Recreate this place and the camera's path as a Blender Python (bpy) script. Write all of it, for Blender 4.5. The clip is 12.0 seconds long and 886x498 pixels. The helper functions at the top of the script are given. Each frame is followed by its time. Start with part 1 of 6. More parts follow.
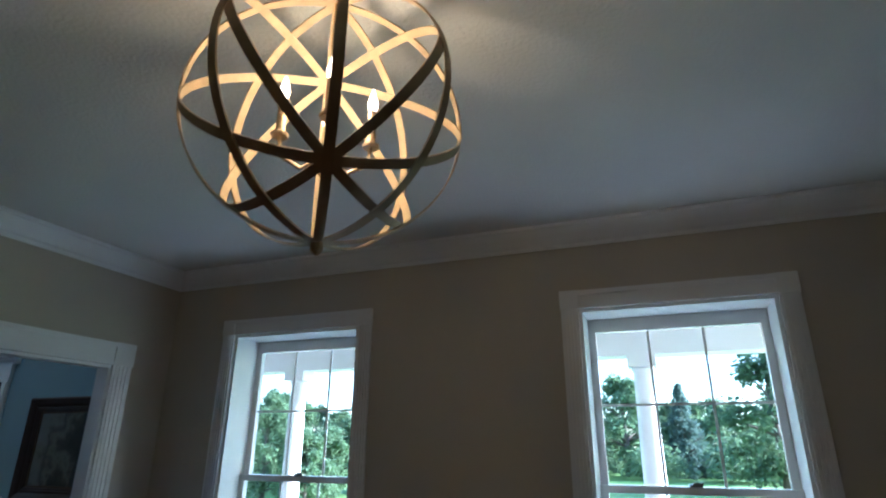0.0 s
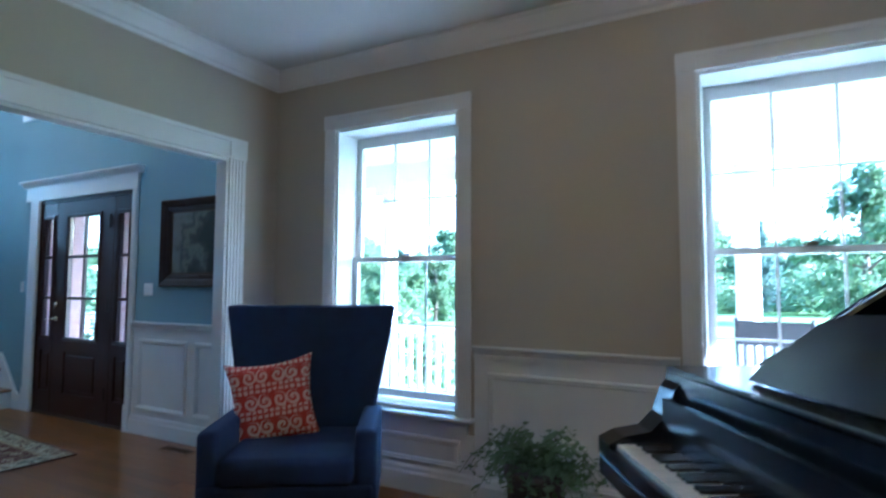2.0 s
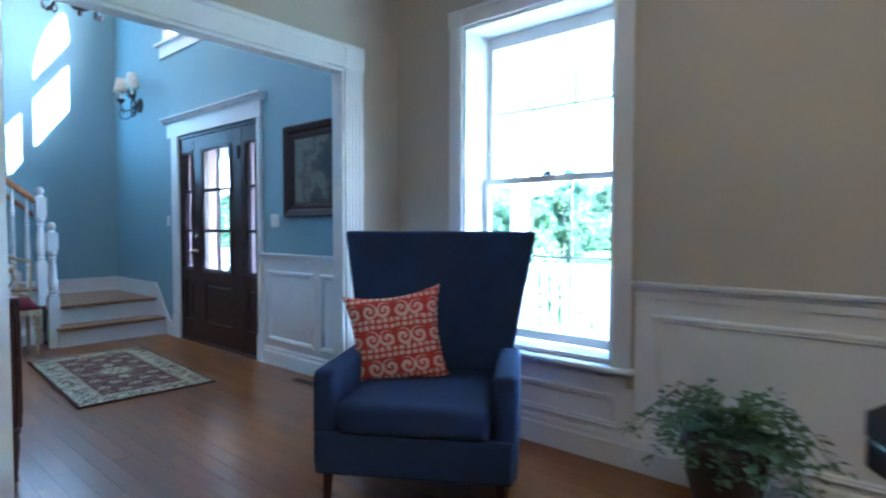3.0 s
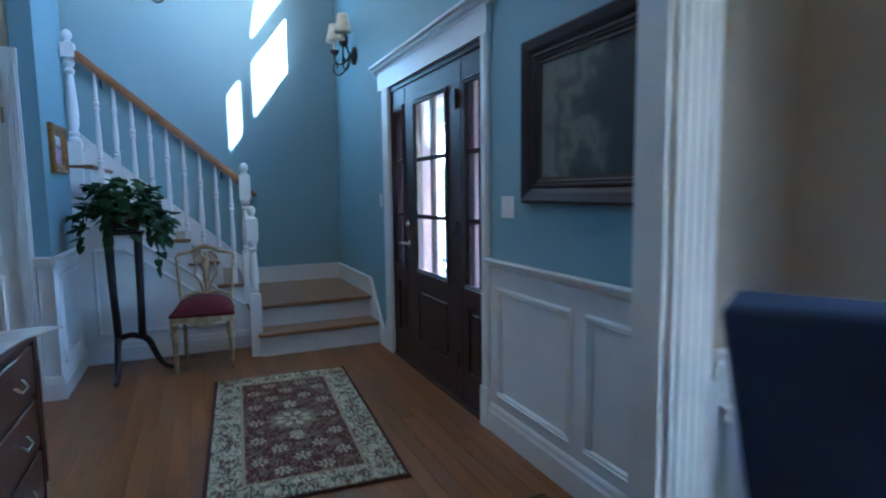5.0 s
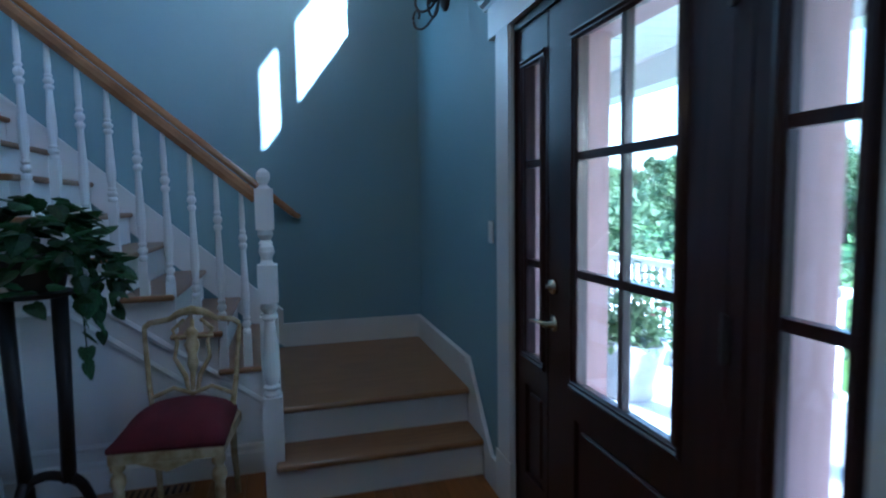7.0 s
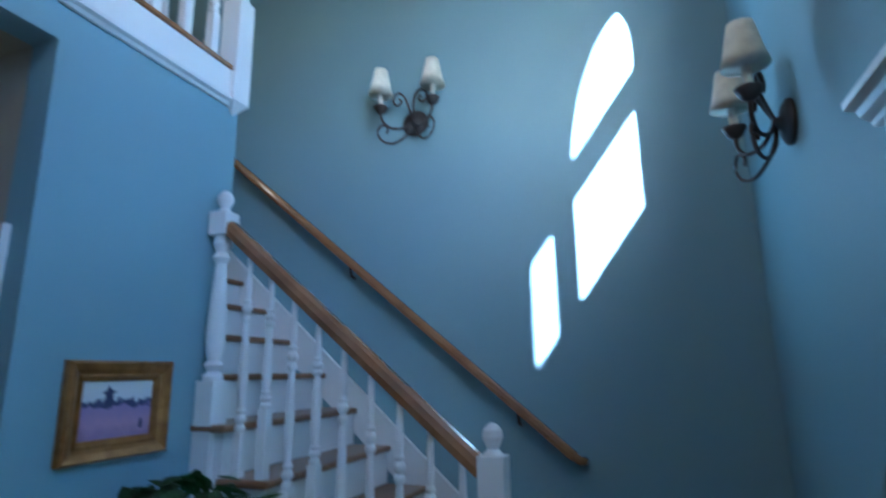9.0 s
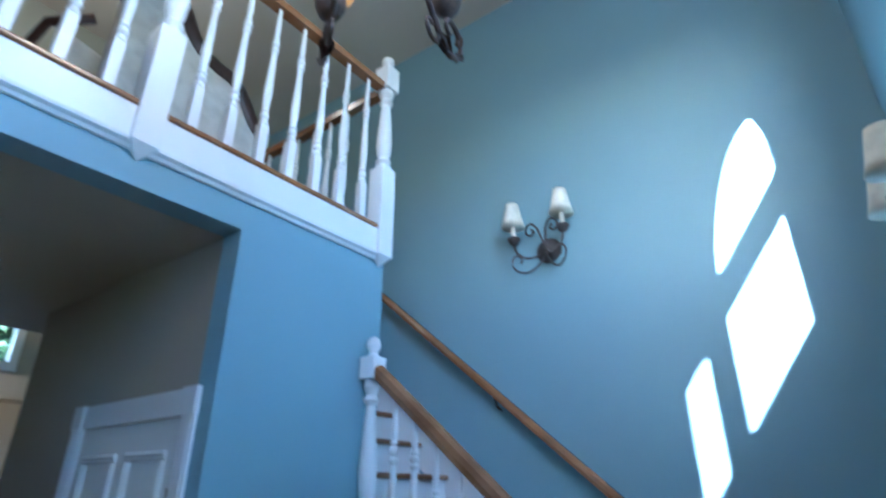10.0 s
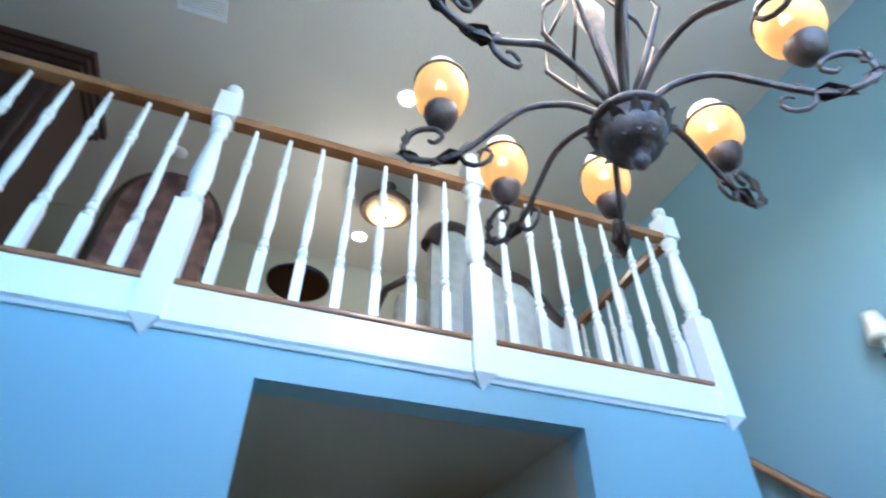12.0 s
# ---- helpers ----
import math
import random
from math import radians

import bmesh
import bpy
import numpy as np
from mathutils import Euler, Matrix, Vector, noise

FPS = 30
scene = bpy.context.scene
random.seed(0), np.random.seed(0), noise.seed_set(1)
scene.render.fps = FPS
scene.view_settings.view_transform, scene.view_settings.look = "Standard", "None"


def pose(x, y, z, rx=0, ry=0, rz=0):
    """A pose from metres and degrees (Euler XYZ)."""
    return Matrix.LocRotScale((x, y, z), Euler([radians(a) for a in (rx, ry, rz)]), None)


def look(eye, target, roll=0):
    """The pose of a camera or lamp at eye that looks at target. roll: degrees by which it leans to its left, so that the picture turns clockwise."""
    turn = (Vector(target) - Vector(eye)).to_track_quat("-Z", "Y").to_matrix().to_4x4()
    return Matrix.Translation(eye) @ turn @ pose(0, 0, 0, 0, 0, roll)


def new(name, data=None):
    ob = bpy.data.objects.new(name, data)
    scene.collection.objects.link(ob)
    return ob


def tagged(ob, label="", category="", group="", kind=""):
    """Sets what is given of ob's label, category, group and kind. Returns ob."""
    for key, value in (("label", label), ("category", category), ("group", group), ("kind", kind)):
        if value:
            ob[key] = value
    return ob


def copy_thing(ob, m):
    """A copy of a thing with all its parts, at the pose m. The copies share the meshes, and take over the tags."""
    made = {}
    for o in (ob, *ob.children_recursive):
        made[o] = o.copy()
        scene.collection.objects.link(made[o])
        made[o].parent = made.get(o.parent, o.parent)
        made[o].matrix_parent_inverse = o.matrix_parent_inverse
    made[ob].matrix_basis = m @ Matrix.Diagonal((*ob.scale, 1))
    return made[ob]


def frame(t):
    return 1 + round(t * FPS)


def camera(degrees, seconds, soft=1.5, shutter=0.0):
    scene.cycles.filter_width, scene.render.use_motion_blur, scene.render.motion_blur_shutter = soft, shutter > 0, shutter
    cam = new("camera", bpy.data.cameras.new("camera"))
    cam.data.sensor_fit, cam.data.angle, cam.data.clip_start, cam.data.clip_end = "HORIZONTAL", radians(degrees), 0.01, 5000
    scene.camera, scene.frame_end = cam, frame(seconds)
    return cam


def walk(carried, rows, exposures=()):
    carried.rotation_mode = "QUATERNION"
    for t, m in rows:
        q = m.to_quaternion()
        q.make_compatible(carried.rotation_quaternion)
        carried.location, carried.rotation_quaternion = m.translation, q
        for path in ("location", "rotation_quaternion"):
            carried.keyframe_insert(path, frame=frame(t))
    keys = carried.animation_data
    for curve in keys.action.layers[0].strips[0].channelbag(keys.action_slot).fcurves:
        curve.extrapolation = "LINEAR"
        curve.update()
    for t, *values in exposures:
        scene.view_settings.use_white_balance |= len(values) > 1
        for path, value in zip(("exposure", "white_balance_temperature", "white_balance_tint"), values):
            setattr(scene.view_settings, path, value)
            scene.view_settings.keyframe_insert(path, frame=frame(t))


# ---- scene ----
cam = camera(77.5, 12.0, 2.0, 0.5)
PATH = [
    (0, (3.121, -2.906, 1.607), (2.446, -1.146, 2.274), 0.3),
    (0.5, (3.082, -2.95, 1.501), (2.38, -1.185, 2.128), 0.4),
    (1, (3.022, -2.973, 1.405), (2.261, -1.191, 1.902), 0.3),
    (1.5, (2.969, -2.969, 1.32), (2.128, -1.179, 1.619), 0.2),
    (2, (2.925, -2.921, 1.228), (1.985, -1.16, 1.36), 0.2),
    (2.5, (2.791, -2.734, 1.16), (1.675, -1.074, 1.159), -0.1),
    (3, (2.567, -2.514, 1.126), (1.259, -1.002, 1.051), 0.1),
    (3.5, (2.242, -2.262, 1.115), (0.772, -0.911, 1.002), 0.3),
    (3.7, (2.114, -2.154, 1.128), (0.593, -0.861, 1.001), -0.2),
    (5.3, (0.625, -1.326, 1.275), (-1.22, -0.58, 1.079), -0.4),
    (5.5, (0.44, -1.32, 1.249), (-1.413, -0.59, 1.072), -0.1),
    (6, (-0.078, -1.175, 1.283), (-1.954, -0.507, 1.104), -0.2),
    (6.5, (-0.585, -1.032, 1.292), (-2.478, -0.407, 1.121), -0.2),
    (6.7, (-0.76, -0.98, 1.314), (-2.66, -0.383, 1.137), -0.5),
    (8.3, (-1.909, -0.612, 1.536), (-3.9, -0.754, 1.667), -1.1),
    (8.5, (-1.978, -0.602, 1.6), (-3.946, -0.889, 1.818), -1.0),
    (9, (-2.07, -0.535, 1.682), (-3.908, -1.194, 2.116), -0.8),
    (9.5, (-2.06, -0.471, 1.752), (-3.74, -1.37, 2.358), -0.5),
    (10, (-2.032, -0.382, 1.774), (-3.497, -1.476, 2.584), 0.0),
    (10.5, (-1.99, -0.403, 1.791), (-3.247, -1.607, 2.777), -0.7),
    (11, (-1.949, -0.405, 1.835), (-2.973, -1.732, 2.927), -0.5),
    (11.5, (-1.891, -0.391, 1.869), (-2.657, -1.803, 3.06), -0.5),
    (12, (-1.851, -0.384, 1.887), (-2.393, -1.829, 3.159), -0.2),
]

EXPOSURES = [(0.0, 2.85, 4750, 10), (1.0, 3.30, 4550, 10), (2.0, 4.18, 4350, 10), (3.7, 5.02, 4300, 10), (5.3, 3.92, 4430, 10), (6.7, 3.32, 4460, 10), (8.5, 3.40, 4460, 10), (10.0, 4.02, 4420, 10), (12.0, 4.62, 4560, 10)]
walk(cam, [(t, look(eye, target, roll)) for t, eye, target, roll in PATH], EXPOSURES)

# ---- world and sun ----
SUN_DIR = Vector((-3.35, -1.0, -1.36)).normalized()
world = bpy.data.worlds.new("sky")
scene.world = world
world.use_nodes = True
wn = world.node_tree
sky = wn.nodes.new("ShaderNodeTexSky")
sky.sky_type, sky.sun_disc = "NISHITA", False
sky.sun_elevation = math.asin(-SUN_DIR.z)
sky.sun_rotation = math.atan2(-SUN_DIR.x, -SUN_DIR.y)
wn.links.new(sky.outputs[0], wn.nodes["Background"].inputs[0])
wn.nodes["Background"].inputs[1].default_value = 0.15
sun = new("sun", bpy.data.lights.new("sun", "SUN"))
sun.data.energy, sun.data.angle, sun.data.color = 5.0, radians(0.6), (1.0, 0.95, 0.88)
sun.matrix_world = look((0, 0, 20), Vector((0, 0, 20)) + SUN_DIR)


# ---- materials ----
def mat(name, color, rough=0.6, metal=0.0, second=None, scale=3.0, stretch=(1, 1, 1), bump=0.0, bump_scale=60.0, coat=0.0, spread=0.35, each=0.0, island=False):
    """A surface with two scales of colour change, fine relief and, with each, a change from piece to piece."""
    m = bpy.data.materials.new(name)
    m.use_nodes = True
    nt = m.node_tree
    b = nt.nodes["Principled BSDF"]
    b.inputs["Roughness"].default_value, b.inputs["Metallic"].default_value = rough, metal
    b.inputs["Coat Weight"].default_value = coat
    b.inputs["Coat Roughness"].default_value = 0.12
    tc = nt.nodes.new("ShaderNodeTexCoord")
    mp = nt.nodes.new("ShaderNodeMapping")
    mp.inputs["Scale"].default_value = stretch
    nt.links.new(tc.outputs["Object"], mp.inputs[0])
    info = nt.nodes.new("ShaderNodeObjectInfo")
    add = nt.nodes.new("ShaderNodeVectorMath")
    add.operation = "MULTIPLY_ADD"
    add.inputs[1].default_value = (7.0, 5.0, 3.0)
    comb = nt.nodes.new("ShaderNodeCombineXYZ")
    for i in range(3):
        nt.links.new(info.outputs["Random"], comb.inputs[i])
    nt.links.new(comb.outputs[0], add.inputs[0])
    nt.links.new(mp.outputs[0], add.inputs[2])
    n1 = nt.nodes.new("ShaderNodeTexNoise")
    n1.inputs["Scale"].default_value, n1.inputs["Detail"].default_value = scale, 6
    nt.links.new(add.outputs[0], n1.inputs["Vector"])
    ramp = nt.nodes.new("ShaderNodeValToRGB")
    second = second or [c * (1 - spread * 0.5) for c in color]
    ramp.color_ramp.elements[0].color, ramp.color_ramp.elements[1].color = (*second, 1), (*color, 1)
    ramp.color_ramp.elements[0].position, ramp.color_ramp.elements[1].position = 0.32, 0.62
    nt.links.new(n1.outputs[0], ramp.inputs[0])
    out = ramp.outputs[0]
    if each:
        hsv = nt.nodes.new("ShaderNodeHueSaturation")
        mr = nt.nodes.new("ShaderNodeMapRange")
        mr.inputs[3].default_value, mr.inputs[4].default_value = 1 - each, 1 + each
        nt.links.new(nt.nodes.new("ShaderNodeNewGeometry").outputs["Random Per Island"] if island else info.outputs["Random"], mr.inputs[0])
        nt.links.new(mr.outputs[0], hsv.inputs["Value"])
        nt.links.new(out, hsv.inputs["Color"])
        out = hsv.outputs[0]
    nt.links.new(out, b.inputs["Base Color"])
    if bump:
        n2 = nt.nodes.new("ShaderNodeTexNoise")
        n2.inputs["Scale"].default_value, n2.inputs["Detail"].default_value = bump_scale, 4
        nt.links.new(add.outputs[0], n2.inputs["Vector"])
        bp = nt.nodes.new("ShaderNodeBump")
        bp.inputs["Strength"].default_value, bp.inputs["Distance"].default_value = bump, 0.004
        nt.links.new(n2.outputs[0], bp.inputs["Height"])
        nt.links.new(bp.outputs[0], b.inputs["Normal"])
        rr = nt.nodes.new("ShaderNodeMapRange")
        rr.inputs[3].default_value, rr.inputs[4].default_value = rough * 0.85, min(1, rough * 1.2)
        nt.links.new(n1.outputs[0], rr.inputs[0])
        nt.links.new(rr.outputs[0], b.inputs["Roughness"])
    return m


def glow(name, color, strength):
    m = bpy.data.materials.new(name)
    m.use_nodes = True
    b = m.node_tree.nodes["Principled BSDF"]
    b.inputs["Base Color"].default_value = (*color, 1)
    b.inputs["Emission Color"].default_value = (*color, 1)
    b.inputs["Emission Strength"].default_value = strength
    return m


def glass_mat(name, tint=(0.93, 0.96, 0.97)):
    m = bpy.data.materials.new(name)
    m.use_nodes = True
    nt = m.node_tree
    nt.nodes.remove(nt.nodes["Principled BSDF"])
    tr, gl = nt.nodes.new("ShaderNodeBsdfTransparent"), nt.nodes.new("ShaderNodeBsdfGlossy")
    tr.inputs[0].default_value = (*tint, 1)
    gl.inputs["Roughness"].default_value = 0.02
    lw, pw, mx = nt.nodes.new("ShaderNodeLayerWeight"), nt.nodes.new("ShaderNodeMath"), nt.nodes.new("ShaderNodeMixShader")
    lw.inputs[0].default_value = 0.5
    pw.operation, pw.inputs[1].default_value = "POWER", 4.0
    sc = nt.nodes.new("ShaderNodeMath")
    sc.operation, sc.inputs[1].default_value, sc.inputs[2].default_value = "MULTIPLY_ADD", 0.45, 0.025
    nt.links.new(lw.outputs["Facing"], pw.inputs[0])
    nt.links.new(pw.outputs[0], sc.inputs[0])
    nt.links.new(sc.outputs[0], mx.inputs[0])
    nt.links.new(tr.outputs[0], mx.inputs[1])
    nt.links.new(gl.outputs[0], mx.inputs[2])
    nt.links.new(mx.outputs[0], nt.nodes["Material Output"].inputs[0])
    return m


M_BLUE = mat("blue_wall_paint", (0.249, 0.385, 0.45), 0.55, scale=1.2, bump=0.15, bump_scale=140, spread=0.10)
M_BEIGE = mat("beige_wall_paint", (0.50, 0.455, 0.375), 0.6, scale=1.2, bump=0.15, bump_scale=140, spread=0.10)
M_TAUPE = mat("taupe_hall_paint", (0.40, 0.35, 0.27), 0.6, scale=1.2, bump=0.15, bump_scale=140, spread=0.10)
M_CEIL = mat("textured_ceiling_paint", (0.72, 0.71, 0.67), 0.8, scale=2, bump=0.9, bump_scale=70, spread=0.10)
M_TRIM = mat("white_gloss_trim", (0.80, 0.81, 0.81), 0.33, scale=4, bump=0.05, bump_scale=50, spread=0.08)
M_OAK = mat("honey_oak_floor", (0.250, 0.096, 0.018), 0.29, second=(0.195, 0.070, 0.012), scale=2.2, stretch=(1.2, 16, 16), bump=0.012, bump_scale=9, coat=0.25, each=0.18)
M_OAK_REST = mat("honey_oak_floor_joined", (0.250, 0.096, 0.018), 0.29, second=(0.195, 0.070, 0.012), scale=2.2, stretch=(1.2, 16, 16), bump=0.012, bump_scale=9, coat=0.25, each=0.18, island=True)
M_TREAD = mat("oak_stair_tread", (0.29, 0.155, 0.068), 0.3, second=(0.20, 0.10, 0.042), scale=3, stretch=(14, 1.2, 14), bump=0.1, bump_scale=9, coat=0.2)
M_RAIL = mat("oak_handrail", (0.31, 0.155, 0.066), 0.25, second=(0.21, 0.095, 0.038), scale=5, stretch=(1, 1, 1), bump=0.06, bump_scale=20, coat=0.4)
M_DOOR = mat("mahogany_door_wood", (0.036, 0.011, 0.011), 0.38, second=(0.018, 0.006, 0.006), scale=3, stretch=(14, 14, 1), bump=0.1, bump_scale=12, coat=0.08)
# daylight on the reddish outer jambs, put into a paler mauve colour
M_MAUVE = mat("daylit_mauve_jamb", (0.36, 0.22, 0.22), 0.6, scale=5, stretch=(6, 6, 1), bump=0.2, bump_scale=30)
M_NAVY = mat("navy_upholstery", (0.017, 0.036, 0.115), 0.9, second=(0.012, 0.026, 0.088), scale=9, bump=0.7, bump_scale=420)
M_DARK = mat("dark_walnut", (0.045, 0.020, 0.013), 0.5, second=(0.025, 0.010, 0.007), scale=4, stretch=(9, 9, 1), bump=0.1, bump_scale=14, coat=0.08)
M_CHERRY = mat("red_mahogany", (0.075, 0.024, 0.014), 0.35, second=(0.035, 0.011, 0.007), scale=4, stretch=(9, 9, 1), bump=0.1, bump_scale=14, coat=0.3)
M_BLACK = mat("polished_black_lacquer", (0.010, 0.012, 0.020), 0.22, scale=3, coat=0.12)
M_CLOTH = mat("dark_piano_cover", (0.016, 0.020, 0.034), 0.75, scale=5, bump=0.4, bump_scale=200)
M_IVORY = mat("ivory_keys", (0.78, 0.75, 0.66), 0.25, scale=8)
M_IRON = mat("black_wrought_iron", (0.075, 0.064, 0.062), 0.5, metal=0.4, scale=20, bump=0.4, bump_scale=90)
M_STAND = mat("black_painted_stand", (0.026, 0.021, 0.021), 0.45, metal=0.35, scale=20, bump=0.4, bump_scale=90)
M_BRONZE = mat("rubbed_bronze", (0.125, 0.080, 0.055), 0.5, metal=0.4, second=(0.05, 0.035, 0.03), scale=22, bump=0.5, bump_scale=80)
M_ORB = mat("brushed_champagne_metal", (0.54, 0.41, 0.24), 0.5, metal=0.2, second=(0.42, 0.31, 0.18), scale=14, bump=0.15, bump_scale=60)
M_GOLD = mat("gilded_wood", (0.52, 0.36, 0.12), 0.4, metal=0.45, second=(0.30, 0.19, 0.06), scale=22, bump=0.4, bump_scale=70)
M_ANTIQUE = mat("antique_gilt_cream_wood", (0.50, 0.41, 0.24), 0.45, second=(0.30, 0.21, 0.08), scale=24, bump=0.3, bump_scale=80)
M_VELVET = mat("burgundy_velvet", (0.115, 0.008, 0.016), 0.9, second=(0.075, 0.004, 0.010), scale=12, bump=0.5, bump_scale=250)
M_SHADE = mat("ivory_fabric_shade", (0.80, 0.76, 0.64), 0.8, scale=30, bump=0.2, bump_scale=300)
M_BRASS = mat("satin_nickel", (0.62, 0.56, 0.45), 0.25, metal=1.0, scale=12)
M_PLASTIC = mat("white_switch_plastic", (0.78, 0.78, 0.75), 0.35, scale=6, spread=0.06)
M_LEAF = mat("ivy_leaf", (0.045, 0.11, 0.035), 0.35, second=(0.020, 0.055, 0.018), scale=9, bump=0.3, bump_scale=40, each=0.3)
M_FERN = mat("grey_green_leaf", (0.20, 0.28, 0.17), 0.55, second=(0.10, 0.16, 0.08), scale=9, bump=0.3, bump_scale=40)
M_POT = mat("dark_bronze_pot", (0.040, 0.030, 0.026), 0.5, scale=9, bump=0.4, bump_scale=60)
M_MARBLE = mat("white_marble", (0.74, 0.74, 0.72), 0.15, second=(0.55, 0.56, 0.56), scale=6)
M_SOIL = mat("potting_soil", (0.03, 0.02, 0.014), 0.95, scale=30, bump=0.8, bump_scale=90)
M_GRASS = mat("mown_lawn", (0.14, 0.25, 0.045), 0.9, second=(0.09, 0.17, 0.03), scale=0.6, bump=0.6, bump_scale=30)
# both foliage greens are lightened: the outdoor haze is put into their colour
M_TREE = mat("hazy_tree_foliage", (0.17, 0.24, 0.12), 0.6, second=(0.11, 0.165, 0.08), scale=1.2, each=0.25)
M_FIR = mat("hazy_conifer_foliage", (0.15, 0.21, 0.165), 0.6, second=(0.10, 0.145, 0.115), scale=1.2)
M_BLOOM = mat("pale_flower_clusters", (0.62, 0.60, 0.36), 0.7, second=(0.35, 0.40, 0.15), scale=5)
M_BARK = mat("grey_bark", (0.13, 0.10, 0.075), 0.9, scale=8, stretch=(4, 4, 1), bump=0.8, bump_scale=25)
M_PORCH = mat("pale_porch_boards", (0.62, 0.63, 0.62), 0.6, scale=3, stretch=(1, 6, 1), bump=0.1, bump_scale=20)
M_PORCHW = mat("white_porch_paint", (0.80, 0.80, 0.79), 0.5, scale=3, bump=0.06, bump_scale=40, spread=0.08)
M_BRICK = mat("brown_brick_outside", (0.30, 0.17, 0.12), 0.85, scale=6, bump=0.5, bump_scale=50)
M_CREAM = mat("cream_chenille", (0.62, 0.60, 0.55), 0.9, second=(0.50, 0.48, 0.44), scale=12, bump=0.5, bump_scale=120)
M_FLORAL = mat("dark_floral_upholstery", (0.24, 0.13, 0.10), 0.9, second=(0.07, 0.03, 0.03), scale=9, bump=0.4, bump_scale=150)


def motif_mat(name, ground, ink, third, scale, cut, wob=0.25, rough=0.9):
    """Woven cloth with repeating curled figures in two yarn colours."""
    m = mat(name, ground, rough, scale=20, bump=0.6, bump_scale=220)
    nt = m.node_tree
    b = nt.nodes["Principled BSDF"]
    tc = nt.nodes.new("ShaderNodeTexCoord")
    nz = nt.nodes.new("ShaderNodeTexNoise")
    nz.inputs["Scale"].default_value = scale * 1.7
    mixv = nt.nodes.new("ShaderNodeMix")
    mixv.data_type = "VECTOR"
    mixv.inputs[0].default_value = wob * 0.12
    nt.links.new(tc.outputs["Object"], nz.inputs["Vector"])
    nt.links.new(tc.outputs["Object"], mixv.inputs[4])
    nt.links.new(nz.outputs["Color"], mixv.inputs[5])
    vo = nt.nodes.new("ShaderNodeTexVoronoi")
    vo.inputs["Scale"].default_value, vo.inputs["Randomness"].default_value = scale, 0.55
    nt.links.new(mixv.outputs[1], vo.inputs["Vector"])
    sn = nt.nodes.new("ShaderNodeMath")
    sn.operation = "SINE"
    ml = nt.nodes.new("ShaderNodeMath")
    ml.operation, ml.inputs[1].default_value = "MULTIPLY", 17.0
    nt.links.new(vo.outputs["Distance"], ml.inputs[0])
    nt.links.new(ml.outputs[0], sn.inputs[0])
    gt = nt.nodes.new("ShaderNodeMath")
    gt.operation, gt.inputs[1].default_value = "GREATER_THAN", cut
    nt.links.new(sn.outputs[0], gt.inputs[0])
    old = b.inputs["Base Color"].links[0].from_socket
    mx = nt.nodes.new("ShaderNodeMix")
    mx.data_type = "RGBA"
    nt.links.new(gt.outputs[0], mx.inputs[0])
    nt.links.new(old, mx.inputs[6])
    mx.inputs[7].default_value = (*ink, 1)
    n3 = nt.nodes.new("ShaderNodeTexNoise")
    n3.inputs["Scale"].default_value = scale * 2.3
    nt.links.new(tc.outputs["Object"], n3.inputs["Vector"])
    g3 = nt.nodes.new("ShaderNodeMath")
    g3.operation, g3.inputs[1].default_value = "GREATER_THAN", 0.60
    nt.links.new(n3.outputs[0], g3.inputs[0])
    m3 = nt.nodes.new("ShaderNodeMix")
    m3.data_type = "RGBA"
    nt.links.new(g3.outputs[0], m3.inputs[0])
    nt.links.new(mx.outputs[2], m3.inputs[6])
    m3.inputs[7].default_value = (*third, 1)
    nt.links.new(m3.outputs[2], b.inputs["Base Color"])
    return m


def painted(name, stops, scale, tilt=(0, 0, 1), lo=-0.3, hi=0.3, wob=0.5, rough=0.4):
    """A painted picture: broad colour bands along one direction, broken up by brushwork."""
    m = bpy.data.materials.new(name)
    m.use_nodes = True
    nt = m.node_tree
    b = nt.nodes["Principled BSDF"]
    b.inputs["Roughness"].default_value = rough
    tc = nt.nodes.new("ShaderNodeTexCoord")
    dot = nt.nodes.new("ShaderNodeVectorMath")
    dot.operation = "DOT_PRODUCT"
    dot.inputs[1].default_value = tilt
    nt.links.new(tc.outputs["Object"], dot.inputs[0])
    mr = nt.nodes.new("ShaderNodeMapRange")
    mr.inputs[1].default_value, mr.inputs[2].default_value = lo, hi
    nt.links.new(dot.outputs["Value"], mr.inputs[0])
    nz = nt.nodes.new("ShaderNodeTexNoise")
    nz.inputs["Scale"].default_value, nz.inputs["Detail"].default_value = scale, 8
    nt.links.new(tc.outputs["Object"], nz.inputs["Vector"])
    ma = nt.nodes.new("ShaderNodeMath")
    ma.operation, ma.inputs[1].default_value, ma.inputs[2].default_value = "MULTIPLY_ADD", wob, -wob / 2
    nt.links.new(nz.outputs[0], ma.inputs[0])
    ad = nt.nodes.new("ShaderNodeMath")
    nt.links.new(mr.outputs[0], ad.inputs[0])
    nt.links.new(ma.outputs[0], ad.inputs[1])
    rp = nt.nodes.new("ShaderNodeValToRGB")
    el = rp.color_ramp.elements
    while len(el) < len(stops):
        el.new(0.5)
    for e, (pos, col) in zip(el, stops):
        e.position, e.color = pos, (*col, 1)
    nt.links.new(ad.outputs[0], rp.inputs[0])
    nt.links.new(rp.outputs[0], b.inputs["Base Color"])
    return m




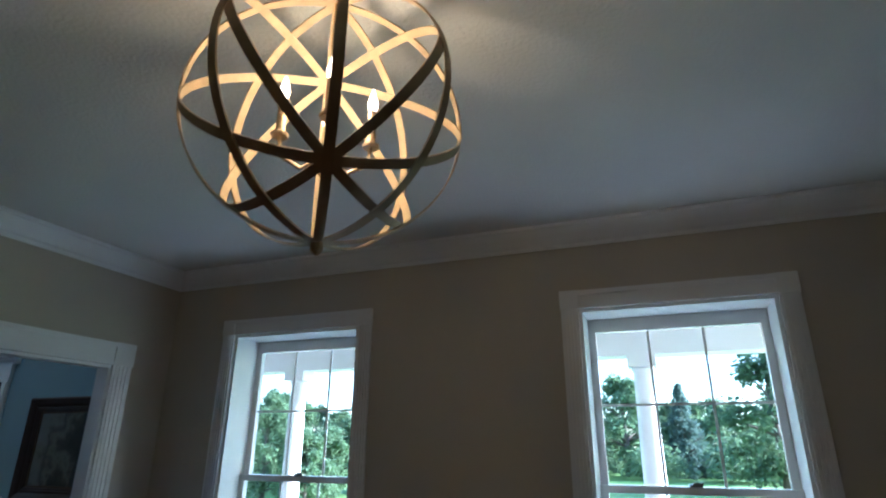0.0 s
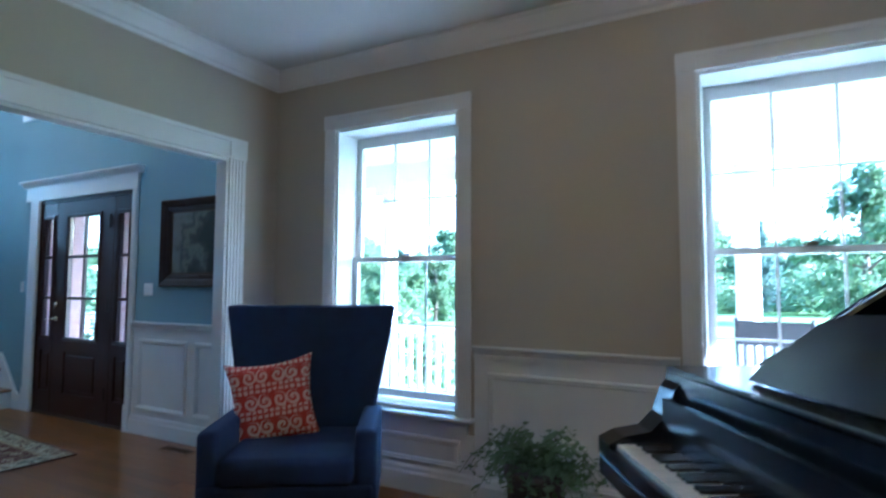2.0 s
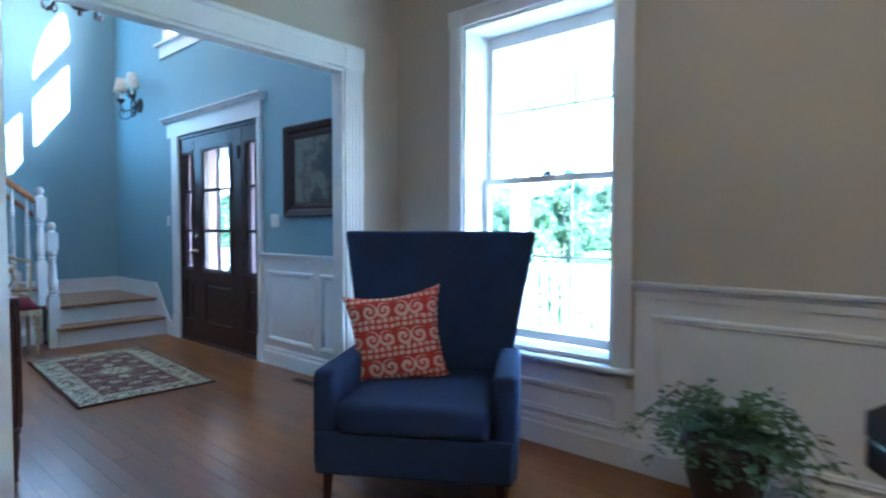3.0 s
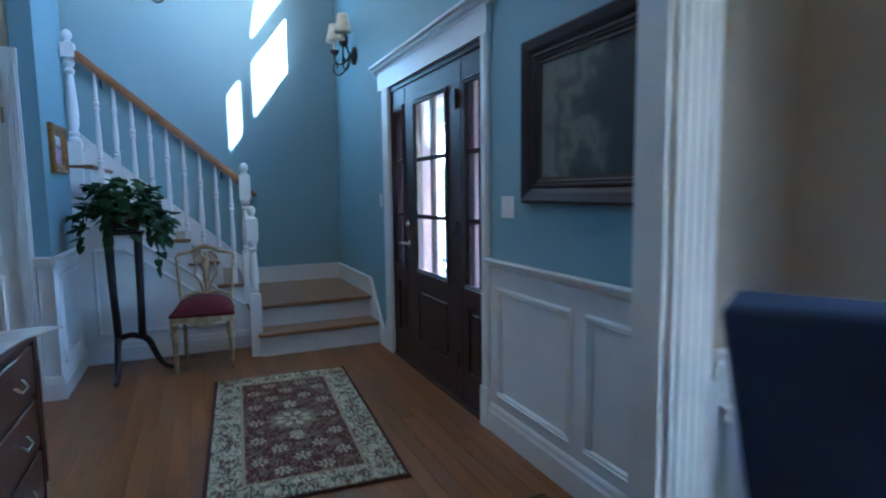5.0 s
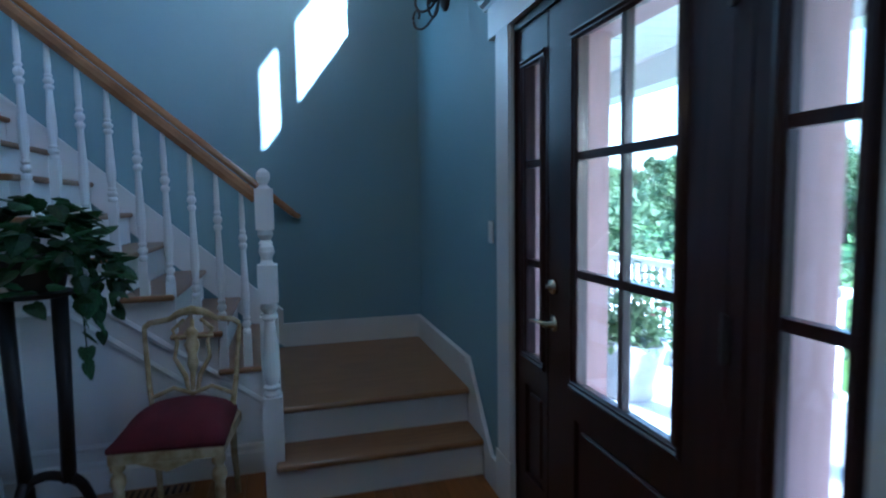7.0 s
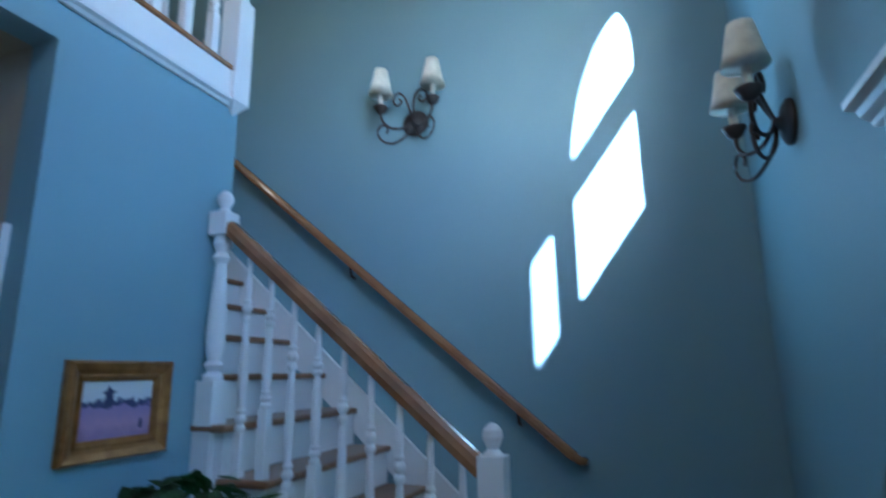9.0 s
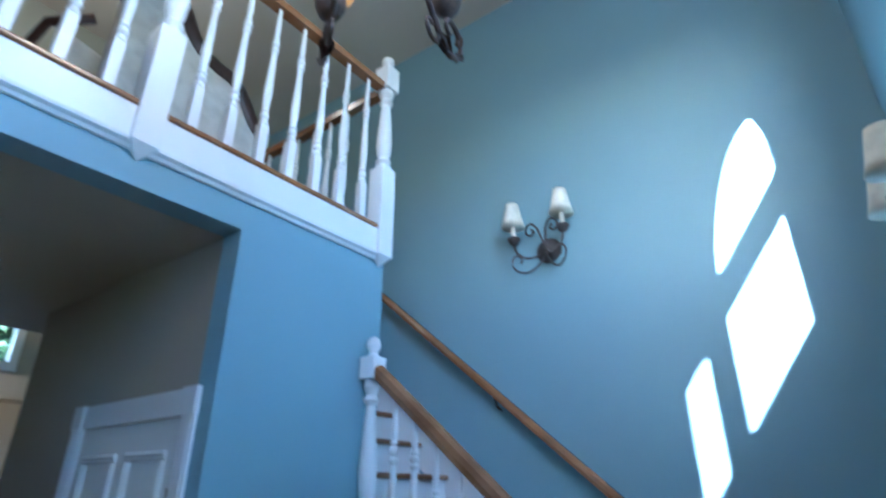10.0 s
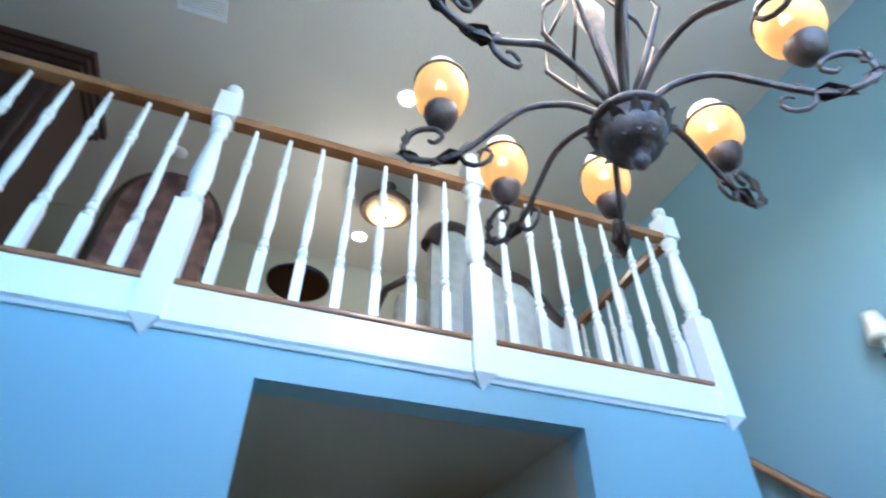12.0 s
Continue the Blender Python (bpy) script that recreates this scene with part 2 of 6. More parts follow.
def let_light_through(m, share):
    """Thin leaves pass part of the light that falls on them."""
    nt = m.node_tree
    b = nt.nodes["Principled BSDF"]
    tl, mx = nt.nodes.new("ShaderNodeBsdfTranslucent"), nt.nodes.new("ShaderNodeMixShader")
    nt.links.new(b.inputs["Base Color"].links[0].from_socket, tl.inputs[0])
    mx.inputs[0].default_value = share
    nt.links.new(b.outputs[0], mx.inputs[1])
    nt.links.new(tl.outputs[0], mx.inputs[2])
    nt.links.new(mx.outputs[0], nt.nodes["Material Output"].inputs[0])


for m in (M_TREE, M_FIR, M_LEAF, M_FERN, M_BLOOM):
    let_light_through(m, 0.55)


def ring_print(name, ground, ink, cell):
    """Cloth printed with rows of mirrored cream curls between rows of small blocks."""
    m = mat(name, ground, 0.9, scale=20, bump=0.6, bump_scale=220)
    nt = m.node_tree
    b = nt.nodes["Principled BSDF"]

    def node(op, *ins):
        n = nt.nodes.new("ShaderNodeMath")
        n.operation = op
        for k, v in enumerate(ins):
            if isinstance(v, (int, float)):
                n.inputs[k].default_value = v
            else:
                nt.links.new(v, n.inputs[k])
        return n.outputs[0]
    tc = nt.nodes.new("ShaderNodeTexCoord")
    sp = nt.nodes.new("ShaderNodeSeparateXYZ")
    nt.links.new(tc.outputs["Object"], sp.inputs[0])
    nz = nt.nodes.new("ShaderNodeTexNoise")
    nz.inputs["Scale"].default_value = 16
    nt.links.new(tc.outputs["Object"], nz.inputs["Vector"])
    wob = node("MULTIPLY", node("SUBTRACT", nz.outputs[0], 0.5), 0.022)
    x, z = node("ADD", sp.outputs[0], wob), node("SUBTRACT", sp.outputs[2], wob)
    mx_ = node("MULTIPLY", node("ABSOLUTE", node("SUBTRACT", node("FRACT", node("ADD", node("DIVIDE", x, cell * 2), 0.5)), 0.5)), cell * 2)
    row_z = node("MULTIPLY", node("FRACT", node("ADD", node("DIVIDE", z, cell * 1.75), 0.20)), cell * 1.75)
    u, v = node("SUBTRACT", mx_, cell * 0.52), node("SUBTRACT", row_z, cell * 0.5)
    r = node("SQRT", node("ADD", node("MULTIPLY", u, u), node("MULTIPLY", v, v)))
    coil = node("FRACT", node("SUBTRACT", node("DIVIDE", r, cell * 0.36), node("MULTIPLY", node("ARCTAN2", v, u), 0.159)))
    curl = node("MULTIPLY", node("LESS_THAN", coil, 0.56), node("LESS_THAN", r, cell * 0.50))
    bx = node("GREATER_THAN", node("FRACT", node("DIVIDE", x, cell * 0.40)), 0.34)
    bz = node("GREATER_THAN", node("FRACT", node("DIVIDE", node("SUBTRACT", row_z, cell), cell * 0.375)), 0.34)
    blocks = node("MULTIPLY", node("MULTIPLY", bx, bz), node("GREATER_THAN", row_z, cell))
    ink_f = node("MAXIMUM", curl, blocks)
    old = b.inputs["Base Color"].links[0].from_socket
    mx = nt.nodes.new("ShaderNodeMix")
    mx.data_type = "RGBA"
    nt.links.new(ink_f, mx.inputs[0])
    nt.links.new(old, mx.inputs[6])
    mx.inputs[7].default_value = (*ink, 1)
    nt.links.new(mx.outputs[2], b.inputs["Base Color"])
    return m


M_PILLOW = ring_print("red_cream_print", (0.50, 0.050, 0.040), (0.70, 0.47, 0.38), 0.072)
M_RUGF = motif_mat("maroon_floral_pile", (0.085, 0.016, 0.016), (0.36, 0.29, 0.19), (0.17, 0.10, 0.06), 15, 0.86, 1.0)
M_RUGB = motif_mat("cream_border_pile", (0.60, 0.54, 0.38), (0.085, 0.095, 0.065), (0.14, 0.045, 0.032), 16, 0.45, 0.9)
M_OIL = painted("dark_landscape_oil", [(0.0, (0.020, 0.016, 0.010)), (0.40, (0.013, 0.017, 0.011)), (0.50, (0.040, 0.042, 0.026)), (0.58, (0.15, 0.14, 0.09)), (0.66, (0.05, 0.055, 0.04)), (0.76, (0.15, 0.145, 0.11)), (1.0, (0.18, 0.19, 0.18))], 3.8, (0.85, 0, 0.30), -0.40, 0.40, 1.15, 0.5)
M_FIELD = painted("lavender_field_picture", [(0.0, (0.24, 0.16, 0.30)), (0.30, (0.44, 0.28, 0.42)), (0.53, (0.34, 0.24, 0.44)), (0.56, (0.05, 0.06, 0.14)), (0.63, (0.07, 0.08, 0.18)), (0.66, (0.72, 0.74, 0.76)), (1.0, (0.80, 0.80, 0.78))], 38, (0, 0, 1), -0.105, 0.105, 0.30)
M_GILT = mat("burnished_gilt_frame", (0.40, 0.20, 0.055), 0.38, metal=0.5, second=(0.22, 0.10, 0.028), scale=18, bump=0.4, bump_scale=70)
M_MAHOG = mat("dark_mahogany_frame", (0.030, 0.013, 0.011), 0.5, second=(0.018, 0.008, 0.007), scale=5, stretch=(1, 8, 8), bump=0.2, bump_scale=40)
M_BROWNSLIP = mat("dull_bronze_slip", (0.085, 0.055, 0.032), 0.4, metal=0.4, scale=20)
M_GLASS = glass_mat("window_glass")
M_BULB = glow("lit_candle_bulb", (1.0, 0.72, 0.40), 2.0)
M_CAN = glow("lit_downlight", (1.0, 0.93, 0.80), 1.2)
M_DOME = glow("lit_amber_glass", (0.88, 0.52, 0.17), 0.034)
M_LITSHADE = glow("lit_parchment_shade", (0.84, 0.52, 0.15), 0.028)
nt = M_LITSHADE.node_tree
see, both = nt.nodes.new("ShaderNodeBsdfTransparent"), nt.nodes.new("ShaderNodeMixShader")
see.inputs[0].default_value = (1.0, 0.80, 0.48, 1)
both.inputs[0].default_value = 0.45
nt.links.new(nt.nodes["Principled BSDF"].outputs[0], both.inputs[1])
nt.links.new(see.outputs[0], both.inputs[2])
nt.links.new(both.outputs[0], nt.nodes["Material Output"].inputs[0])


# ---- builders ----
def part(name, bm, material, parent=None, label="", smooth=False):
    """Links a bmesh as one mesh object under a thing or a part."""
    me = bpy.data.meshes.new(name)
    bmesh.ops.recalc_face_normals(bm, faces=bm.faces)
    bm.to_mesh(me)
    bm.free()
    me.materials.append(material)
    if smooth:
        for p in me.polygons:
            p.use_smooth = True
    ob = new(name, me)
    ob.parent = parent
    if label:
        ob["label"] = label
    return ob


def struct(name, bm, material, label, category="", smooth=False):
    return tagged(part(name, bm, material, None, "", smooth), label, category, "", "structure")


def thing(name, label, category, x, y, z, rz=0.0, group=""):
    ob = new(name)
    ob.empty_display_size = 0.1
    ob.matrix_basis = pose(x, y, z, 0, 0, rz)
    return tagged(ob, label, category, group)


def box(bm, x0, y0, z0, x1, y1, z1, m=None):
    vs = [bm.verts.new(v) for v in ((x0, y0, z0), (x1, y0, z0), (x1, y1, z0), (x0, y1, z0), (x0, y0, z1), (x1, y0, z1), (x1, y1, z1), (x0, y1, z1))]
    for f in ((3, 2, 1, 0), (4, 5, 6, 7), (0, 1, 5, 4), (1, 2, 6, 5), (2, 3, 7, 6), (3, 0, 4, 7)):
        bm.faces.new([vs[i] for i in f])
    if m is not None:
        for v in vs:
            v.co = m @ v.co
    return vs


def boxes(*bs):
    bm = bmesh.new()
    for b in bs:
        box(bm, *b)
    return bm


def soft_box(x0, y0, z0, x1, y1, z1, r=0.01, seg=2):
    bm = bmesh.new()
    box(bm, x0, y0, z0, x1, y1, z1)
    bmesh.ops.bevel(bm, geom=bm.edges[:], offset=r, segments=seg, profile=0.5, affect="EDGES")
    return bm


def lathe(bm, profile, seg=12, m=None):
    """Turns (radius, height) pairs about z."""
    m = m or Matrix.Identity(4)
    rings = []
    for r, z in profile:
        rings.append([bm.verts.new(m @ Vector((max(r, 1e-4) * math.cos(2 * math.pi * i / seg), max(r, 1e-4) * math.sin(2 * math.pi * i / seg), z))) for i in range(seg)])
    for a, b in zip(rings, rings[1:]):
        for i in range(seg):
            bm.faces.new((a[i], a[(i + 1) % seg], b[(i + 1) % seg], b[i]))
    bm.faces.new(rings[0][::-1])
    bm.faces.new(rings[-1])
    return bm


def lathed(profile, seg=12, m=None):
    return lathe(bmesh.new(), profile, seg, m)


def tube(bm, pts, r, seg=6, flat=None, up=Vector((0, 0, 1))):
    """A bar along points; r one radius or one for each point; flat = (half width, half thickness) makes a strap."""
    pts = [Vector(p) for p in pts]
    rings = []
    for i, p in enumerate(pts):
        d = (pts[min(i + 1, len(pts) - 1)] - pts[max(i - 1, 0)]).normalized()
        side = d.cross(up)
        if side.length < 1e-3:
            side = d.cross(Vector((1, 0, 0)))
        side.normalize()
        top = side.cross(d).normalized()
        if flat:
            w, h = flat
            ring = [p + side * a * w + top * b * h for a, b in ((-1, -1), (1, -1), (1, 1), (-1, 1))]
        else:
            rr = r[i] if isinstance(r, (list, tuple)) else r
            ring = [p + (side * math.cos(2 * math.pi * k / seg) + top * math.sin(2 * math.pi * k / seg)) * rr for k in range(seg)]
        rings.append([bm.verts.new(v) for v in ring])
    n = len(rings[0])
    for a, b in zip(rings, rings[1:]):
        for i in range(n):
            bm.faces.new((a[i], a[(i + 1) % n], b[(i + 1) % n], b[i]))
    bm.faces.new(rings[0][::-1])
    bm.faces.new(rings[-1])
    return bm


def eased(path, steps=4):
    """A smooth curve through the points."""
    path = [Vector(p) for p in path]
    out = []
    for i in range(len(path) - 1):
        p0, p1, p2, p3 = [path[max(0, min(len(path) - 1, i + k))] for k in (-1, 0, 1, 2)]
        for k in range(steps):
            f = k / steps
            out.append(0.5 * (2 * p1 + (p2 - p0) * f + (2 * p0 - 5 * p1 + 4 * p2 - p3) * f * f + (3 * p1 - p0 - 3 * p2 + p3) * f ** 3))
    return out + [path[-1]]


def tubed(pts, r, seg=6, flat=None):
    return tube(bmesh.new(), pts, r, seg, flat)


def prism(bm, outline, a, b, m):
    """Extrudes a 2D outline from a to b along the local x of m (outline is in local y, z)."""
    ra = [bm.verts.new(m @ Vector((a, p, q))) for p, q in outline]
    rb = [bm.verts.new(m @ Vector((b, p, q))) for p, q in outline]
    n = len(outline)
    for i in range(n):
        bm.faces.new((ra[i], ra[(i + 1) % n], rb[(i + 1) % n], rb[i]))
    bm.faces.new(ra[::-1])
    bm.faces.new(rb)
    return bm


def slab(outline, z0, z1):
    """A flat plate of the outline (x, y) between two heights."""
    bm = bmesh.new()
    lo, hi = [bm.verts.new((x, y, z0)) for x, y in outline], [bm.verts.new((x, y, z1)) for x, y in outline]
    n = len(outline)
    for i in range(n):
        bm.faces.new((lo[i], lo[(i + 1) % n], hi[(i + 1) % n], hi[i]))
    bm.faces.new(lo[::-1])
    bm.faces.new(hi)
    return bm


def frame_of(ox, oy, ang):
    """A wall's own axes: x along the wall, y out of it into the room, z up."""
    return pose(ox, oy, 0, 0, 0, ang)


def pierced(m, u0, u1, z0, z1, t, holes):
    """A wall of thickness t behind its face with rectangular holes (u0, u1, z0, z1)."""
    bm = bmesh.new()
    us = sorted({u0, u1, *[h[0] for h in holes], *[h[1] for h in holes]})
    for a, b in zip(us, us[1:]):
        mid = (a + b) / 2
        spans, z = [], z0
        for h in sorted([h for h in holes if h[0] <= mid <= h[1]], key=lambda h: h[2]):
            if h[2] > z:
                spans.append((z, h[2]))
            z = max(z, h[3])
        if z < z1:
            spans.append((z, z1))
        for lo, hi in spans:
            box(bm, a, -t, lo, b, 0, hi, m)
    return bm


CROWN = [(0, -0.115), (0.012, -0.115), (0.018, -0.098), (0.038, -0.088), (0.07, -0.05), (0.088, -0.022), (0.102, -0.016), (0.105, 0.0), (0, 0)]
RAIL = [(0, -0.075), (0.012, -0.075), (0.014, -0.045), (0.022, -0.035), (0.024, -0.022), (0.042, -0.016), (0.045, -0.004), (0.040, 0), (0, 0)]
BASE = [(0, 0), (0.020, 0), (0.020, 0.105), (0.013, 0.118), (0.011, 0.138), (0.004, 0.15), (0, 0.15)]
PANEL = [(0, 0), (0.004, 0), (0.014, 0.006), (0.017, 0.014), (0.010, 0.020), (0.012, 0.028), (0.003, 0.036), (0, 0.036)]


def run(bm, outline, m, u0, u1, z):
    return prism(bm, [(p, q + z) for p, q in outline], u0, u1, m)


def picture_mould(bm, m, u0, u1, z0, z1):
    """The raised panel moulding: four mitred-looking bars."""
    w = 0.036
    run(bm, PANEL, m, u0, u1, z0)
    run(bm, [(p, w - q) for p, q in PANEL], m, u0, u1, z1 - w)
    for a, s in ((u0, 1), (u1, -1)):
        mm = m @ Matrix.Translation((a, 0, 0)) @ Matrix(((0, 0, s, 0), (0, 1, 0, 0), (1, 0, 0, 0), (0, 0, 0, 1)))
        prism(bm, PANEL, z0 + w, z1 - w, mm)


def wainscot(name, m, u0, u1, panels, top=0.90, z_lo=0.20, z_hi=0.78, label="white painted wainscot panelling with moulded chair rail"):
    bm = bmesh.new()
    box(bm, u0, 0, 0, u1, 0.006, top - 0.07, m)
    ob = struct(name, bm, M_TRIM, label, "panelling")
    mr, mb = bmesh.new(), bmesh.new()
    m2 = m @ Matrix.Translation((0, 0.006, 0))
    run(mr, RAIL, m2, u0, u1, top)
    run(mb, BASE, m2, u0, u1, 0)
    part("chair_rail", mr, M_TRIM, ob)
    part("baseboard", mb, M_TRIM, ob)
    for a, b in panels:
        mp = bmesh.new()
        picture_mould(mp, m2, a, b, z_lo, z_hi)
        part("panel_moulding", mp, M_TRIM, ob)
    return ob


def fluted(bm, m, u0, u1, z0, z1, d=0.018):
    """A fluted upright casing board."""
    box(bm, u0, 0, z0, u1, d, z1, m)
    n, w = 4, u1 - u0
    for i in range(n):
        a = u0 + w * (0.10 + 0.80 * i / n)
        box(bm, a + 0.003, d - 0.001, z0, a + 0.80 * w / n - 0.003, d + 0.007, z1, m)

M_UPPER = mat("grey_green_paint", (0.36, 0.35, 0.28), 0.65, scale=1.2, bump=0.15, bump_scale=140, spread=0.10)

# ---- large structure ----
FRONT = frame_of(0, 0, 180)          # front wall seen from inside: u runs to -x, y into the room
BACK = frame_of(0, -2.215, 0)        # foyer's inner wall, facing the front door
WEST = frame_of(-4.9, 0, -90)        # stair wall, u runs to -y
PART_L = frame_of(0, 0, -90)         # living room side of the partition
PART_F = frame_of(-0.09, 0, 90)      # foyer side of the partition, u runs to +y
HALLW = frame_of(-3.142, -2.215, -90)
CEIL_L, CEIL_F, FLOOR_UP = 2.74, 5.32, 3.04
WT = 0.26

WIN = [(0.545, 1.465), (2.77, 3.69)]
WZ0, WZ1 = 0.47, 2.28
DX0, DX1, DZ = -3.14, -1.66, 2.05
UP0, UP1, UPS0, UPS1 = -3.33, -1.77, -1.735, -0.975

# Front wall, with the openings of two tall windows, the entrance and the window over it
bm = pierced(FRONT, -4.9, 0.0, 0, CEIL_L + 0.3, WT, [(-w[1], -w[0], WZ0, WZ1) for w in WIN])
struct("wall_front_living", bm, M_BEIGE, "beige painted front wall of the living room", "wall")
# and the arched light over the middle of the upper window
up_holes = [(-DX1, -DX0, 0, DZ), (-UP1, -UP0, 3.09, 3.81), (-UPS1, -UPS0, 3.09, 3.81)]
up_holes.append((-UP1, -UP0, 3.876, 4.6))
bm = pierced(FRONT, 0.0, 4.9, 0, CEIL_F, 0.12, up_holes)
wall_ff = struct("wall_front_foyer", bm, M_BLUE, "pale blue front wall of the two-storey foyer", "wall")
mid, half_w = (UP0 + UP1) / 2, (UP1 - UP0) / 2
arch = [(UP0, 4.6)]
for i in range(41):
    a = math.pi * (1 - i / 40)
    arch.append((mid + half_w * math.cos(a), 3.876 + 0.10 + 0.49 * math.sin(a)))
arch.append((UP1, 4.6))
bm = bmesh.new()
prism(bm, arch, 0.0, 0.12, Matrix(((0, 1, 0, 0), (1, 0, 0, 0), (0, 0, 1, 0), (0, 0, 0, 1))))
part("arch_head", bm, M_BLUE, wall_ff)

bm = boxes((-5.05, -8.0, 0, -4.9, 0.12, CEIL_F))
struct("wall_west", bm, M_BLUE, "tall pale blue stair wall with sun patches", "wall")
OPY0, OPY1, OPZ = -2.04, -0.43, 2.055
bm = pierced(PART_L, 0, 5.6, 0, CEIL_L + 0.3, 0.045, [(-OPY1, -OPY0, 0, OPZ)])
struct("wall_partition_living", bm, M_BEIGE, "beige partition wall with a wide cased opening", "wall")
bm = pierced(PART_F, -2.215, 0, 0, CEIL_F, 0.045, [(OPY0, OPY1, 0, OPZ)])
struct("wall_partition_foyer", bm, M_BLUE, "pale blue partition wall of the foyer", "wall")
HX0, HX1 = -3.142, -1.855
bm = pierced(BACK, -3.97, -0.09, 0, FLOOR_UP - 0.012, 0.12, [(HX0, HX1, 0, 2.74)])
struct("wall_under_balcony", bm, M_BLUE, "pale blue wall under the balcony with a hall opening", "wall")
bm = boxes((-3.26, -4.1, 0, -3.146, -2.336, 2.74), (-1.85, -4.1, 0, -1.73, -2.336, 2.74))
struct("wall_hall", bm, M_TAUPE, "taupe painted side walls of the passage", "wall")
bm = boxes((-3.97, -4.3, 0, -3.90, -2.336, 2.74))
struct("wall_under_stair", bm, M_BLUE, "blue wall beside the upper stair", "wall")
# back room beyond the passage
bm = boxes((-7.5, -9.6, 0, -4.45, -9.45, 4.9), (-4.45, -9.6, 0, -2.50, -9.45, 3.38), (-4.45, -9.6, 4.3, -2.50, -9.45, 4.9), (-2.50, -9.6, 0, 2, -9.45, 4.9), (-7.5, -9.45, 0, -7.35, -4.2, 4.9), (0.0, -9.45, 0, 0.15, -5.6, 4.9), (-4.89, -4.28, 0, -3.98, -4.2, 2.74), (-7.35, -5.10, 2.74, -3.98, -5.005, 4.9), (-1.70, -5.10, 2.74, 0.0, -5.005, 4.9), (-3.978, -5.10, 2.97, -1.702, -5.005, 4.9), (-7.348, -9.448, 2.86, -0.002, -9.0, 3.16))
struct("wall_back_room", bm, M_TAUPE, "ochre taupe walls of the room behind the hall", "wall")
bm = boxes((4.9, -5.75, 0, 5.05, 0.26, 3.04), (-0.15, -5.75, 0, 4.9, -5.6, 3.04))
struct("wall_living_far", bm, M_BEIGE, "beige living room walls", "wall")
bm = boxes((-4.9, -5.0, FLOOR_UP, 0.55, -4.85, CEIL_F), (0.40, -4.85, FLOOR_UP, 0.55, -2.215, CEIL_F))
struct("wall_upper_hall", bm, M_UPPER, "pale grey-green walls of the upper landing", "wall")
bm = boxes((-0.09, -2.35, FLOOR_UP, 0.40, -2.215, CEIL_F))
struct("wall_upper_end", bm, M_BLUE, "pale blue wall at the balcony end", "wall")

# Floors and ceilings
bm = boxes((-7.5, -9.6, -0.12, 5.05, 0.26, -0.006))
floor = struct("floor", bm, M_DARK, "narrow honey oak strip floor with a glossy finish", "floor")
bm = boxes((-3.96, -4.63, 2.76, 0.40, -2.336, FLOOR_UP), (-3.96, -5.0, 2.96, 0.40, -4.634, FLOOR_UP - 0.003))
struct("floor_upper", bm, M_OAK, "upper landing floor behind the balcony", "floor")
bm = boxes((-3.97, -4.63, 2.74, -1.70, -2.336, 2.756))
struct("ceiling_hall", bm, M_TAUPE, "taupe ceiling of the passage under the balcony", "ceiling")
bm = boxes((0, -5.6, CEIL_L, 4.9, 0, CEIL_L + 0.1))
struct("ceiling_living", bm, M_CEIL, "white stippled living room ceiling", "ceiling")
bm = boxes((-5.05, -5.0, CEIL_F, 0.55, 0.12, CEIL_F + 0.1))
struct("ceiling_foyer", bm, mat("warm_grey_ceiling_paint", (0.58, 0.54, 0.46), 0.8, scale=2, bump=0.9, bump_scale=70, spread=0.10), "warm grey ceiling over foyer and upper landing", "ceiling")
bm = boxes((-7.5, -9.6, 4.9, 0.15, -5.0, 5.0))
struct("ceiling_back_room", bm, M_CEIL, "white ceiling of the back room", "ceiling")

# Crown moulding in the living room
bm = bmesh.new()
run(bm, CROWN, FRONT, -4.9, 0.0, CEIL_L)
run(bm, CROWN, PART_L, 0.0, 5.6, CEIL_L)
struct("trim_crown", bm, M_TRIM, "white stepped crown moulding under the ceiling", "trim")

# Wainscot
wainscot("trim_wainscot_living_left", FRONT, -0.45, -0.0, [(-0.38, -0.08)], 0.885, 0.17, 0.74)
wainscot("trim_wainscot_living_middle", FRONT, -2.67, -1.575, [(-2.60, -1.66)], 0.885, 0.17, 0.74)
wainscot("trim_wainscot_living_right", FRONT, -4.88, -3.80, [(-4.75, -3.90)], 0.885, 0.17, 0.74)
for a, b in WIN:
    bm = bmesh.new()
    box(bm, -b - 0.105, 0, 0, -a + 0.095, 0.006, WZ0 - 0.10, FRONT)
    under_win = struct("trim_wainscot_under_window", bm, M_TRIM, "white panelled wainscot under the window sill", "panelling")
    m2 = FRONT @ Matrix.Translation((0, 0.006, 0))
    bm = bmesh.new()
    run(bm, BASE, m2, -b - 0.105, -a + 0.095, 0)
    part("baseboard", bm, M_TRIM, under_win)
    bm = bmesh.new()
    picture_mould(bm, m2, -b - 0.02, -a + 0.02, 0.17, 0.335)
    part("panel_moulding", bm, M_TRIM, under_win)
wainscot("trim_wainscot_foyer_front", FRONT, 0.11, 1.585, [(0.22, 0.80), (0.90, 1.50)], 0.92)
wainscot("trim_wainscot_hall_left", BACK, -1.84, -0.11, [(-1.74, -1.25), (-1.15, -0.66), (-0.56, -0.26)], 0.90)
wainscot("trim_wainscot_hall_right", BACK, -3.86, -3.115, [(-3.78, -3.24)], 0.90)
wainscot("trim_wainscot_jamb", frame_of(-3.142, -2.215, -90), 0.0, 0.083, [], 0.90)
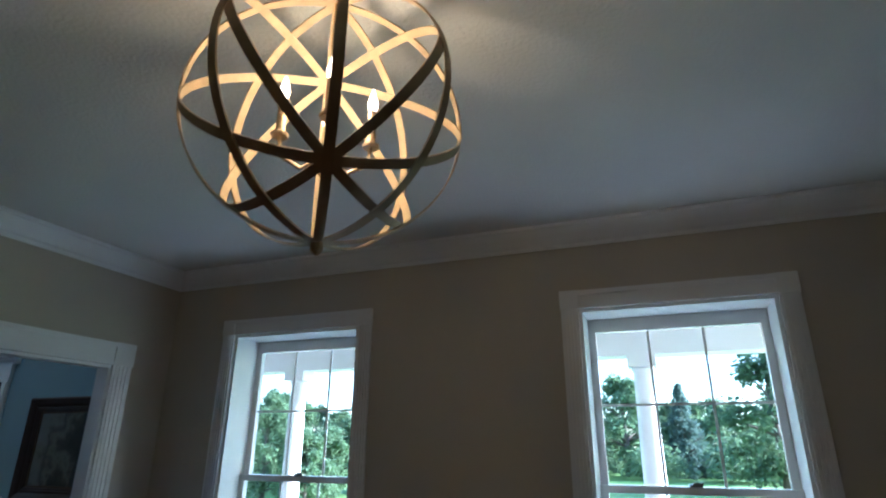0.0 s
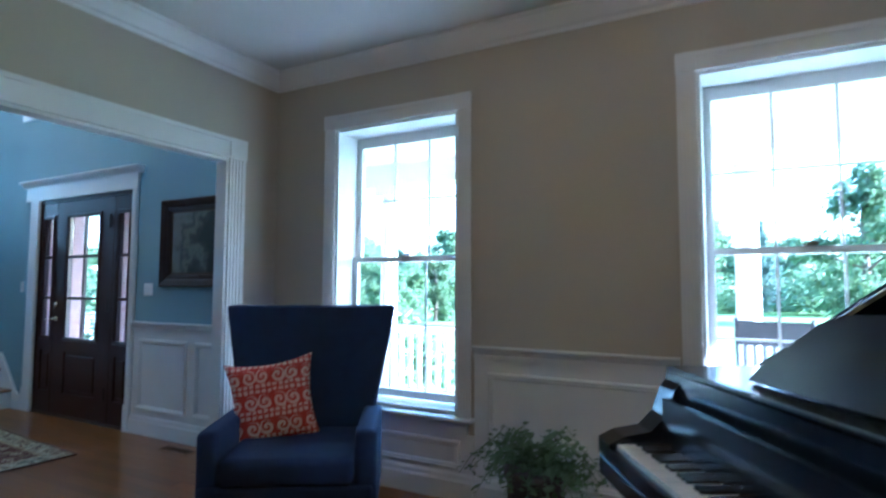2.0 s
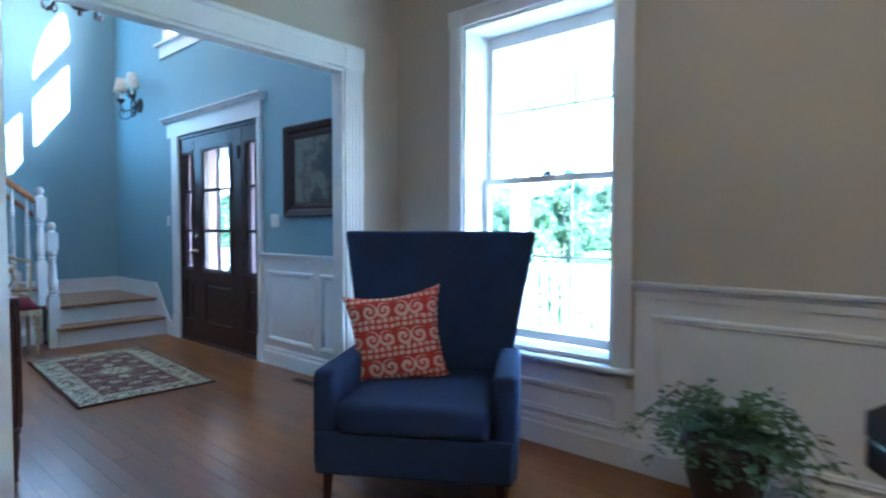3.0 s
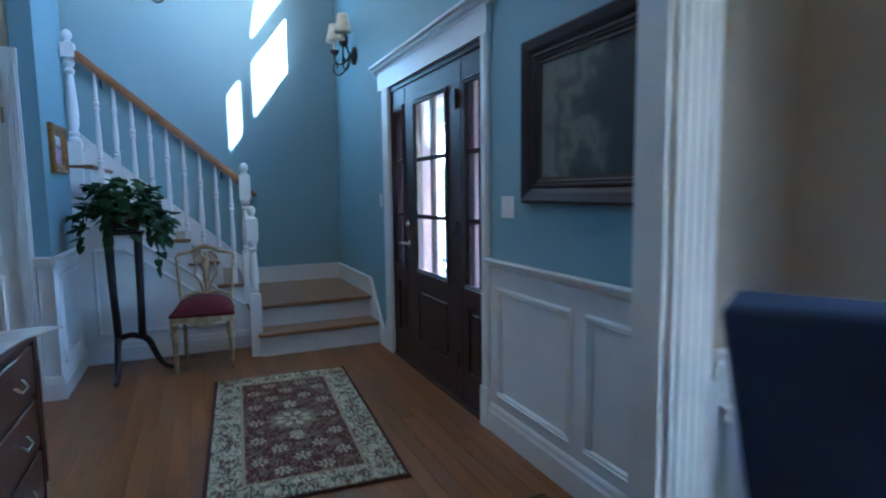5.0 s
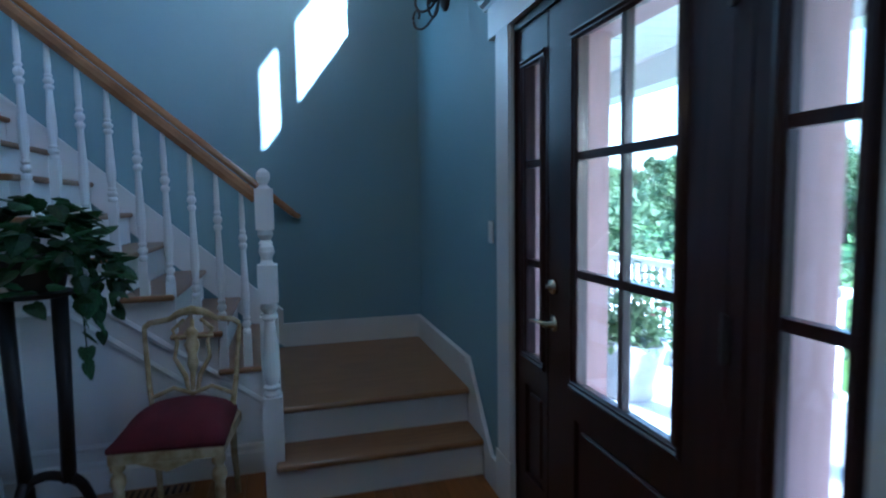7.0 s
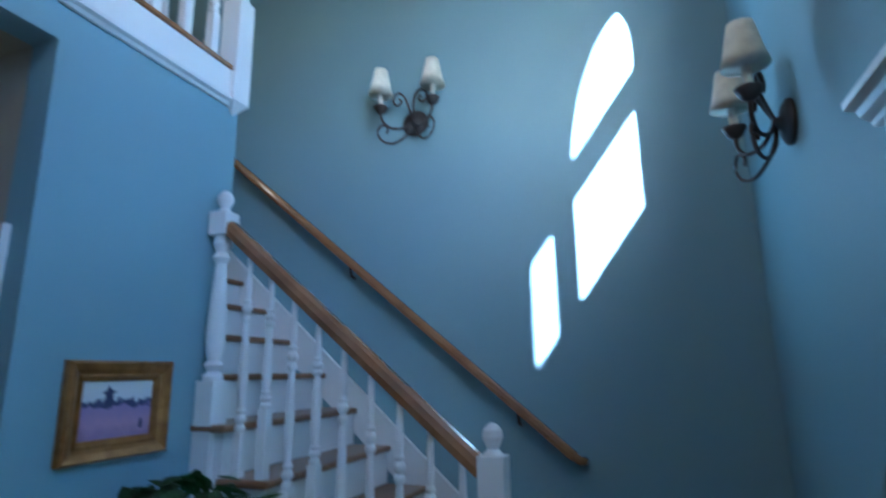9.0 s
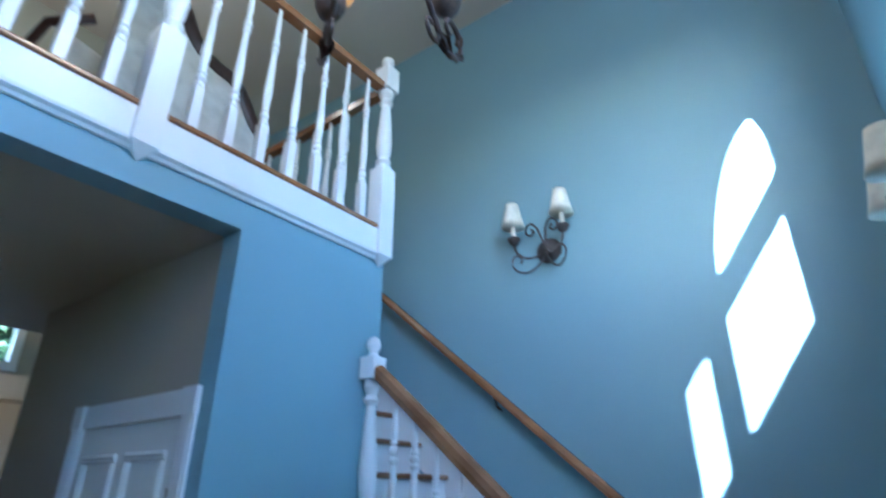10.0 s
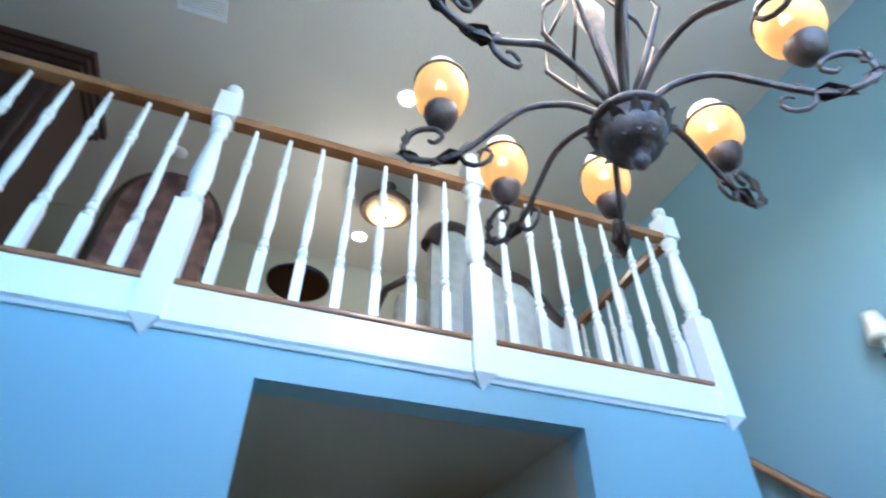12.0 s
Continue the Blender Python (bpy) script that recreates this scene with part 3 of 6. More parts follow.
wainscot("trim_wainscot_living_partition", PART_L, 2.20, 5.5, [(2.3, 3.3), (3.4, 4.4)], 0.885, 0.17, 0.74)

wainscot("trim_wainscot_living_corner", PART_L, 0.03, 0.29, [(0.07, 0.25)], 0.885, 0.17, 0.74)

# Cased opening between living room and foyer
bm = bmesh.new()
fluted(bm, PART_L, 0.30, 0.43, 0.20, OPZ + 0.0)
fluted(bm, PART_L, 2.04, 2.17, 0.20, OPZ + 0.0)
box(bm, 0.43, 0, OPZ, 2.04, 0.018, OPZ + 0.135, PART_L)
box(bm, 0.43, 0.018, OPZ + 0.11, 2.04, 0.028, OPZ + 0.135, PART_L)
box(bm, 0.43, 0.018, OPZ, 2.04, 0.024, OPZ + 0.018, PART_L)
for u in (0.30, 2.04):
    box(bm, u - 0.004, 0, OPZ, u + 0.134, 0.026, OPZ + 0.139, PART_L)
    box(bm, u - 0.004, 0, 0, u + 0.134, 0.026, 0.20, PART_L)
cased = struct("trim_cased_opening", bm, M_TRIM, "white fluted casing round the wide room opening", "trim")
bm = boxes((-0.092, OPY1 - 0.018, 0, 0.002, OPY1 - 0.001, OPZ), (-0.092, OPY0 + 0.001, 0, 0.002, OPY0 + 0.018, OPZ), (-0.092, OPY0 + 0.018, OPZ - 0.018, 0.002, OPY1 - 0.018, OPZ - 0.001))
part("jamb_lining", bm, M_TRIM, cased)
bm = boxes((-0.108, OPY1, 0, -0.091, OPY1 + 0.11, OPZ + 0.11), (-0.108, OPY0 - 0.11, 0, -0.091, OPY0, OPZ + 0.11), (-0.108, OPY0, OPZ, -0.091, OPY1, OPZ + 0.11))
part("casing_foyer_side", bm, M_TRIM, cased)


# Tall double-hung windows
def tall_window(name, x0, x1):
    bm = bmesh.new()
    for u in (-x0, -x1 - 0.09):
        fluted(bm, FRONT, u, u + 0.09, WZ0, WZ1, 0.018)
    box(bm, -x1, 0, WZ1, -x0, 0.018, WZ1 + 0.095, FRONT)
    box(bm, -x1, 0.018, WZ1 + 0.07, -x0, 0.027, WZ1 + 0.095, FRONT)
    box(bm, -x1, 0.018, WZ1, -x0, 0.023, WZ1 + 0.015, FRONT)
    for u in (-x0, -x1 - 0.09):
        box(bm, u - 0.003, 0, WZ1, u + 0.093, 0.026, WZ1 + 0.098, FRONT)
    win = struct(name, bm, M_TRIM, "tall white double-hung window with fluted casing", "window")
    bm = boxes((x0 + 0.001, 0.0, WZ0, x0 + 0.018, 0.25, WZ1), (x1 - 0.018, 0.0, WZ0, x1 - 0.001, 0.25, WZ1), (x0 + 0.018, 0.0, WZ1 - 0.018, x1 - 0.018, 0.25, WZ1 - 0.001), (x0 + 0.018, 0.03, WZ0 + 0.001, x1 - 0.018, 0.25, WZ0 + 0.02))
    part("jamb", bm, M_TRIM, win)
    part("window_sill", soft_box(x0 - 0.11, -0.06, WZ0 - 0.025, x1 + 0.11, 0.03, WZ0, 0.008), M_TRIM, win)
    part("apron", boxes((x0 - 0.07, -0.02, WZ0 - 0.10, x1 + 0.07, -0.001, WZ0 - 0.025)), M_TRIM, win)
    gx0, gx1 = x0 + 0.055, x1 - 0.055
    for nm, y, z0, z1, rail in (("upper_sash", 0.215, 1.385, 2.225, 0.035), ("lower_sash", 0.175, 0.50, 1.42, 0.05)):
        bm = boxes((x0 + 0.018, y, z0, gx0, y + 0.035, z1 + 0.037 * (nm == "upper_sash")), (gx1, y, z0, x1 - 0.018, y + 0.035, z1 + 0.037 * (nm == "upper_sash")),
                   (gx0, y, z0, gx1, y + 0.035, z0 + rail), (gx0, y, z1 - 0.035, gx1, y + 0.035, z1 + 0.037 * (nm == "upper_sash")))
        sash = part(nm, bm, M_TRIM, win)
        za, zb = z0 + rail, z1 - 0.035
        bm = bmesh.new()
        for k in (1, 2):
            u = gx0 + (gx1 - gx0) * k / 3
            box(bm, u - 0.006, y + 0.012, za, u + 0.006, y + 0.024, zb)
        zm = (za + zb) / 2
        for k in range(3):
            a = gx0 + (gx1 - gx0) * k / 3 + 0.006 * (k > 0)
            b = gx0 + (gx1 - gx0) * (k + 1) / 3 - 0.006 * (k < 2)
            box(bm, a, y + 0.012, zm - 0.006, b, y + 0.024, zm + 0.006)
        part("muntin_grid", bm, M_TRIM, sash)
        for i in range(3):
            for j in range(2):
                a, b = gx0 + (gx1 - gx0) * i / 3, gx0 + (gx1 - gx0) * (i + 1) / 3
                c, d = za + (zb - za) * j / 2, za + (zb - za) * (j + 1) / 2
                p = part("pane", boxes((a + 0.007, y + 0.016, c + 0.007, b - 0.007, y + 0.020, d - 0.007)), M_GLASS, sash)
                p.visible_shadow = False
        if nm == "lower_sash":
            bm = boxes(((x0 + x1) / 2 - 0.03, y - 0.012, z1, (x0 + x1) / 2 + 0.03, y + 0.03, z1 + 0.012), ((x0 + x1) / 2 - 0.012, y - 0.02, z1 + 0.012, (x0 + x1) / 2 + 0.035, y - 0.004, z1 + 0.022))
            part("sash_lock", bm, M_BRASS, sash, "small metal sash lock")
    return win


tall_window("window_1", *WIN[0])
tall_window("window_2", *WIN[1])

# Entrance: one door with two sidelights, header with cornice
bm = bmesh.new()
for a, b in ((DX0 - 0.165, DX0), (DX1, DX1 + 0.07)):
    box(bm, -b, 0, 0.22, -a, 0.020, DZ, FRONT)
    box(bm, -b + 0.012, 0.020, 0.22, -a - 0.012, 0.027, DZ, FRONT)
    box(bm, -b - 0.003, 0, 0, -a + 0.003, 0.032, 0.22, FRONT)
trim_d = struct("trim_entrance", bm, M_TRIM, "white entrance casing with a flat header and cornice", "trim")
bm = bmesh.new()
box(bm, -DX1 - 0.08, 0, DZ, -DX0 + 0.24, 0.028, DZ + 0.135, FRONT)
run(bm, [(0, 0), (0.030, 0), (0.034, 0.012), (0.052, 0.024), (0.058, 0.040), (0.080, 0.046), (0.082, 0.062), (0, 0.062)], FRONT, -DX1 - 0.13, -DX0 + 0.29, DZ + 0.135)
part("header", bm, M_TRIM, trim_d)
door = struct("door_1", boxes((DX0, -0.006, DZ - 0.035, DX1, 0.12, DZ - 0.001), (DX0, -0.006, 0, DX0 + 0.010, 0.050, DZ - 0.035), (DX1 - 0.010, -0.006, 0, DX1, 0.050, DZ - 0.035), (-2.862, 0.002, 0, -2.850, 0.050, DZ - 0.035), (-1.985, 0.002, 0, -1.940, 0.050, DZ - 0.035)), M_DOOR,
              "dark mahogany entrance door with glazed sidelights, closed", "door")
part("outer_jamb", boxes((DX0 + 0.002, 0.052, 0, DX0 + 0.012, 0.30, DZ - 0.036), (DX1 - 0.030, 0.052, 0, DX1 - 0.002, 0.30, DZ - 0.036), (-2.888, 0.052, 0, -2.846, 0.25, DZ - 0.1), (-1.985, 0.052, 0, -1.935, 0.25, DZ - 0.1), (DX0 + 0.012, 0.121, DZ - 0.1, DX1 - 0.030, 0.30, DZ - 0.036), (DX0 - 0.20, 0.121, 0, DX0 - 0.002, 0.30, DZ + 0.05), (DX1 + 0.002, 0.121, 0, DX1 + 0.16, 0.30, DZ + 0.05), (DX0 - 0.002, 0.121, DZ, DX1 + 0.002, 0.30, DZ + 0.05)), M_MAUVE, door, "reddish outer door posts, daylight put into their mauve")


def glazed_leaf(name, x0, x1, gx0, gx1, cols, label, mid=None):
    """A stile-and-rail leaf with glass over a raised wooden panel."""
    y0, y1 = 0.004, 0.049
    gz0, gz1 = 0.72, 1.87
    bm = boxes((x0, y0, 0.02, gx0, y1, DZ - 0.038), (gx1, y0, 0.02, x1, y1, DZ - 0.038), (gx0, y0, gz1, gx1, y1, DZ - 0.038), (gx0, y0, 0.60, gx1, y1, gz0), (gx0, y0, 0.02, gx1, y1, 0.22), (gx0, y0 + 0.016, 0.22, gx1, y1 - 0.01, 0.60))
    leaf = part(name, bm, M_DOOR, door, label)
    bm = bmesh.new()
    m = frame_of(0, y0, 180)
    picture_mould(bm, m @ Matrix.Translation((0, -0.002, 0)), -gx1 - 0.02, -gx0 + 0.02, gz0 - 0.02, gz1 + 0.02)
    part("glass_bead", bm, M_DOOR, leaf)
    bm = soft_box(gx0 + 0.03, y0 + 0.004, 0.25, gx1 - 0.03, y0 + 0.02, 0.57, 0.006, 1)
    part("raised_panel", bm, M_DOOR, leaf)
    bm = bmesh.new()
    zs = [gz0, 1.098, 1.485, gz1]
    for z in zs[1:3]:
        box(bm, gx0, y0 + 0.006, z - 0.013, gx1, y0 + 0.034, z + 0.013)
    if cols == 2:
        u = (gx0 + gx1) / 2
        for a, b in zip(zs, zs[1:]):
            box(bm, u - 0.011, y0 + 0.006, a + 0.013 * (a > gz0), u + 0.011, y0 + 0.034, b - 0.013 * (b < gz1))
    part("muntin_grid", bm, M_DOOR, leaf)
    for c in range(cols):
        for a, b in zip(zs, zs[1:]):
            u0, u1 = gx0 + (gx1 - gx0) * c / cols, gx0 + (gx1 - gx0) * (c + 1) / cols
            p = part("pane", boxes((u0 + 0.012, y0 + 0.018, a + 0.014, u1 - 0.012, y0 + 0.022, b - 0.014)), M_GLASS, leaf)
            p.visible_shadow = False
    return leaf


leaf = glazed_leaf("door_leaf", -2.846, -1.989, -2.650, -2.145, 2, "")
glazed_leaf("sidelight", -3.128, -2.865, -3.055, -2.893, 1, "")
glazed_leaf("sidelight", -1.936, -1.672, -1.868, -1.704, 1, "")
lev = bmesh.new()
lathe(lev, [(0.030, 0), (0.030, 0.006), (0.022, 0.010), (0.011, 0.012), (0.011, 0.045)], 14, pose(-2.80, 0.004, 0.90, 90))
tube(lev, [(-2.80, -0.038, 0.90), (-2.83, -0.042, 0.905), (-2.88, -0.042, 0.90), (-2.905, -0.040, 0.893)], [0.010, 0.009, 0.008, 0.007], 8)
part("lever_handle", lev, M_BRASS, leaf, "nickel lever handle", True)
part("deadbolt", lathed([(0.030, 0), (0.028, 0.012), (0.018, 0.018), (0.008, 0.020), (0.008, 0.032)], 14, pose(-2.80, 0.004, 1.035, 90)), M_BRASS, leaf, "round nickel deadbolt", True)
for z in (0.22, 0.99, 1.74):
    bm = boxes((-1.995, -0.004, z, -1.975, 0.003, z + 0.10))
    lathe(bm, [(0.007, z - 0.006), (0.007, z + 0.106)], 8, Matrix.Translation((-1.985, -0.008, 0)))
    part("hinge", bm, M_IRON, leaf, "dark metal door hinge")
part("threshold", soft_box(DX0, -0.02, 0.0, DX1, 0.13, 0.018, 0.006, 1), M_DARK, door)

# Upper window: frame and glass bars in the openings, moulded casing
bm = boxes((UP0 - 0.22, -0.02, 2.90, UPS1 + 0.22, -0.001, 3.02), (UP0 - 0.26, -0.06, 3.02, UPS1 + 0.26, -0.001, 3.05), (UP0 - 0.14, -0.02, 3.05, UP0 - 0.02, -0.001, 3.86), (UPS1 + 0.02, -0.02, 3.05, UPS1 + 0.14, -0.001, 3.70))
win = struct("window_3", bm, M_TRIM, "white arched window high over the entrance", "window")
for a, b, c, d in ((UP0, UP1, 3.09, 3.81), (UPS0, UPS1, 3.09, 3.81)):
    p = part("pane", boxes((a + 0.002, 0.100, c + 0.002, b - 0.002, 0.104, d - 0.002)), M_GLASS, win)
    p.visible_shadow = False

# Stair: two steps, landing, flight along the west wall
RISE, RUN, Y_ST, Z_LD = 0.19, 0.205, -1.055, 0.355
bm = boxes((-3.73, -0.98, 0, -3.50, -0.012, 0.155), (-4.89, -0.98, 0, -3.73, -0.012, 0.34))
stair = struct("stairs", bm, M_TRIM, "white staircase with oak treads and a landing", "stairs")
part("tread", soft_box(-3.74, -1.0, 0.155, -3.472, -0.012, 0.185, 0.012, 3), M_TREAD, stair)
part("landing_tread", soft_box(-4.885, -1.05, 0.34, -3.692, -0.012, 0.37, 0.012, 3), M_TREAD, stair)
tread = None
for i in range(13):
    z, y = Z_LD + RISE * (i + 1), Y_ST - RUN * i
    part("riser", boxes((-4.89, y - RUN, z - RISE - (0.0 if i else 0.03), -3.90, y - 0.001, z - 0.03)), M_TRIM, stair)
    if tread is None:
        tread = part("tread", soft_box(-4.885, -RUN - 0.005, -0.03, -3.835, 0.025, 0, 0.012, 3), M_TREAD, stair)
        tread.location = (0, y, z)
    else:
        t2 = tread.copy()
        scene.collection.objects.link(t2)
        t2.location = (0, y, z)
# closed wall below the flight
pts = [(-1.02, 0.0), (-1.02, 0.34), (Y_ST, 0.34)]
for i in range(7):
    pts += [(Y_ST - RUN * i, Z_LD + RISE * (i + 1) - 0.03), (Y_ST - RUN * (i + 1), Z_LD + RISE * (i + 1) - 0.03)]
pts = [p for p in pts if p[0] > -2.214] + [(-2.214, Z_LD + RISE * 6 - 0.03), (-2.214, 0)]
bm = bmesh.new()
prism(bm, pts, -3.90, -3.865, Matrix.Identity(4))
part("side_wall", bm, M_TRIM, stair)
SIDE = frame_of(-3.865, -1.02, -90)
mr = bmesh.new()
run(mr, BASE, SIDE, 0.0, 1.19, 0)
part("baseboard", mr, M_TRIM, stair)


def slant_mould(bm, m, p, q, w=0.03, d=0.014):
    (u0, z0), (u1, z1) = p, q
    L = math.hypot(u1 - u0, z1 - z0)
    a = math.atan2(z1 - z0, u1 - u0)
    mm = m @ Matrix.Translation((u0, 0, z0)) @ Matrix.Rotation(-a, 4, "Y")
    prism(bm, [(0, -w / 2), (d * 0.4, -w / 2), (d, 0), (d * 0.6, w / 2), (0, w / 2)], 0, L, mm)


mp = bmesh.new()
for p, q in (((0.16, 0.22), (1.08, 0.22)), ((1.08, 0.22), (1.08, 0.86)), ((1.08, 0.86), (0.88, 0.86)), ((0.88, 0.86), (0.16, 0.30)), ((0.16, 0.30), (0.16, 0.22)), ((0.05, 0.36), (1.16, 1.20))):
    slant_mould(mp, SIDE, p, q)
part("panel_moulding", mp, M_TRIM, stair)
bm = bmesh.new()
SK = 0.90
prism(bm, [(-0.97, 0.37), (-0.97, 0.60), (-4.0, 0.60 + 3.03 * SK), (-4.0, 0.37 + 3.03 * SK)], -4.898, -4.878, Matrix.Identity(4))
prism(bm, [(-0.97, 0.60), (-0.97, 0.63), (-4.0, 0.63 + 3.03 * SK), (-4.0, 0.60 + 3.03 * SK)], -4.898, -4.868, Matrix.Identity(4))
box(bm, -4.898, -0.97, 0.37, -4.878, -0.012, 0.50)
box(bm, -4.898, -0.97, 0.50, -4.868, -0.012, 0.53)
box(bm, -4.868, -0.032, 0.37, -3.72, -0.012, 0.50)
box(bm, -4.868, -0.042, 0.50, -3.72, -0.012, 0.53)
prism(bm, [(-3.72, 0.15), (-3.72, 0.53), (-3.45, 0.22), (-3.38, 0.15), (-3.31, 0.15), (-3.31, 0.0), (-3.47, 0.0), (-3.47, 0.15)], 0.0, 0.02, Matrix(((0, 1, 0, 0), (-1, 0, 0, -0.012), (0, 0, 1, 0), (0, 0, 0, 1))))
part("skirting", bm, M_TRIM, stair)


def baluster_profile(h, sq):
    """Turned profile above a square foot: (radius, height)."""
    t = h - sq
    return [(0.015, sq), (0.021, sq + 0.012 * t), (0.021, sq + 0.03 * t), (0.013, sq + 0.045 * t), (0.022, sq + 0.065 * t), (0.022, sq + 0.08 * t), (0.013, sq + 0.10 * t), (0.020, sq + 0.115 * t), (0.014, sq + 0.135 * t), (0.018, sq + 0.19 * t), (0.0205, sq + 0.26 * t), (0.018, sq + 0.38 * t), (0.0125, sq + 0.60 * t), (0.020, sq + 0.62 * t), (0.020, sq + 0.635 * t), (0.012, sq + 0.65 * t), (0.021, sq + 0.672 * t), (0.021, sq + 0.69 * t), (0.012, sq + 0.71 * t), (0.018, sq + 0.725 * t), (0.0115, sq + 0.745 * t), (0.0145, sq + 0.80 * t), (0.0095, sq + t)]


def baluster(h, sq, w=0.038):
    bm = bmesh.new()
    box(bm, -w / 2, -w / 2, 0, w / 2, w / 2, sq)
    lathe(bm, baluster_profile(h, sq), 10)
    return bm


def newel(h, w, sq_lo, sq_hi, ball=True, base=0.0):
    """A turned newel: square foot, vase shaft, square block and ball."""
    bm = bmesh.new()
    h0 = h - 0.10
    box(bm, -w / 2, -w / 2, base, w / 2, w / 2, sq_lo)
    a, b = sq_lo, h0 - sq_hi
    t = b - a
    r = w / 2
    lathe(bm, [(r * 0.9, a), (r * 0.95, a + 0.03 * t), (r * 0.55, a + 0.06 * t), (r * 0.9, a + 0.10 * t), (r * 0.6, a + 0.13 * t), (r * 0.82, a + 0.20 * t), (r * 0.92, a + 0.32 * t), (r * 0.72, a + 0.60 * t), (r * 0.52, a + 0.80 * t), (r * 0.85, a + 0.84 * t), (r * 0.55, a + 0.88 * t), (r * 0.9, a + 0.94 * t), (r * 0.75, b)], 16)
    vs = box(bm, -w / 2, -w / 2, b, w / 2, w / 2, h0)
    if ball:
        lathe(bm, [(r * 0.85, h0), (r * 0.6, h0 + 0.012), (r * 0.42, h0 + 0.02), (r * 0.62, h0 + 0.035), (r * 0.80, h0 + 0.055), (r * 0.72, h0 + 0.078), (r * 0.40, h0 + 0.094), (0.004, h0 + 0.10)], 16)
    return bm


# Stair balustrade
rail_t = thing("stair_balustrade", "white turned stair balustrade with an oak handrail", "balustrade", 0, 0, 0)
p = part("newel_post", newel(1.178, 0.085, 0.48, 0.17), M_TRIM, rail_t, "", False)
p.location = (-3.575, -1.005, 0)
p = part("newel_post", newel(1.15, 0.085, 0.42, 0.20), M_TRIM, rail_t)
p.location = (-3.87, -1.02, 0.37)
p = part("newel_post", newel(1.15, 0.085, 0.36, 0.10), M_TRIM, rail_t)
p.location = (-3.88, -2.165, 1.30)
SL = (2.285 - 1.375) / (2.13 - 1.055)
BAL_Y = [(-1.126 - 0.111 * k) for k in range(9)]
for k, y in enumerate(BAL_Y):
    i = int((Y_ST - y) / RUN)
    zt = Z_LD + RISE * (i + 1)
    top = 1.375 + SL * (-1.055 - y) - 0.03
    b = part("baluster", baluster(top - zt, 0.16 + 0.09 * (k % 2)), M_TRIM, rail_t)
    b.location = (-3.875, y, zt)
HR = [(-0.030, -0.028), (0.030, -0.028), (0.034, -0.004), (0.028, 0.018), (0.014, 0.030), (-0.014, 0.030), (-0.028, 0.018), (-0.034, -0.004)]


def hand_rail(p, q, k=1.0):
    """A moulded rail from p to q."""
    p, q = Vector(p), Vector(q)
    d = q - p
    m = Matrix.Translation(p) @ d.to_track_quat("X", "Z").to_matrix().to_4x4()
    bm = bmesh.new()
    prism(bm, [(u * k, v * k) for u, v in HR], 0, d.length, m)
    return bm


part("handrail", hand_rail((-3.875, -1.055, 1.375), (-3.88, -2.13, 2.285)), M_RAIL, rail_t, "honey oak handrail")
wr = thing("wall_handrail", "oak handrail fixed along the blue stair wall", "handrail", 0, 0, 0)
part("rail", hand_rail((-4.83, -0.885, 1.285), (-4.83, -3.9, 3.83), 0.78), M_RAIL, wr)
part("end_turn", tubed([(-4.83, -0.887, 1.283), (-4.835, -0.862, 1.268), (-4.86, -0.85, 1.262), (-4.899, -0.85, 1.262)], 0.021, 10), M_RAIL, wr, "", True)
for y in (-1.15, -2.1, -3.1):
    z = 1.285 + (-0.885 - y) * (3.83 - 1.285) / 3.015
    part("bracket", tubed([(-4.9, y, z - 0.09), (-4.86, y, z - 0.08), (-4.835, y, z - 0.03)], 0.008, 6), M_IRON, wr)

# Balcony balustrade along the upper landing
bal = thing("balcony_balustrade", "white balcony balustrade with an oak rail and deep fascia", "balustrade", 0, 0, 0)
NX = [-3.93, -2.70, -1.465, -0.235]
fas = boxes((-3.97, -2.214, 2.895, -0.092, -2.190, 3.028))
run(fas, [(0, 0), (0.012, 0), (0.020, 0.012), (0.034, 0.020), (0.036, 0.034), (0, 0.034)], BACK, -3.97, -0.092, 2.862)
part("fascia", fas, M_TRIM, bal)
part("floor_nosing", soft_box(-3.97, -2.33, 3.029, -0.092, -2.178, 3.052, 0.008, 2), M_RAIL, bal, "honey oak floor edge")
for x in NX:
    bm = newel(1.325, 0.10, 0.52, 0.16)
    vs = [bm.verts.new(v) for v in ((-0.05, -0.05, 0), (0.05, -0.05, 0), (0.05, 0.05, 0), (-0.05, 0.05, 0), (0, 0, -0.055))]
    for i in range(4):
        bm.faces.new((vs[i], vs[(i + 1) % 4], vs[4]))
    p = part("newel_post", bm, M_TRIM, bal)
    p.location = (x, -2.215, 2.885)
b0 = None
for a, b in zip(NX, NX[1:]):
    for k in range(7):
        x = a + (b - a) * (k + 1) / 8
        if b0 is None:
            b0 = part("baluster", baluster(0.885, 0.20, 0.040), M_TRIM, bal)
            b0.location = (x, -2.215, 3.052)
        else:
            c = b0.copy()
            scene.collection.objects.link(c)
            c.location = (x, -2.215, 3.052)
    part("handrail", hand_rail((a + 0.05, -2.215, 3.965), (b - 0.05, -2.215, 3.965)), M_RAIL, bal, "honey oak rail")
for k in range(9):
    c = b0.copy()
    scene.collection.objects.link(c)
    c.location = (-3.93, -2.38 - 0.155 * k, 3.052)
part("handrail", hand_rail((-3.93, -2.265, 3.965), (-3.93, -3.75, 3.965)), M_RAIL, bal, "reddish oak return rail")

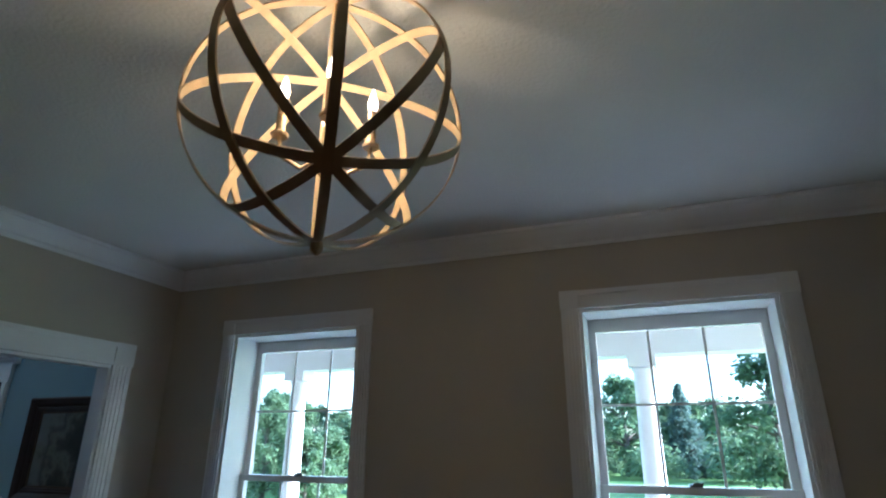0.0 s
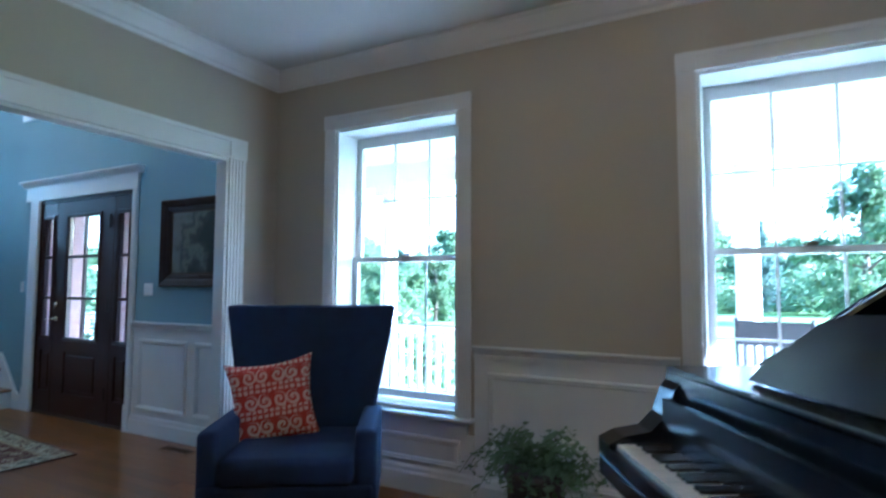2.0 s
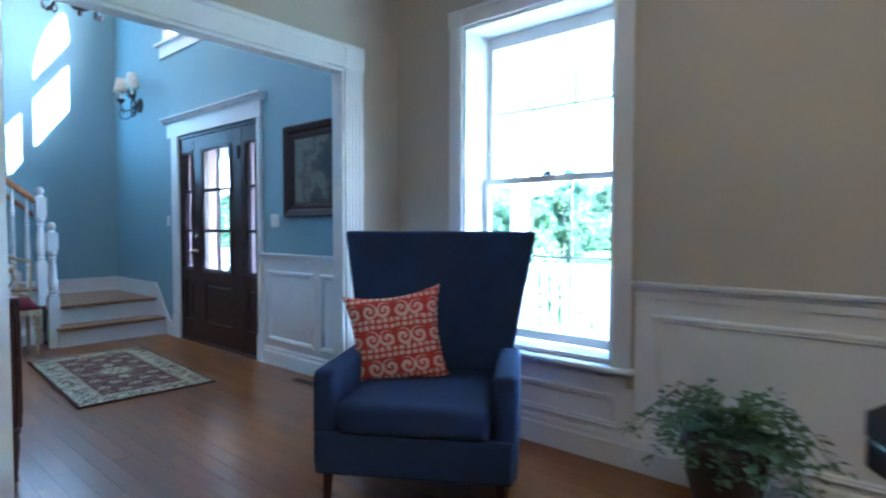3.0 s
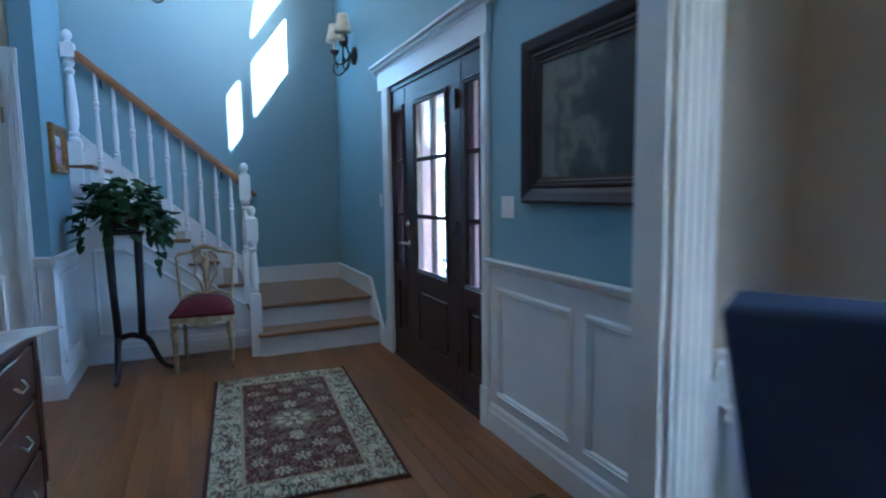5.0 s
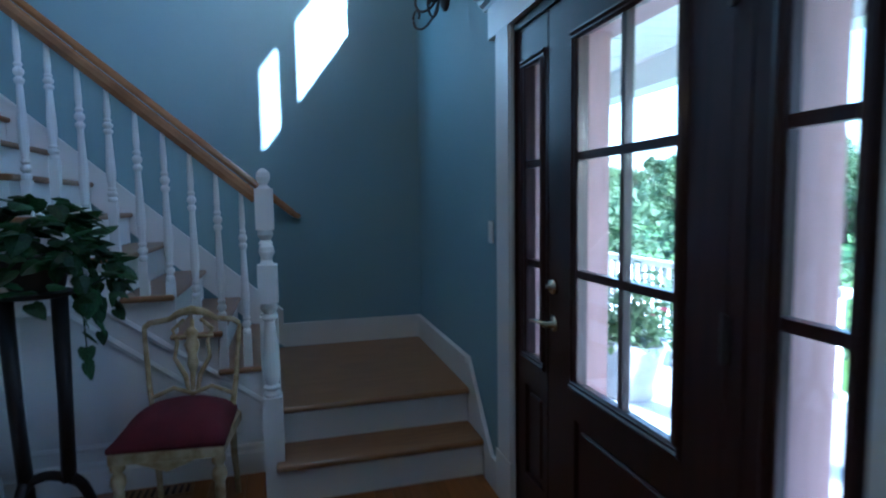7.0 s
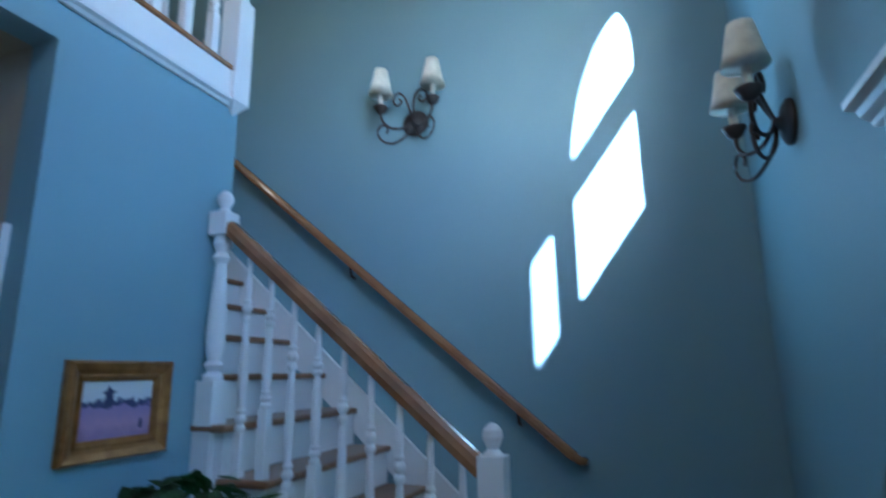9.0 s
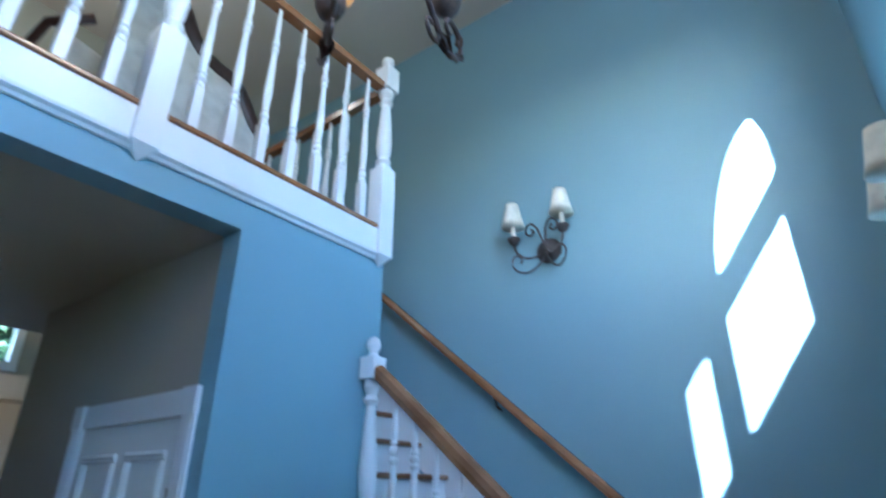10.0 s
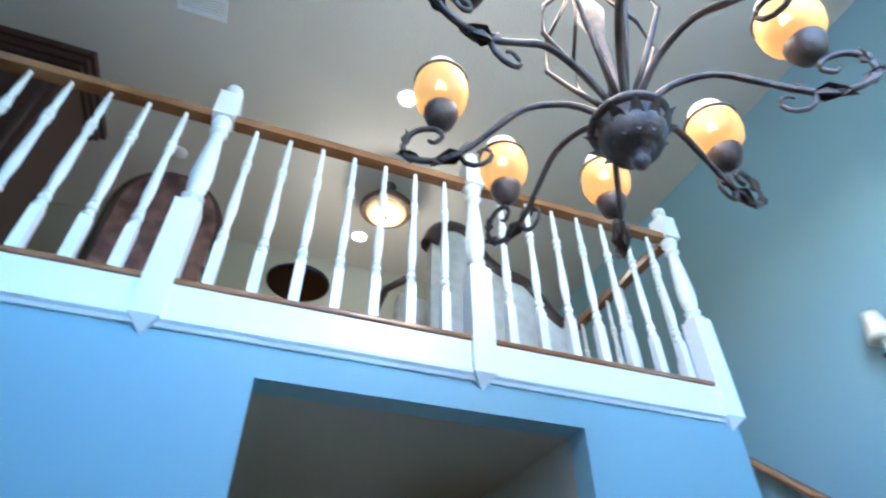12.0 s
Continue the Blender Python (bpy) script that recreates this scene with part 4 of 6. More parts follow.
# ---- hall door and back room window ----
M_HX = frame_of(-3.146, 0, -90)      # passage wall, u runs to -y, y into the passage
bm = bmesh.new()
fluted(bm, M_HX, 2.302, 2.386, 0.16, 2.035)
fluted(bm, M_HX, 3.21, 3.30, 0.16, 2.035)
box(bm, 2.386, 0, 2.035, 3.21, 0.018, 2.13, M_HX)
for u in (2.299, 3.207):
    box(bm, u, 0, 2.035, u + 0.096, 0.026, 2.134, M_HX)
    box(bm, u, 0, 0, u + 0.096, 0.026, 0.16, M_HX)
hd = struct("door_2", bm, M_TRIM, "white six-panel passage door in a fluted casing, closed", "door")
leaf2 = part("door_leaf", boxes((-3.145, -3.20, 0.01, -3.141, -2.39, 2.03)), M_TRIM, hd)
for a, b in ((2.46, 2.75), (2.84, 3.13)):
    for c, d in ((0.20, 0.80), (0.92, 1.50), (1.62, 1.92)):
        mp = bmesh.new()
        picture_mould(mp, M_HX @ Matrix.Translation((0, 0.004, 0)), a, b, c, d)
        part("raised_panel", mp, M_TRIM, leaf2)
part("knob", lathed([(0.025, 0), (0.025, 0.006), (0.010, 0.01), (0.010, 0.035), (0.026, 0.045), (0.028, 0.058), (0.018, 0.068)], 14, pose(-3.14, -3.14, 0.95, 0, 90)), M_BRASS, leaf2, "", True)
part("hinge", boxes((-3.141, -2.400, 1.70, -3.128, -2.388, 1.79)), M_BRASS, leaf2)
bm = boxes((-4.55, -9.45, 3.27, -2.40, -9.41, 3.38), (-4.55, -9.45, 4.30, -2.40, -9.42, 4.40), (-4.55, -9.45, 3.38, -4.45, -9.42, 4.30), (-2.50, -9.45, 3.38, -2.40, -9.42, 4.30), (-4.02, -9.52, 3.38, -3.96, -9.44, 4.30), (-3.02, -9.52, 3.38, -2.96, -9.44, 4.30))
win = struct("window_4", bm, M_TRIM, "white transom window in the back room", "window")
for a, b in ((-4.45, -4.02), (-3.96, -3.02), (-2.96, -2.50)):
    p = part("pane", boxes((a + 0.002, -9.50, 3.382, b - 0.002, -9.496, 4.298)), M_GLASS, win)
    p.visible_shadow = False

# ---- outside: porch, lawn, trees ----
bm = boxes((-400, 0.31, -0.6, 400, 500, -0.45), (-400, -300, -0.6, 400, 0.30, -0.46))
struct("ground", bm, M_GRASS, "broad green lawn in sun", "lawn")
bm = boxes((-9.0, 0.31, -0.44, 7.0, 2.62, -0.03))
porch = struct("porch_floor", bm, M_PORCH, "pale boarded porch floor", "porch")
bm = boxes((-9.0, 0.27, 2.62, 7.0, 2.30, 2.68))
for i in range(100):
    box(bm, -9.0 + 0.16 * i, 0.27, 2.612, -9.0 + 0.16 * i + 0.15, 2.28, 2.619)
struct("porch_ceiling", bm, M_PORCHW, "white beadboard porch ceiling", "ceiling")
bm = boxes((-9.0, 2.28, 2.36, 7.0, 2.52, 2.68), (-9.0, 2.26, 2.60, 7.0, 2.279, 2.66), (-9.05, 2.20, 2.685, 7.05, 2.70, 2.76))
struct("porch_beam", bm, M_PORCHW, "white porch beam over the columns", "beam")
bm = bmesh.new()
prism(bm, [(0.27, 2.77), (2.85, 2.70), (2.85, 2.74), (0.27, 3.00)], -9.2, 7.2, Matrix.Identity(4))
struct("porch_roof", bm, mat("grey_roof_shingle", (0.12, 0.12, 0.125), 0.9, scale=8, bump=0.5, bump_scale=40), "low grey porch roof", "roof")
bm = boxes((-9.0, 0.27, -0.45, -3.42, 0.31, 2.61), (-1.48, 0.27, -0.45, 0.40, 0.31, 2.61), (1.62, 0.27, -0.45, 2.62, 0.31, 2.61), (3.84, 0.27, -0.45, 7.0, 0.31, 2.61))
struct("wall_outside_brick", bm, M_BRICK, "brown brick front of the house", "wall")


def column(x):
    c = thing("porch_column", "round white tapered porch column", "column", x, 2.40, -0.03, 0, "porch columns")
    part("base", soft_box(-0.13, -0.13, 0, 0.13, 0.13, 0.06, 0.006, 1), M_PORCHW, c)
    part("shaft", lathed([(0.115, 0.06), (0.118, 0.09), (0.10, 0.12), (0.098, 0.7), (0.092, 1.5), (0.082, 2.24), (0.095, 2.26), (0.095, 2.29)], 20), M_PORCHW, c, "", True)
    part("capital", boxes((-0.12, -0.12, 2.29, 0.12, 0.12, 2.39)), M_PORCHW, c)


for x in (-7.8, -4.2, -0.62, 3.0, 6.4):
    column(x)


def porch_rail(x0, x1):
    r = thing("porch_railing", "white porch railing with square balusters", "railing", x0, 2.40, -0.03, 0, "porch railings")
    L = x1 - x0
    part("top_rail", soft_box(0, -0.04, 0.74, L, 0.04, 0.80, 0.01, 1), M_PORCHW, r)
    part("bottom_rail", boxes((0, -0.025, 0.09, L, 0.025, 0.14)), M_PORCHW, r)
    n = int(L / 0.115)
    one = None
    for i in range(n):
        if one is None:
            one = part("baluster", boxes((-0.019, -0.019, 0.14, 0.019, 0.019, 0.74)), M_PORCHW, r)
            c = one
        else:
            c = one.copy()
            scene.collection.objects.link(c)
        c.location = (L * (i + 0.5) / n, 0, 0)


for a, b in ((-7.68, -4.32), (-4.08, -3.6), (-0.50, 2.88), (3.12, 6.28)):
    porch_rail(a, b)

M_ROCKER = mat("weathered_dark_paint", (0.055, 0.058, 0.068), 0.6, scale=8)
rk = thing("rocking_chair", "dark slatted rocking chair on the porch", "chair", 3.15, 1.25, -0.03, 172)
part("seat", soft_box(-0.27, -0.25, 0.40, 0.27, 0.25, 0.43, 0.008, 1), M_ROCKER, rk)
part("top_rail", soft_box(-0.26, 0.33, 0.98, 0.26, 0.36, 1.14, 0.01, 1), M_ROCKER, rk)
for i in range(7):
    part("back_slat", tubed([(-0.21 + 0.07 * i, 0.24, 0.42), (-0.21 + 0.07 * i, 0.345, 1.0)], 0.016, 4), M_ROCKER, rk)
for x in (-0.27, 0.27):
    part("post", tubed([(x, 0.24, 0.05), (x, 0.25, 0.5), (x, 0.36, 1.16)], 0.018, 6), M_ROCKER, rk)
    part("leg", tubed([(x, -0.22, 0.05), (x, -0.22, 0.62)], 0.018, 6), M_ROCKER, rk)
    part("armrest", soft_box(x - 0.035, -0.28, 0.62, x + 0.035, 0.28, 0.645, 0.008, 1), M_ROCKER, rk)
    part("rocker", tubed([(x, -0.42, 0.05), (x, -0.2, 0.014), (x, 0.1, 0.014), (x, 0.40, 0.045), (x, 0.52, 0.08)], 0.014, 6), M_ROCKER, rk)


rk.scale = (0.74, 0.9, 0.92)


def leaves(bm, n, size, where, rnd, droop=0.3):
    """Many small pointed leaves, each two folded faces."""
    for _ in range(n):
        c = where()
        a, t = rnd.uniform(0, 2 * math.pi), rnd.uniform(-0.9, 0.5) - droop
        s = size * rnd.uniform(0.6, 1.3)
        d = Vector((math.cos(a) * math.cos(t), math.sin(a) * math.cos(t), math.sin(t)))
        w = Vector((-math.sin(a), math.cos(a), rnd.uniform(-0.5, 0.5))).normalized() * s * 0.42
        k = d.cross(w).normalized() * s * 0.12
        p0, p1, m1 = c, c + d * s, c + d * s * 0.45
        v = [bm.verts.new(q) for q in (p0, m1 + w + k, p1, m1 - w + k)]
        bm.faces.new((v[0], v[1], v[2]))
        bm.faces.new((v[0], v[2], v[3]))


def tree(kind, seed, h, r):
    """A tapered trunk with limbs and a broken crown of leaf clumps."""
    rnd = random.Random(seed)
    t = thing(kind, "leafy green deciduous tree at the lawn's edge" if kind == "tree" else "dark green conifer on the lawn", "tree", 0, 0, 0, 0, "trees beyond the lawn")
    bm = bmesh.new()
    tube(bm, [(0, 0, 0), (0.1, 0.05, h * 0.3), (-0.05, 0.1, h * 0.6), (0, 0, h * 0.92)], [r * 0.10, r * 0.075, r * 0.05, r * 0.015], 8)
    clumps = []
    n = 44 if kind == "tree" else 40
    for i in range(n):
        f = rnd.random() ** 0.8
        z = h * (0.09 + 0.89 * f) if kind == "tree" else h * (0.06 + 0.93 * f)
        reach = r * math.sin(math.pi * min(1, 0.22 + 0.76 * f)) ** 0.7 if kind == "tree" else r * (1.03 - f)
        a = rnd.uniform(0, 2 * math.pi)
        q = reach * rnd.uniform(0.35, 1.0)
        c = Vector((math.cos(a) * q, math.sin(a) * q, z))
        clumps.append((c, rnd.uniform(0.18, 0.34) * r))
        if i % 3 == 0:
            tube(bm, [(0, 0, z * 0.75), c * 0.5 + Vector((0, 0, z * 0.4)), c], [r * 0.03, r * 0.02, r * 0.006], 5)
    part("trunk", bm, M_BARK, t, "", True)
    bm = bmesh.new()
    if kind == "conifer":
        for lv in range(26):
            f = lv / 26
            for b in range(11):
                a, L = rnd.uniform(0, 2 * math.pi), r * (1.02 - f) * rnd.uniform(0.65, 1.05)
                for _ in range(int(10 + 22 * (1 - f))):
                    q = rnd.random() ** 0.6
                    at = Vector((math.cos(a) * L * q, math.sin(a) * L * q, h * (0.05 + 0.95 * f) - 0.28 * L * q * q)) + Vector((rnd.gauss(0, 0.10), rnd.gauss(0, 0.10), rnd.gauss(0, 0.07)))
                    leaves(bm, 1, 0.30, lambda: at, rnd)
        clumps = []
    for c, cr in clumps:
        def where():
            v = Vector((rnd.gauss(0, 1), rnd.gauss(0, 1), rnd.gauss(0, 0.7)))
            v.normalize()
            return c + v * cr * rnd.random() ** 0.4
        leaves(bm, 150, 0.38, where, rnd)
    part("crown", bm, M_TREE if kind == "tree" else M_FIR, t)
    return t


protos = [tree("tree", 3, 9.0, 3.4), tree("tree", 8, 7.5, 3.0), tree("conifer", 5, 8.0, 3.1), tree("tree", 12, 10.5, 3.8)]
rnd = random.Random(21)
places = [(-1.5, 24.0, 0, 0.50), (7.9, 27.0, 3, 0.66), (0.4, 41, 0, 0.78), (4.3, 41, 2, 0.80)]
for i in range(88):
    a = radians(3 + 2.0 * i)
    d = rnd.uniform(52, 68)
    places.append((2 + d * math.cos(a) * 1.25, 2 + d * math.sin(a), rnd.choice((0, 1, 3, 0, 1)), rnd.uniform(0.55, 0.85)))
for i in range(9):
    places.append((rnd.uniform(-21, -9), rnd.uniform(14, 22), rnd.choice((0, 1, 3)), rnd.uniform(0.30, 0.42)))
for i, (x, y, k, s) in enumerate(places):
    m = pose(x, y, -0.46, 0, 0, rnd.uniform(0, 360))
    c = copy_thing(protos[k], m)
    c.scale = (s, s, s)
for k, p in enumerate(protos):
    p.matrix_basis = pose(-30 + 22 * k, 60, -0.46, 0, 0, 40 * k)
# trees behind the house, for the back room window
for x, y, k in ((-5.5, -18, 1), (-3.0, -19, 3), (-8.0, -19, 0)):
    c = copy_thing(protos[k], pose(x, y, -0.46, 0, 0, 50))


def shrub(x, y, s, material, label, n=700, seed=1):
    rnd = random.Random(seed)
    t = thing("shrub", label, "shrub", x, y, -0.46)
    bm = bmesh.new()
    for k in range(5):
        tube(bm, [(0, 0, 0), (rnd.uniform(-.3, .3) * s, rnd.uniform(-.3, .3) * s, 0.6 * s)], [0.02, 0.008], 5)
    part("stems", bm, M_BARK, t)
    bm = bmesh.new()

    def where():
        v = Vector((rnd.gauss(0, 1), rnd.gauss(0, 1), rnd.gauss(0, 1))).normalized() * s * rnd.random() ** 0.4 * rnd.uniform(0.7, 1.0)
        return Vector((v.x * 0.8, v.y * 0.8, abs(v.z) * 1.1 + 0.1 * s))
    leaves(bm, n, 0.13 * s ** 0.5, where, rnd)
    part("foliage", bm, M_TREE, t)
    if material is not None:
        bm = bmesh.new()
        leaves(bm, n // 3, 0.12 * s ** 0.5, lambda: where() * 1.04, rnd, -0.3)
        part("blossom", bm, material, t)
    return t


shrub(-1.3, 3.6, 1.25, M_BLOOM, "shrub with pale yellow blossom by the porch", 1500, 4)
shrub(1.1, 3.5, 0.75, None, "low green shrub by the porch", 700, 9)
shrub(3.6, 3.5, 0.8, M_BLOOM, "low blossoming shrub by the porch", 700, 11)
shrub(-6.4, 4.2, 1.7, None, "tall green shrub beyond the porch railing", 2200, 6)
shrub(-9.0, 3.8, 1.9, None, "tall green shrub beyond the porch railing", 2200, 16)
under = shrub(-14.0, 26.0, 2.2, None, "broad green thicket under the distant trees", 1500, 23)
rnd2 = random.Random(4)
for i in range(70):
    a = radians(2 + 2.5 * i)
    d = rnd2.uniform(34, 50)
    c = copy_thing(under, pose(2 + d * math.cos(a) * 1.2, 2 + d * math.sin(a), -0.46, 0, 0, rnd2.uniform(0, 360)))
    q = rnd2.uniform(0.9, 1.7)
    c.scale = (q * 1.4, q * 1.4, q)
pp = thing("porch_planter", "fluted grey planter with a leafy rose bush on the porch", "planter", -4.3, 1.35, -0.03)
part("pot", lathed([(0.15, 0), (0.17, 0.02), (0.16, 0.10), (0.22, 0.34), (0.25, 0.37), (0.25, 0.40), (0.22, 0.40)], 20), mat("grey_planter", (0.30, 0.31, 0.33), 0.7, scale=8, bump=0.3), pp, "", True)
bm = bmesh.new()
rnd = random.Random(5)
leaves(bm, 700, 0.07, lambda: Vector((rnd.gauss(0, 0.16), rnd.gauss(0, 0.16), 0.42 + abs(rnd.gauss(0, 0.22)))), rnd)
part("foliage", bm, M_TREE, pp)
bm = bmesh.new()
leaves(bm, 26, 0.06, lambda: Vector((rnd.gauss(0, 0.18), rnd.gauss(0, 0.18), 0.55 + abs(rnd.gauss(0, 0.18)))), rnd, -0.4)
part("blossom", bm, mat("pink_rose_petals", (0.65, 0.12, 0.18), 0.6), pp)

# ---- living room ----
# Navy armchair, back flared, with a printed cushion
arm = thing("armchair", "navy upholstered armchair with a tall flared back", "armchair", 0.902, -0.670, 0, 32)
bm = bmesh.new()
zb = [(0.30, 0.345, 0.0), (0.55, 0.365, -0.01), (0.80, 0.41, 0.03), (1.00, 0.45, 0.07), (1.112, 0.47, 0.085)]
fr, bk = [], []
for z, w, y in zb:
    fr.append([bm.verts.new((w * u, y + 0.10 + (0.03 * (1 - u * u) if abs(u) < 1 else 0.0), z)) for u in (-1, -0.5, 0, 0.5, 1)])
    bk.append([bm.verts.new((w * u, y + 0.25, z)) for u in (-1, -0.5, 0, 0.5, 1)])
for g, flip in ((fr, False), (bk, True)):
    for a, b in zip(g, g[1:]):
        for i in range(4):
            f = (a[i], a[i + 1], b[i + 1], b[i])
            bm.faces.new(f[::-1] if flip else f)
for i in (0, 4):
    for a, b in zip(range(4), range(1, 5)):
        f = (fr[a][i], fr[b][i], bk[b][i], bk[a][i])
        bm.faces.new(f if i == 0 else f[::-1])
for lv in (0, 4):
    for i in range(4):
        f = (fr[lv][i], fr[lv][i + 1], bk[lv][i + 1], bk[lv][i])
        bm.faces.new(f[::-1] if lv == 0 else f)
bmesh.ops.recalc_face_normals(bm, faces=bm.faces)
edges = [e for e in bm.edges if e.calc_face_angle(0) > 0.6]
bmesh.ops.bevel(bm, geom=edges, offset=0.018, segments=3, profile=0.5, affect="EDGES")
part("backrest", bm, M_NAVY, arm, "", True)
part("seat_cushion", soft_box(-0.30, -0.45, 0.33, 0.30, 0.14, 0.46, 0.035, 4), M_NAVY, arm, "", True)
part("seat_base", soft_box(-0.385, -0.44, 0.17, 0.385, 0.22, 0.335, 0.015, 2), M_NAVY, arm)
for s in (-1, 1):
    part("armrest", soft_box(min(s * 0.30, s * 0.40), -0.42, 0.17, max(s * 0.30, s * 0.40), 0.16, 0.575, 0.03, 4), M_NAVY, arm, "", True)
    for y in (-0.40, 0.16):
        part("leg", tubed([(s * 0.34, y, 0.172), (s * 0.345, y - 0.01 * (1 if y < 0 else -1), 0.0)], [0.026, 0.017], 4), M_DARK, arm, "short dark wooden leg")
cu = thing("cushion", "square coral red cushion with cream curled print", "cushion", 0, 0, 0)
bm = bmesh.new()
N = 12
grid = {}
for sgn in (1, -1):
    for i in range(N + 1):
        for j in range(N + 1):
            u, v = 2 * i / N - 1, 2 * j / N - 1
            pinch = 1 - 0.15 * (1 - abs(u) ** 2) * abs(v) ** 4 - 0.0
            pin2 = 1 - 0.15 * (1 - abs(v) ** 2) * abs(u) ** 4
            d = 0.075 * (max(0, (1 - u ** 4)) * max(0, (1 - v ** 4))) ** 0.5 * sgn
            key = (i, j) if i in (0, N) or j in (0, N) else (i, j, sgn)
            if key not in grid:
                grid[key] = bm.verts.new((0.228 * u * pin2, d, 0.228 * v * pinch))
    for i in range(N):
        for j in range(N):
            ks = [(i, j), (i + 1, j), (i + 1, j + 1), (i, j + 1)]
            bm.faces.new([grid.get(k) if (k[0] in (0, N) or k[1] in (0, N)) else grid[(*k, sgn)] for k in ks])
part("cushion_cover", bm, M_PILLOW, cu, "", True)
cu.matrix_basis = pose(0.758, -0.744, 0.615, -11, -7.6, 44)

# Grand piano, keyboard towards the seat, lid raised
pn = thing("grand_piano", "polished black grand piano with its lid raised", "piano", 2.50, -0.93, 0, -60)
rim = [(0.0, 0.22), (0.0, 1.15), (0.06, 1.32), (0.22, 1.42), (0.45, 1.42), (0.66, 1.30), (0.82, 1.10), (1.0, 0.95), (1.25, 0.85), (1.42, 0.66), (1.48, 0.40), (1.48, 0.22)]
part("case", slab(rim, 0.655, 0.93), M_BLACK, pn)
part("key_bed", soft_box(0.0, -0.02, 0.58, 1.48, 0.24, 0.655, 0.008, 1), M_BLACK, pn)
part("key_slip", boxes((0.10, -0.025, 0.655, 1.38, 0.0, 0.70)), M_BLACK, pn)
for a, b in ((0.0, 0.11), (1.37, 1.48)):
    bm = bmesh.new()
    prism(bm, [(-0.02, 0.655), (-0.02, 0.71), (0.03, 0.735), (0.12, 0.75), (0.17, 0.80), (0.20, 0.88), (0.24, 0.93), (0.24, 0.655)], a, b, Matrix.Identity(4))
    part("cheek", bm, M_BLACK, pn)
for i in range(52):
    u = 0.115 + 1.25 * i / 52
    part("white_key", boxes((u, 0.005, 0.69, u + 0.0225, 0.155, 0.712)), M_IVORY, pn)
    if i % 7 in (0, 2, 3, 5, 6) and i < 51:
        part("black_key", soft_box(u + 0.017, 0.06, 0.712, u + 0.030, 0.155, 0.724, 0.002, 1), M_BLACK, pn)
part("fallboard", boxes((0.11, 0.158, 0.70, 1.37, 0.185, 0.86)), M_BLACK, pn)
bm = slab([(0.36, 0.0), (0.40, 0.07), (0.47, 0.12), (0.53, 0.19), (0.61, 0.222), (0.74, 0.23), (0.87, 0.222), (0.95, 0.19), (1.01, 0.12), (1.08, 0.07), (1.12, 0.0)], 0, 0.022)
bmesh.ops.transform(bm, matrix=Matrix.Translation((0, 0.325, 0.951)) @ Matrix.Rotation(radians(63), 4, "X"), verts=bm.verts)
part("music_desk", bm, M_BLACK, pn)
part("front_lid", soft_box(0.0, 0.22, 0.932, 1.48, 0.55, 0.950, 0.006, 2), M_BLACK, pn)
lid = slab([(0.0, 0.56), (0.0, 1.15), (0.06, 1.32), (0.22, 1.42), (0.45, 1.42), (0.66, 1.30), (0.82, 1.10), (1.0, 0.95), (1.25, 0.85), (1.42, 0.70), (1.47, 0.56)], 0, 0.02)
bmesh.ops.transform(lid, matrix=Matrix.Translation((0, 0, 0.935)) @ Matrix.Rotation(radians(-27), 4, "Y"), verts=lid.verts)
part("lid", lid, M_BLACK, pn)
edge = tubed([(0.02, 0.555, 0.945), (1.31, 0.555, 1.602)], 0.008, 4)
part("lid_edge_trim", edge, M_GOLD, pn, "thin brass lid edge")
part("lid_prop", tubed([(1.30, 0.75, 0.93), (1.12, 0.80, 1.50)], 0.012, 6), M_BLACK, pn)
for u, v in ((0.14, 0.14), (1.34, 0.14), (0.36, 1.18)):
    bm = lathed([(0.055, 0.58), (0.06, 0.50), (0.035, 0.45), (0.05, 0.40), (0.035, 0.15), (0.05, 0.10), (0.03, 0.07), (0.03, 0.0)], 12, Matrix.Translation((u, v, 0)))
    part("leg", bm, M_BLACK, pn, "", True)
part("pedal_lyre", boxes((0.64, 0.26, 0.08, 0.84, 0.32, 0.58)), M_BLACK, pn)

# Urn with trailing greenery between the windows
urn = thing("potted_plant", "dark urn of trailing grey-green foliage on the floor", "plant", 2.05, -0.34, 0)
part("pot", lathed([(0.11, 0), (0.115, 0.03), (0.085, 0.06), (0.10, 0.10), (0.135, 0.22), (0.135, 0.30), (0.15, 0.33), (0.155, 0.36), (0.13, 0.36)], 24), M_POT, urn, "", True)
part("soil", lathed([(0.128, 0.34), (0.128, 0.345)], 16), M_SOIL, urn)
rnd = random.Random(31)
bm = bmesh.new()
for k in range(60):
    a, reach, up = rnd.uniform(0, 2 * math.pi), rnd.uniform(0.16, 0.42), rnd.uniform(0.05, 0.23)
    pts = [Vector((math.cos(a) * reach * f * 0.9, math.sin(a) * reach * f * (0.55 if math.sin(a) > 0 else 0.9), 0.35 + up * math.sin(math.pi * min(1, f * 0.85)) - 0.10 * f * f)) for f in (0, 0.3, 0.6, 0.85, 1.0)]
    part("stem", tubed(pts, [0.003, 0.003, 0.002, 0.002, 0.001], 4), M_FERN, urn)
    for q in range(20):
        f = rnd.uniform(0.15, 1.0) * 3.99
        i = int(f)
        c = pts[i].lerp(pts[i + 1], f - i)
        leaves(bm, 1, 0.034, lambda: c + Vector((rnd.gauss(0, 0.012), rnd.gauss(0, 0.012), rnd.gauss(0, 0.012))), rnd, 0.0)
part("foliage", bm, M_FERN, urn)


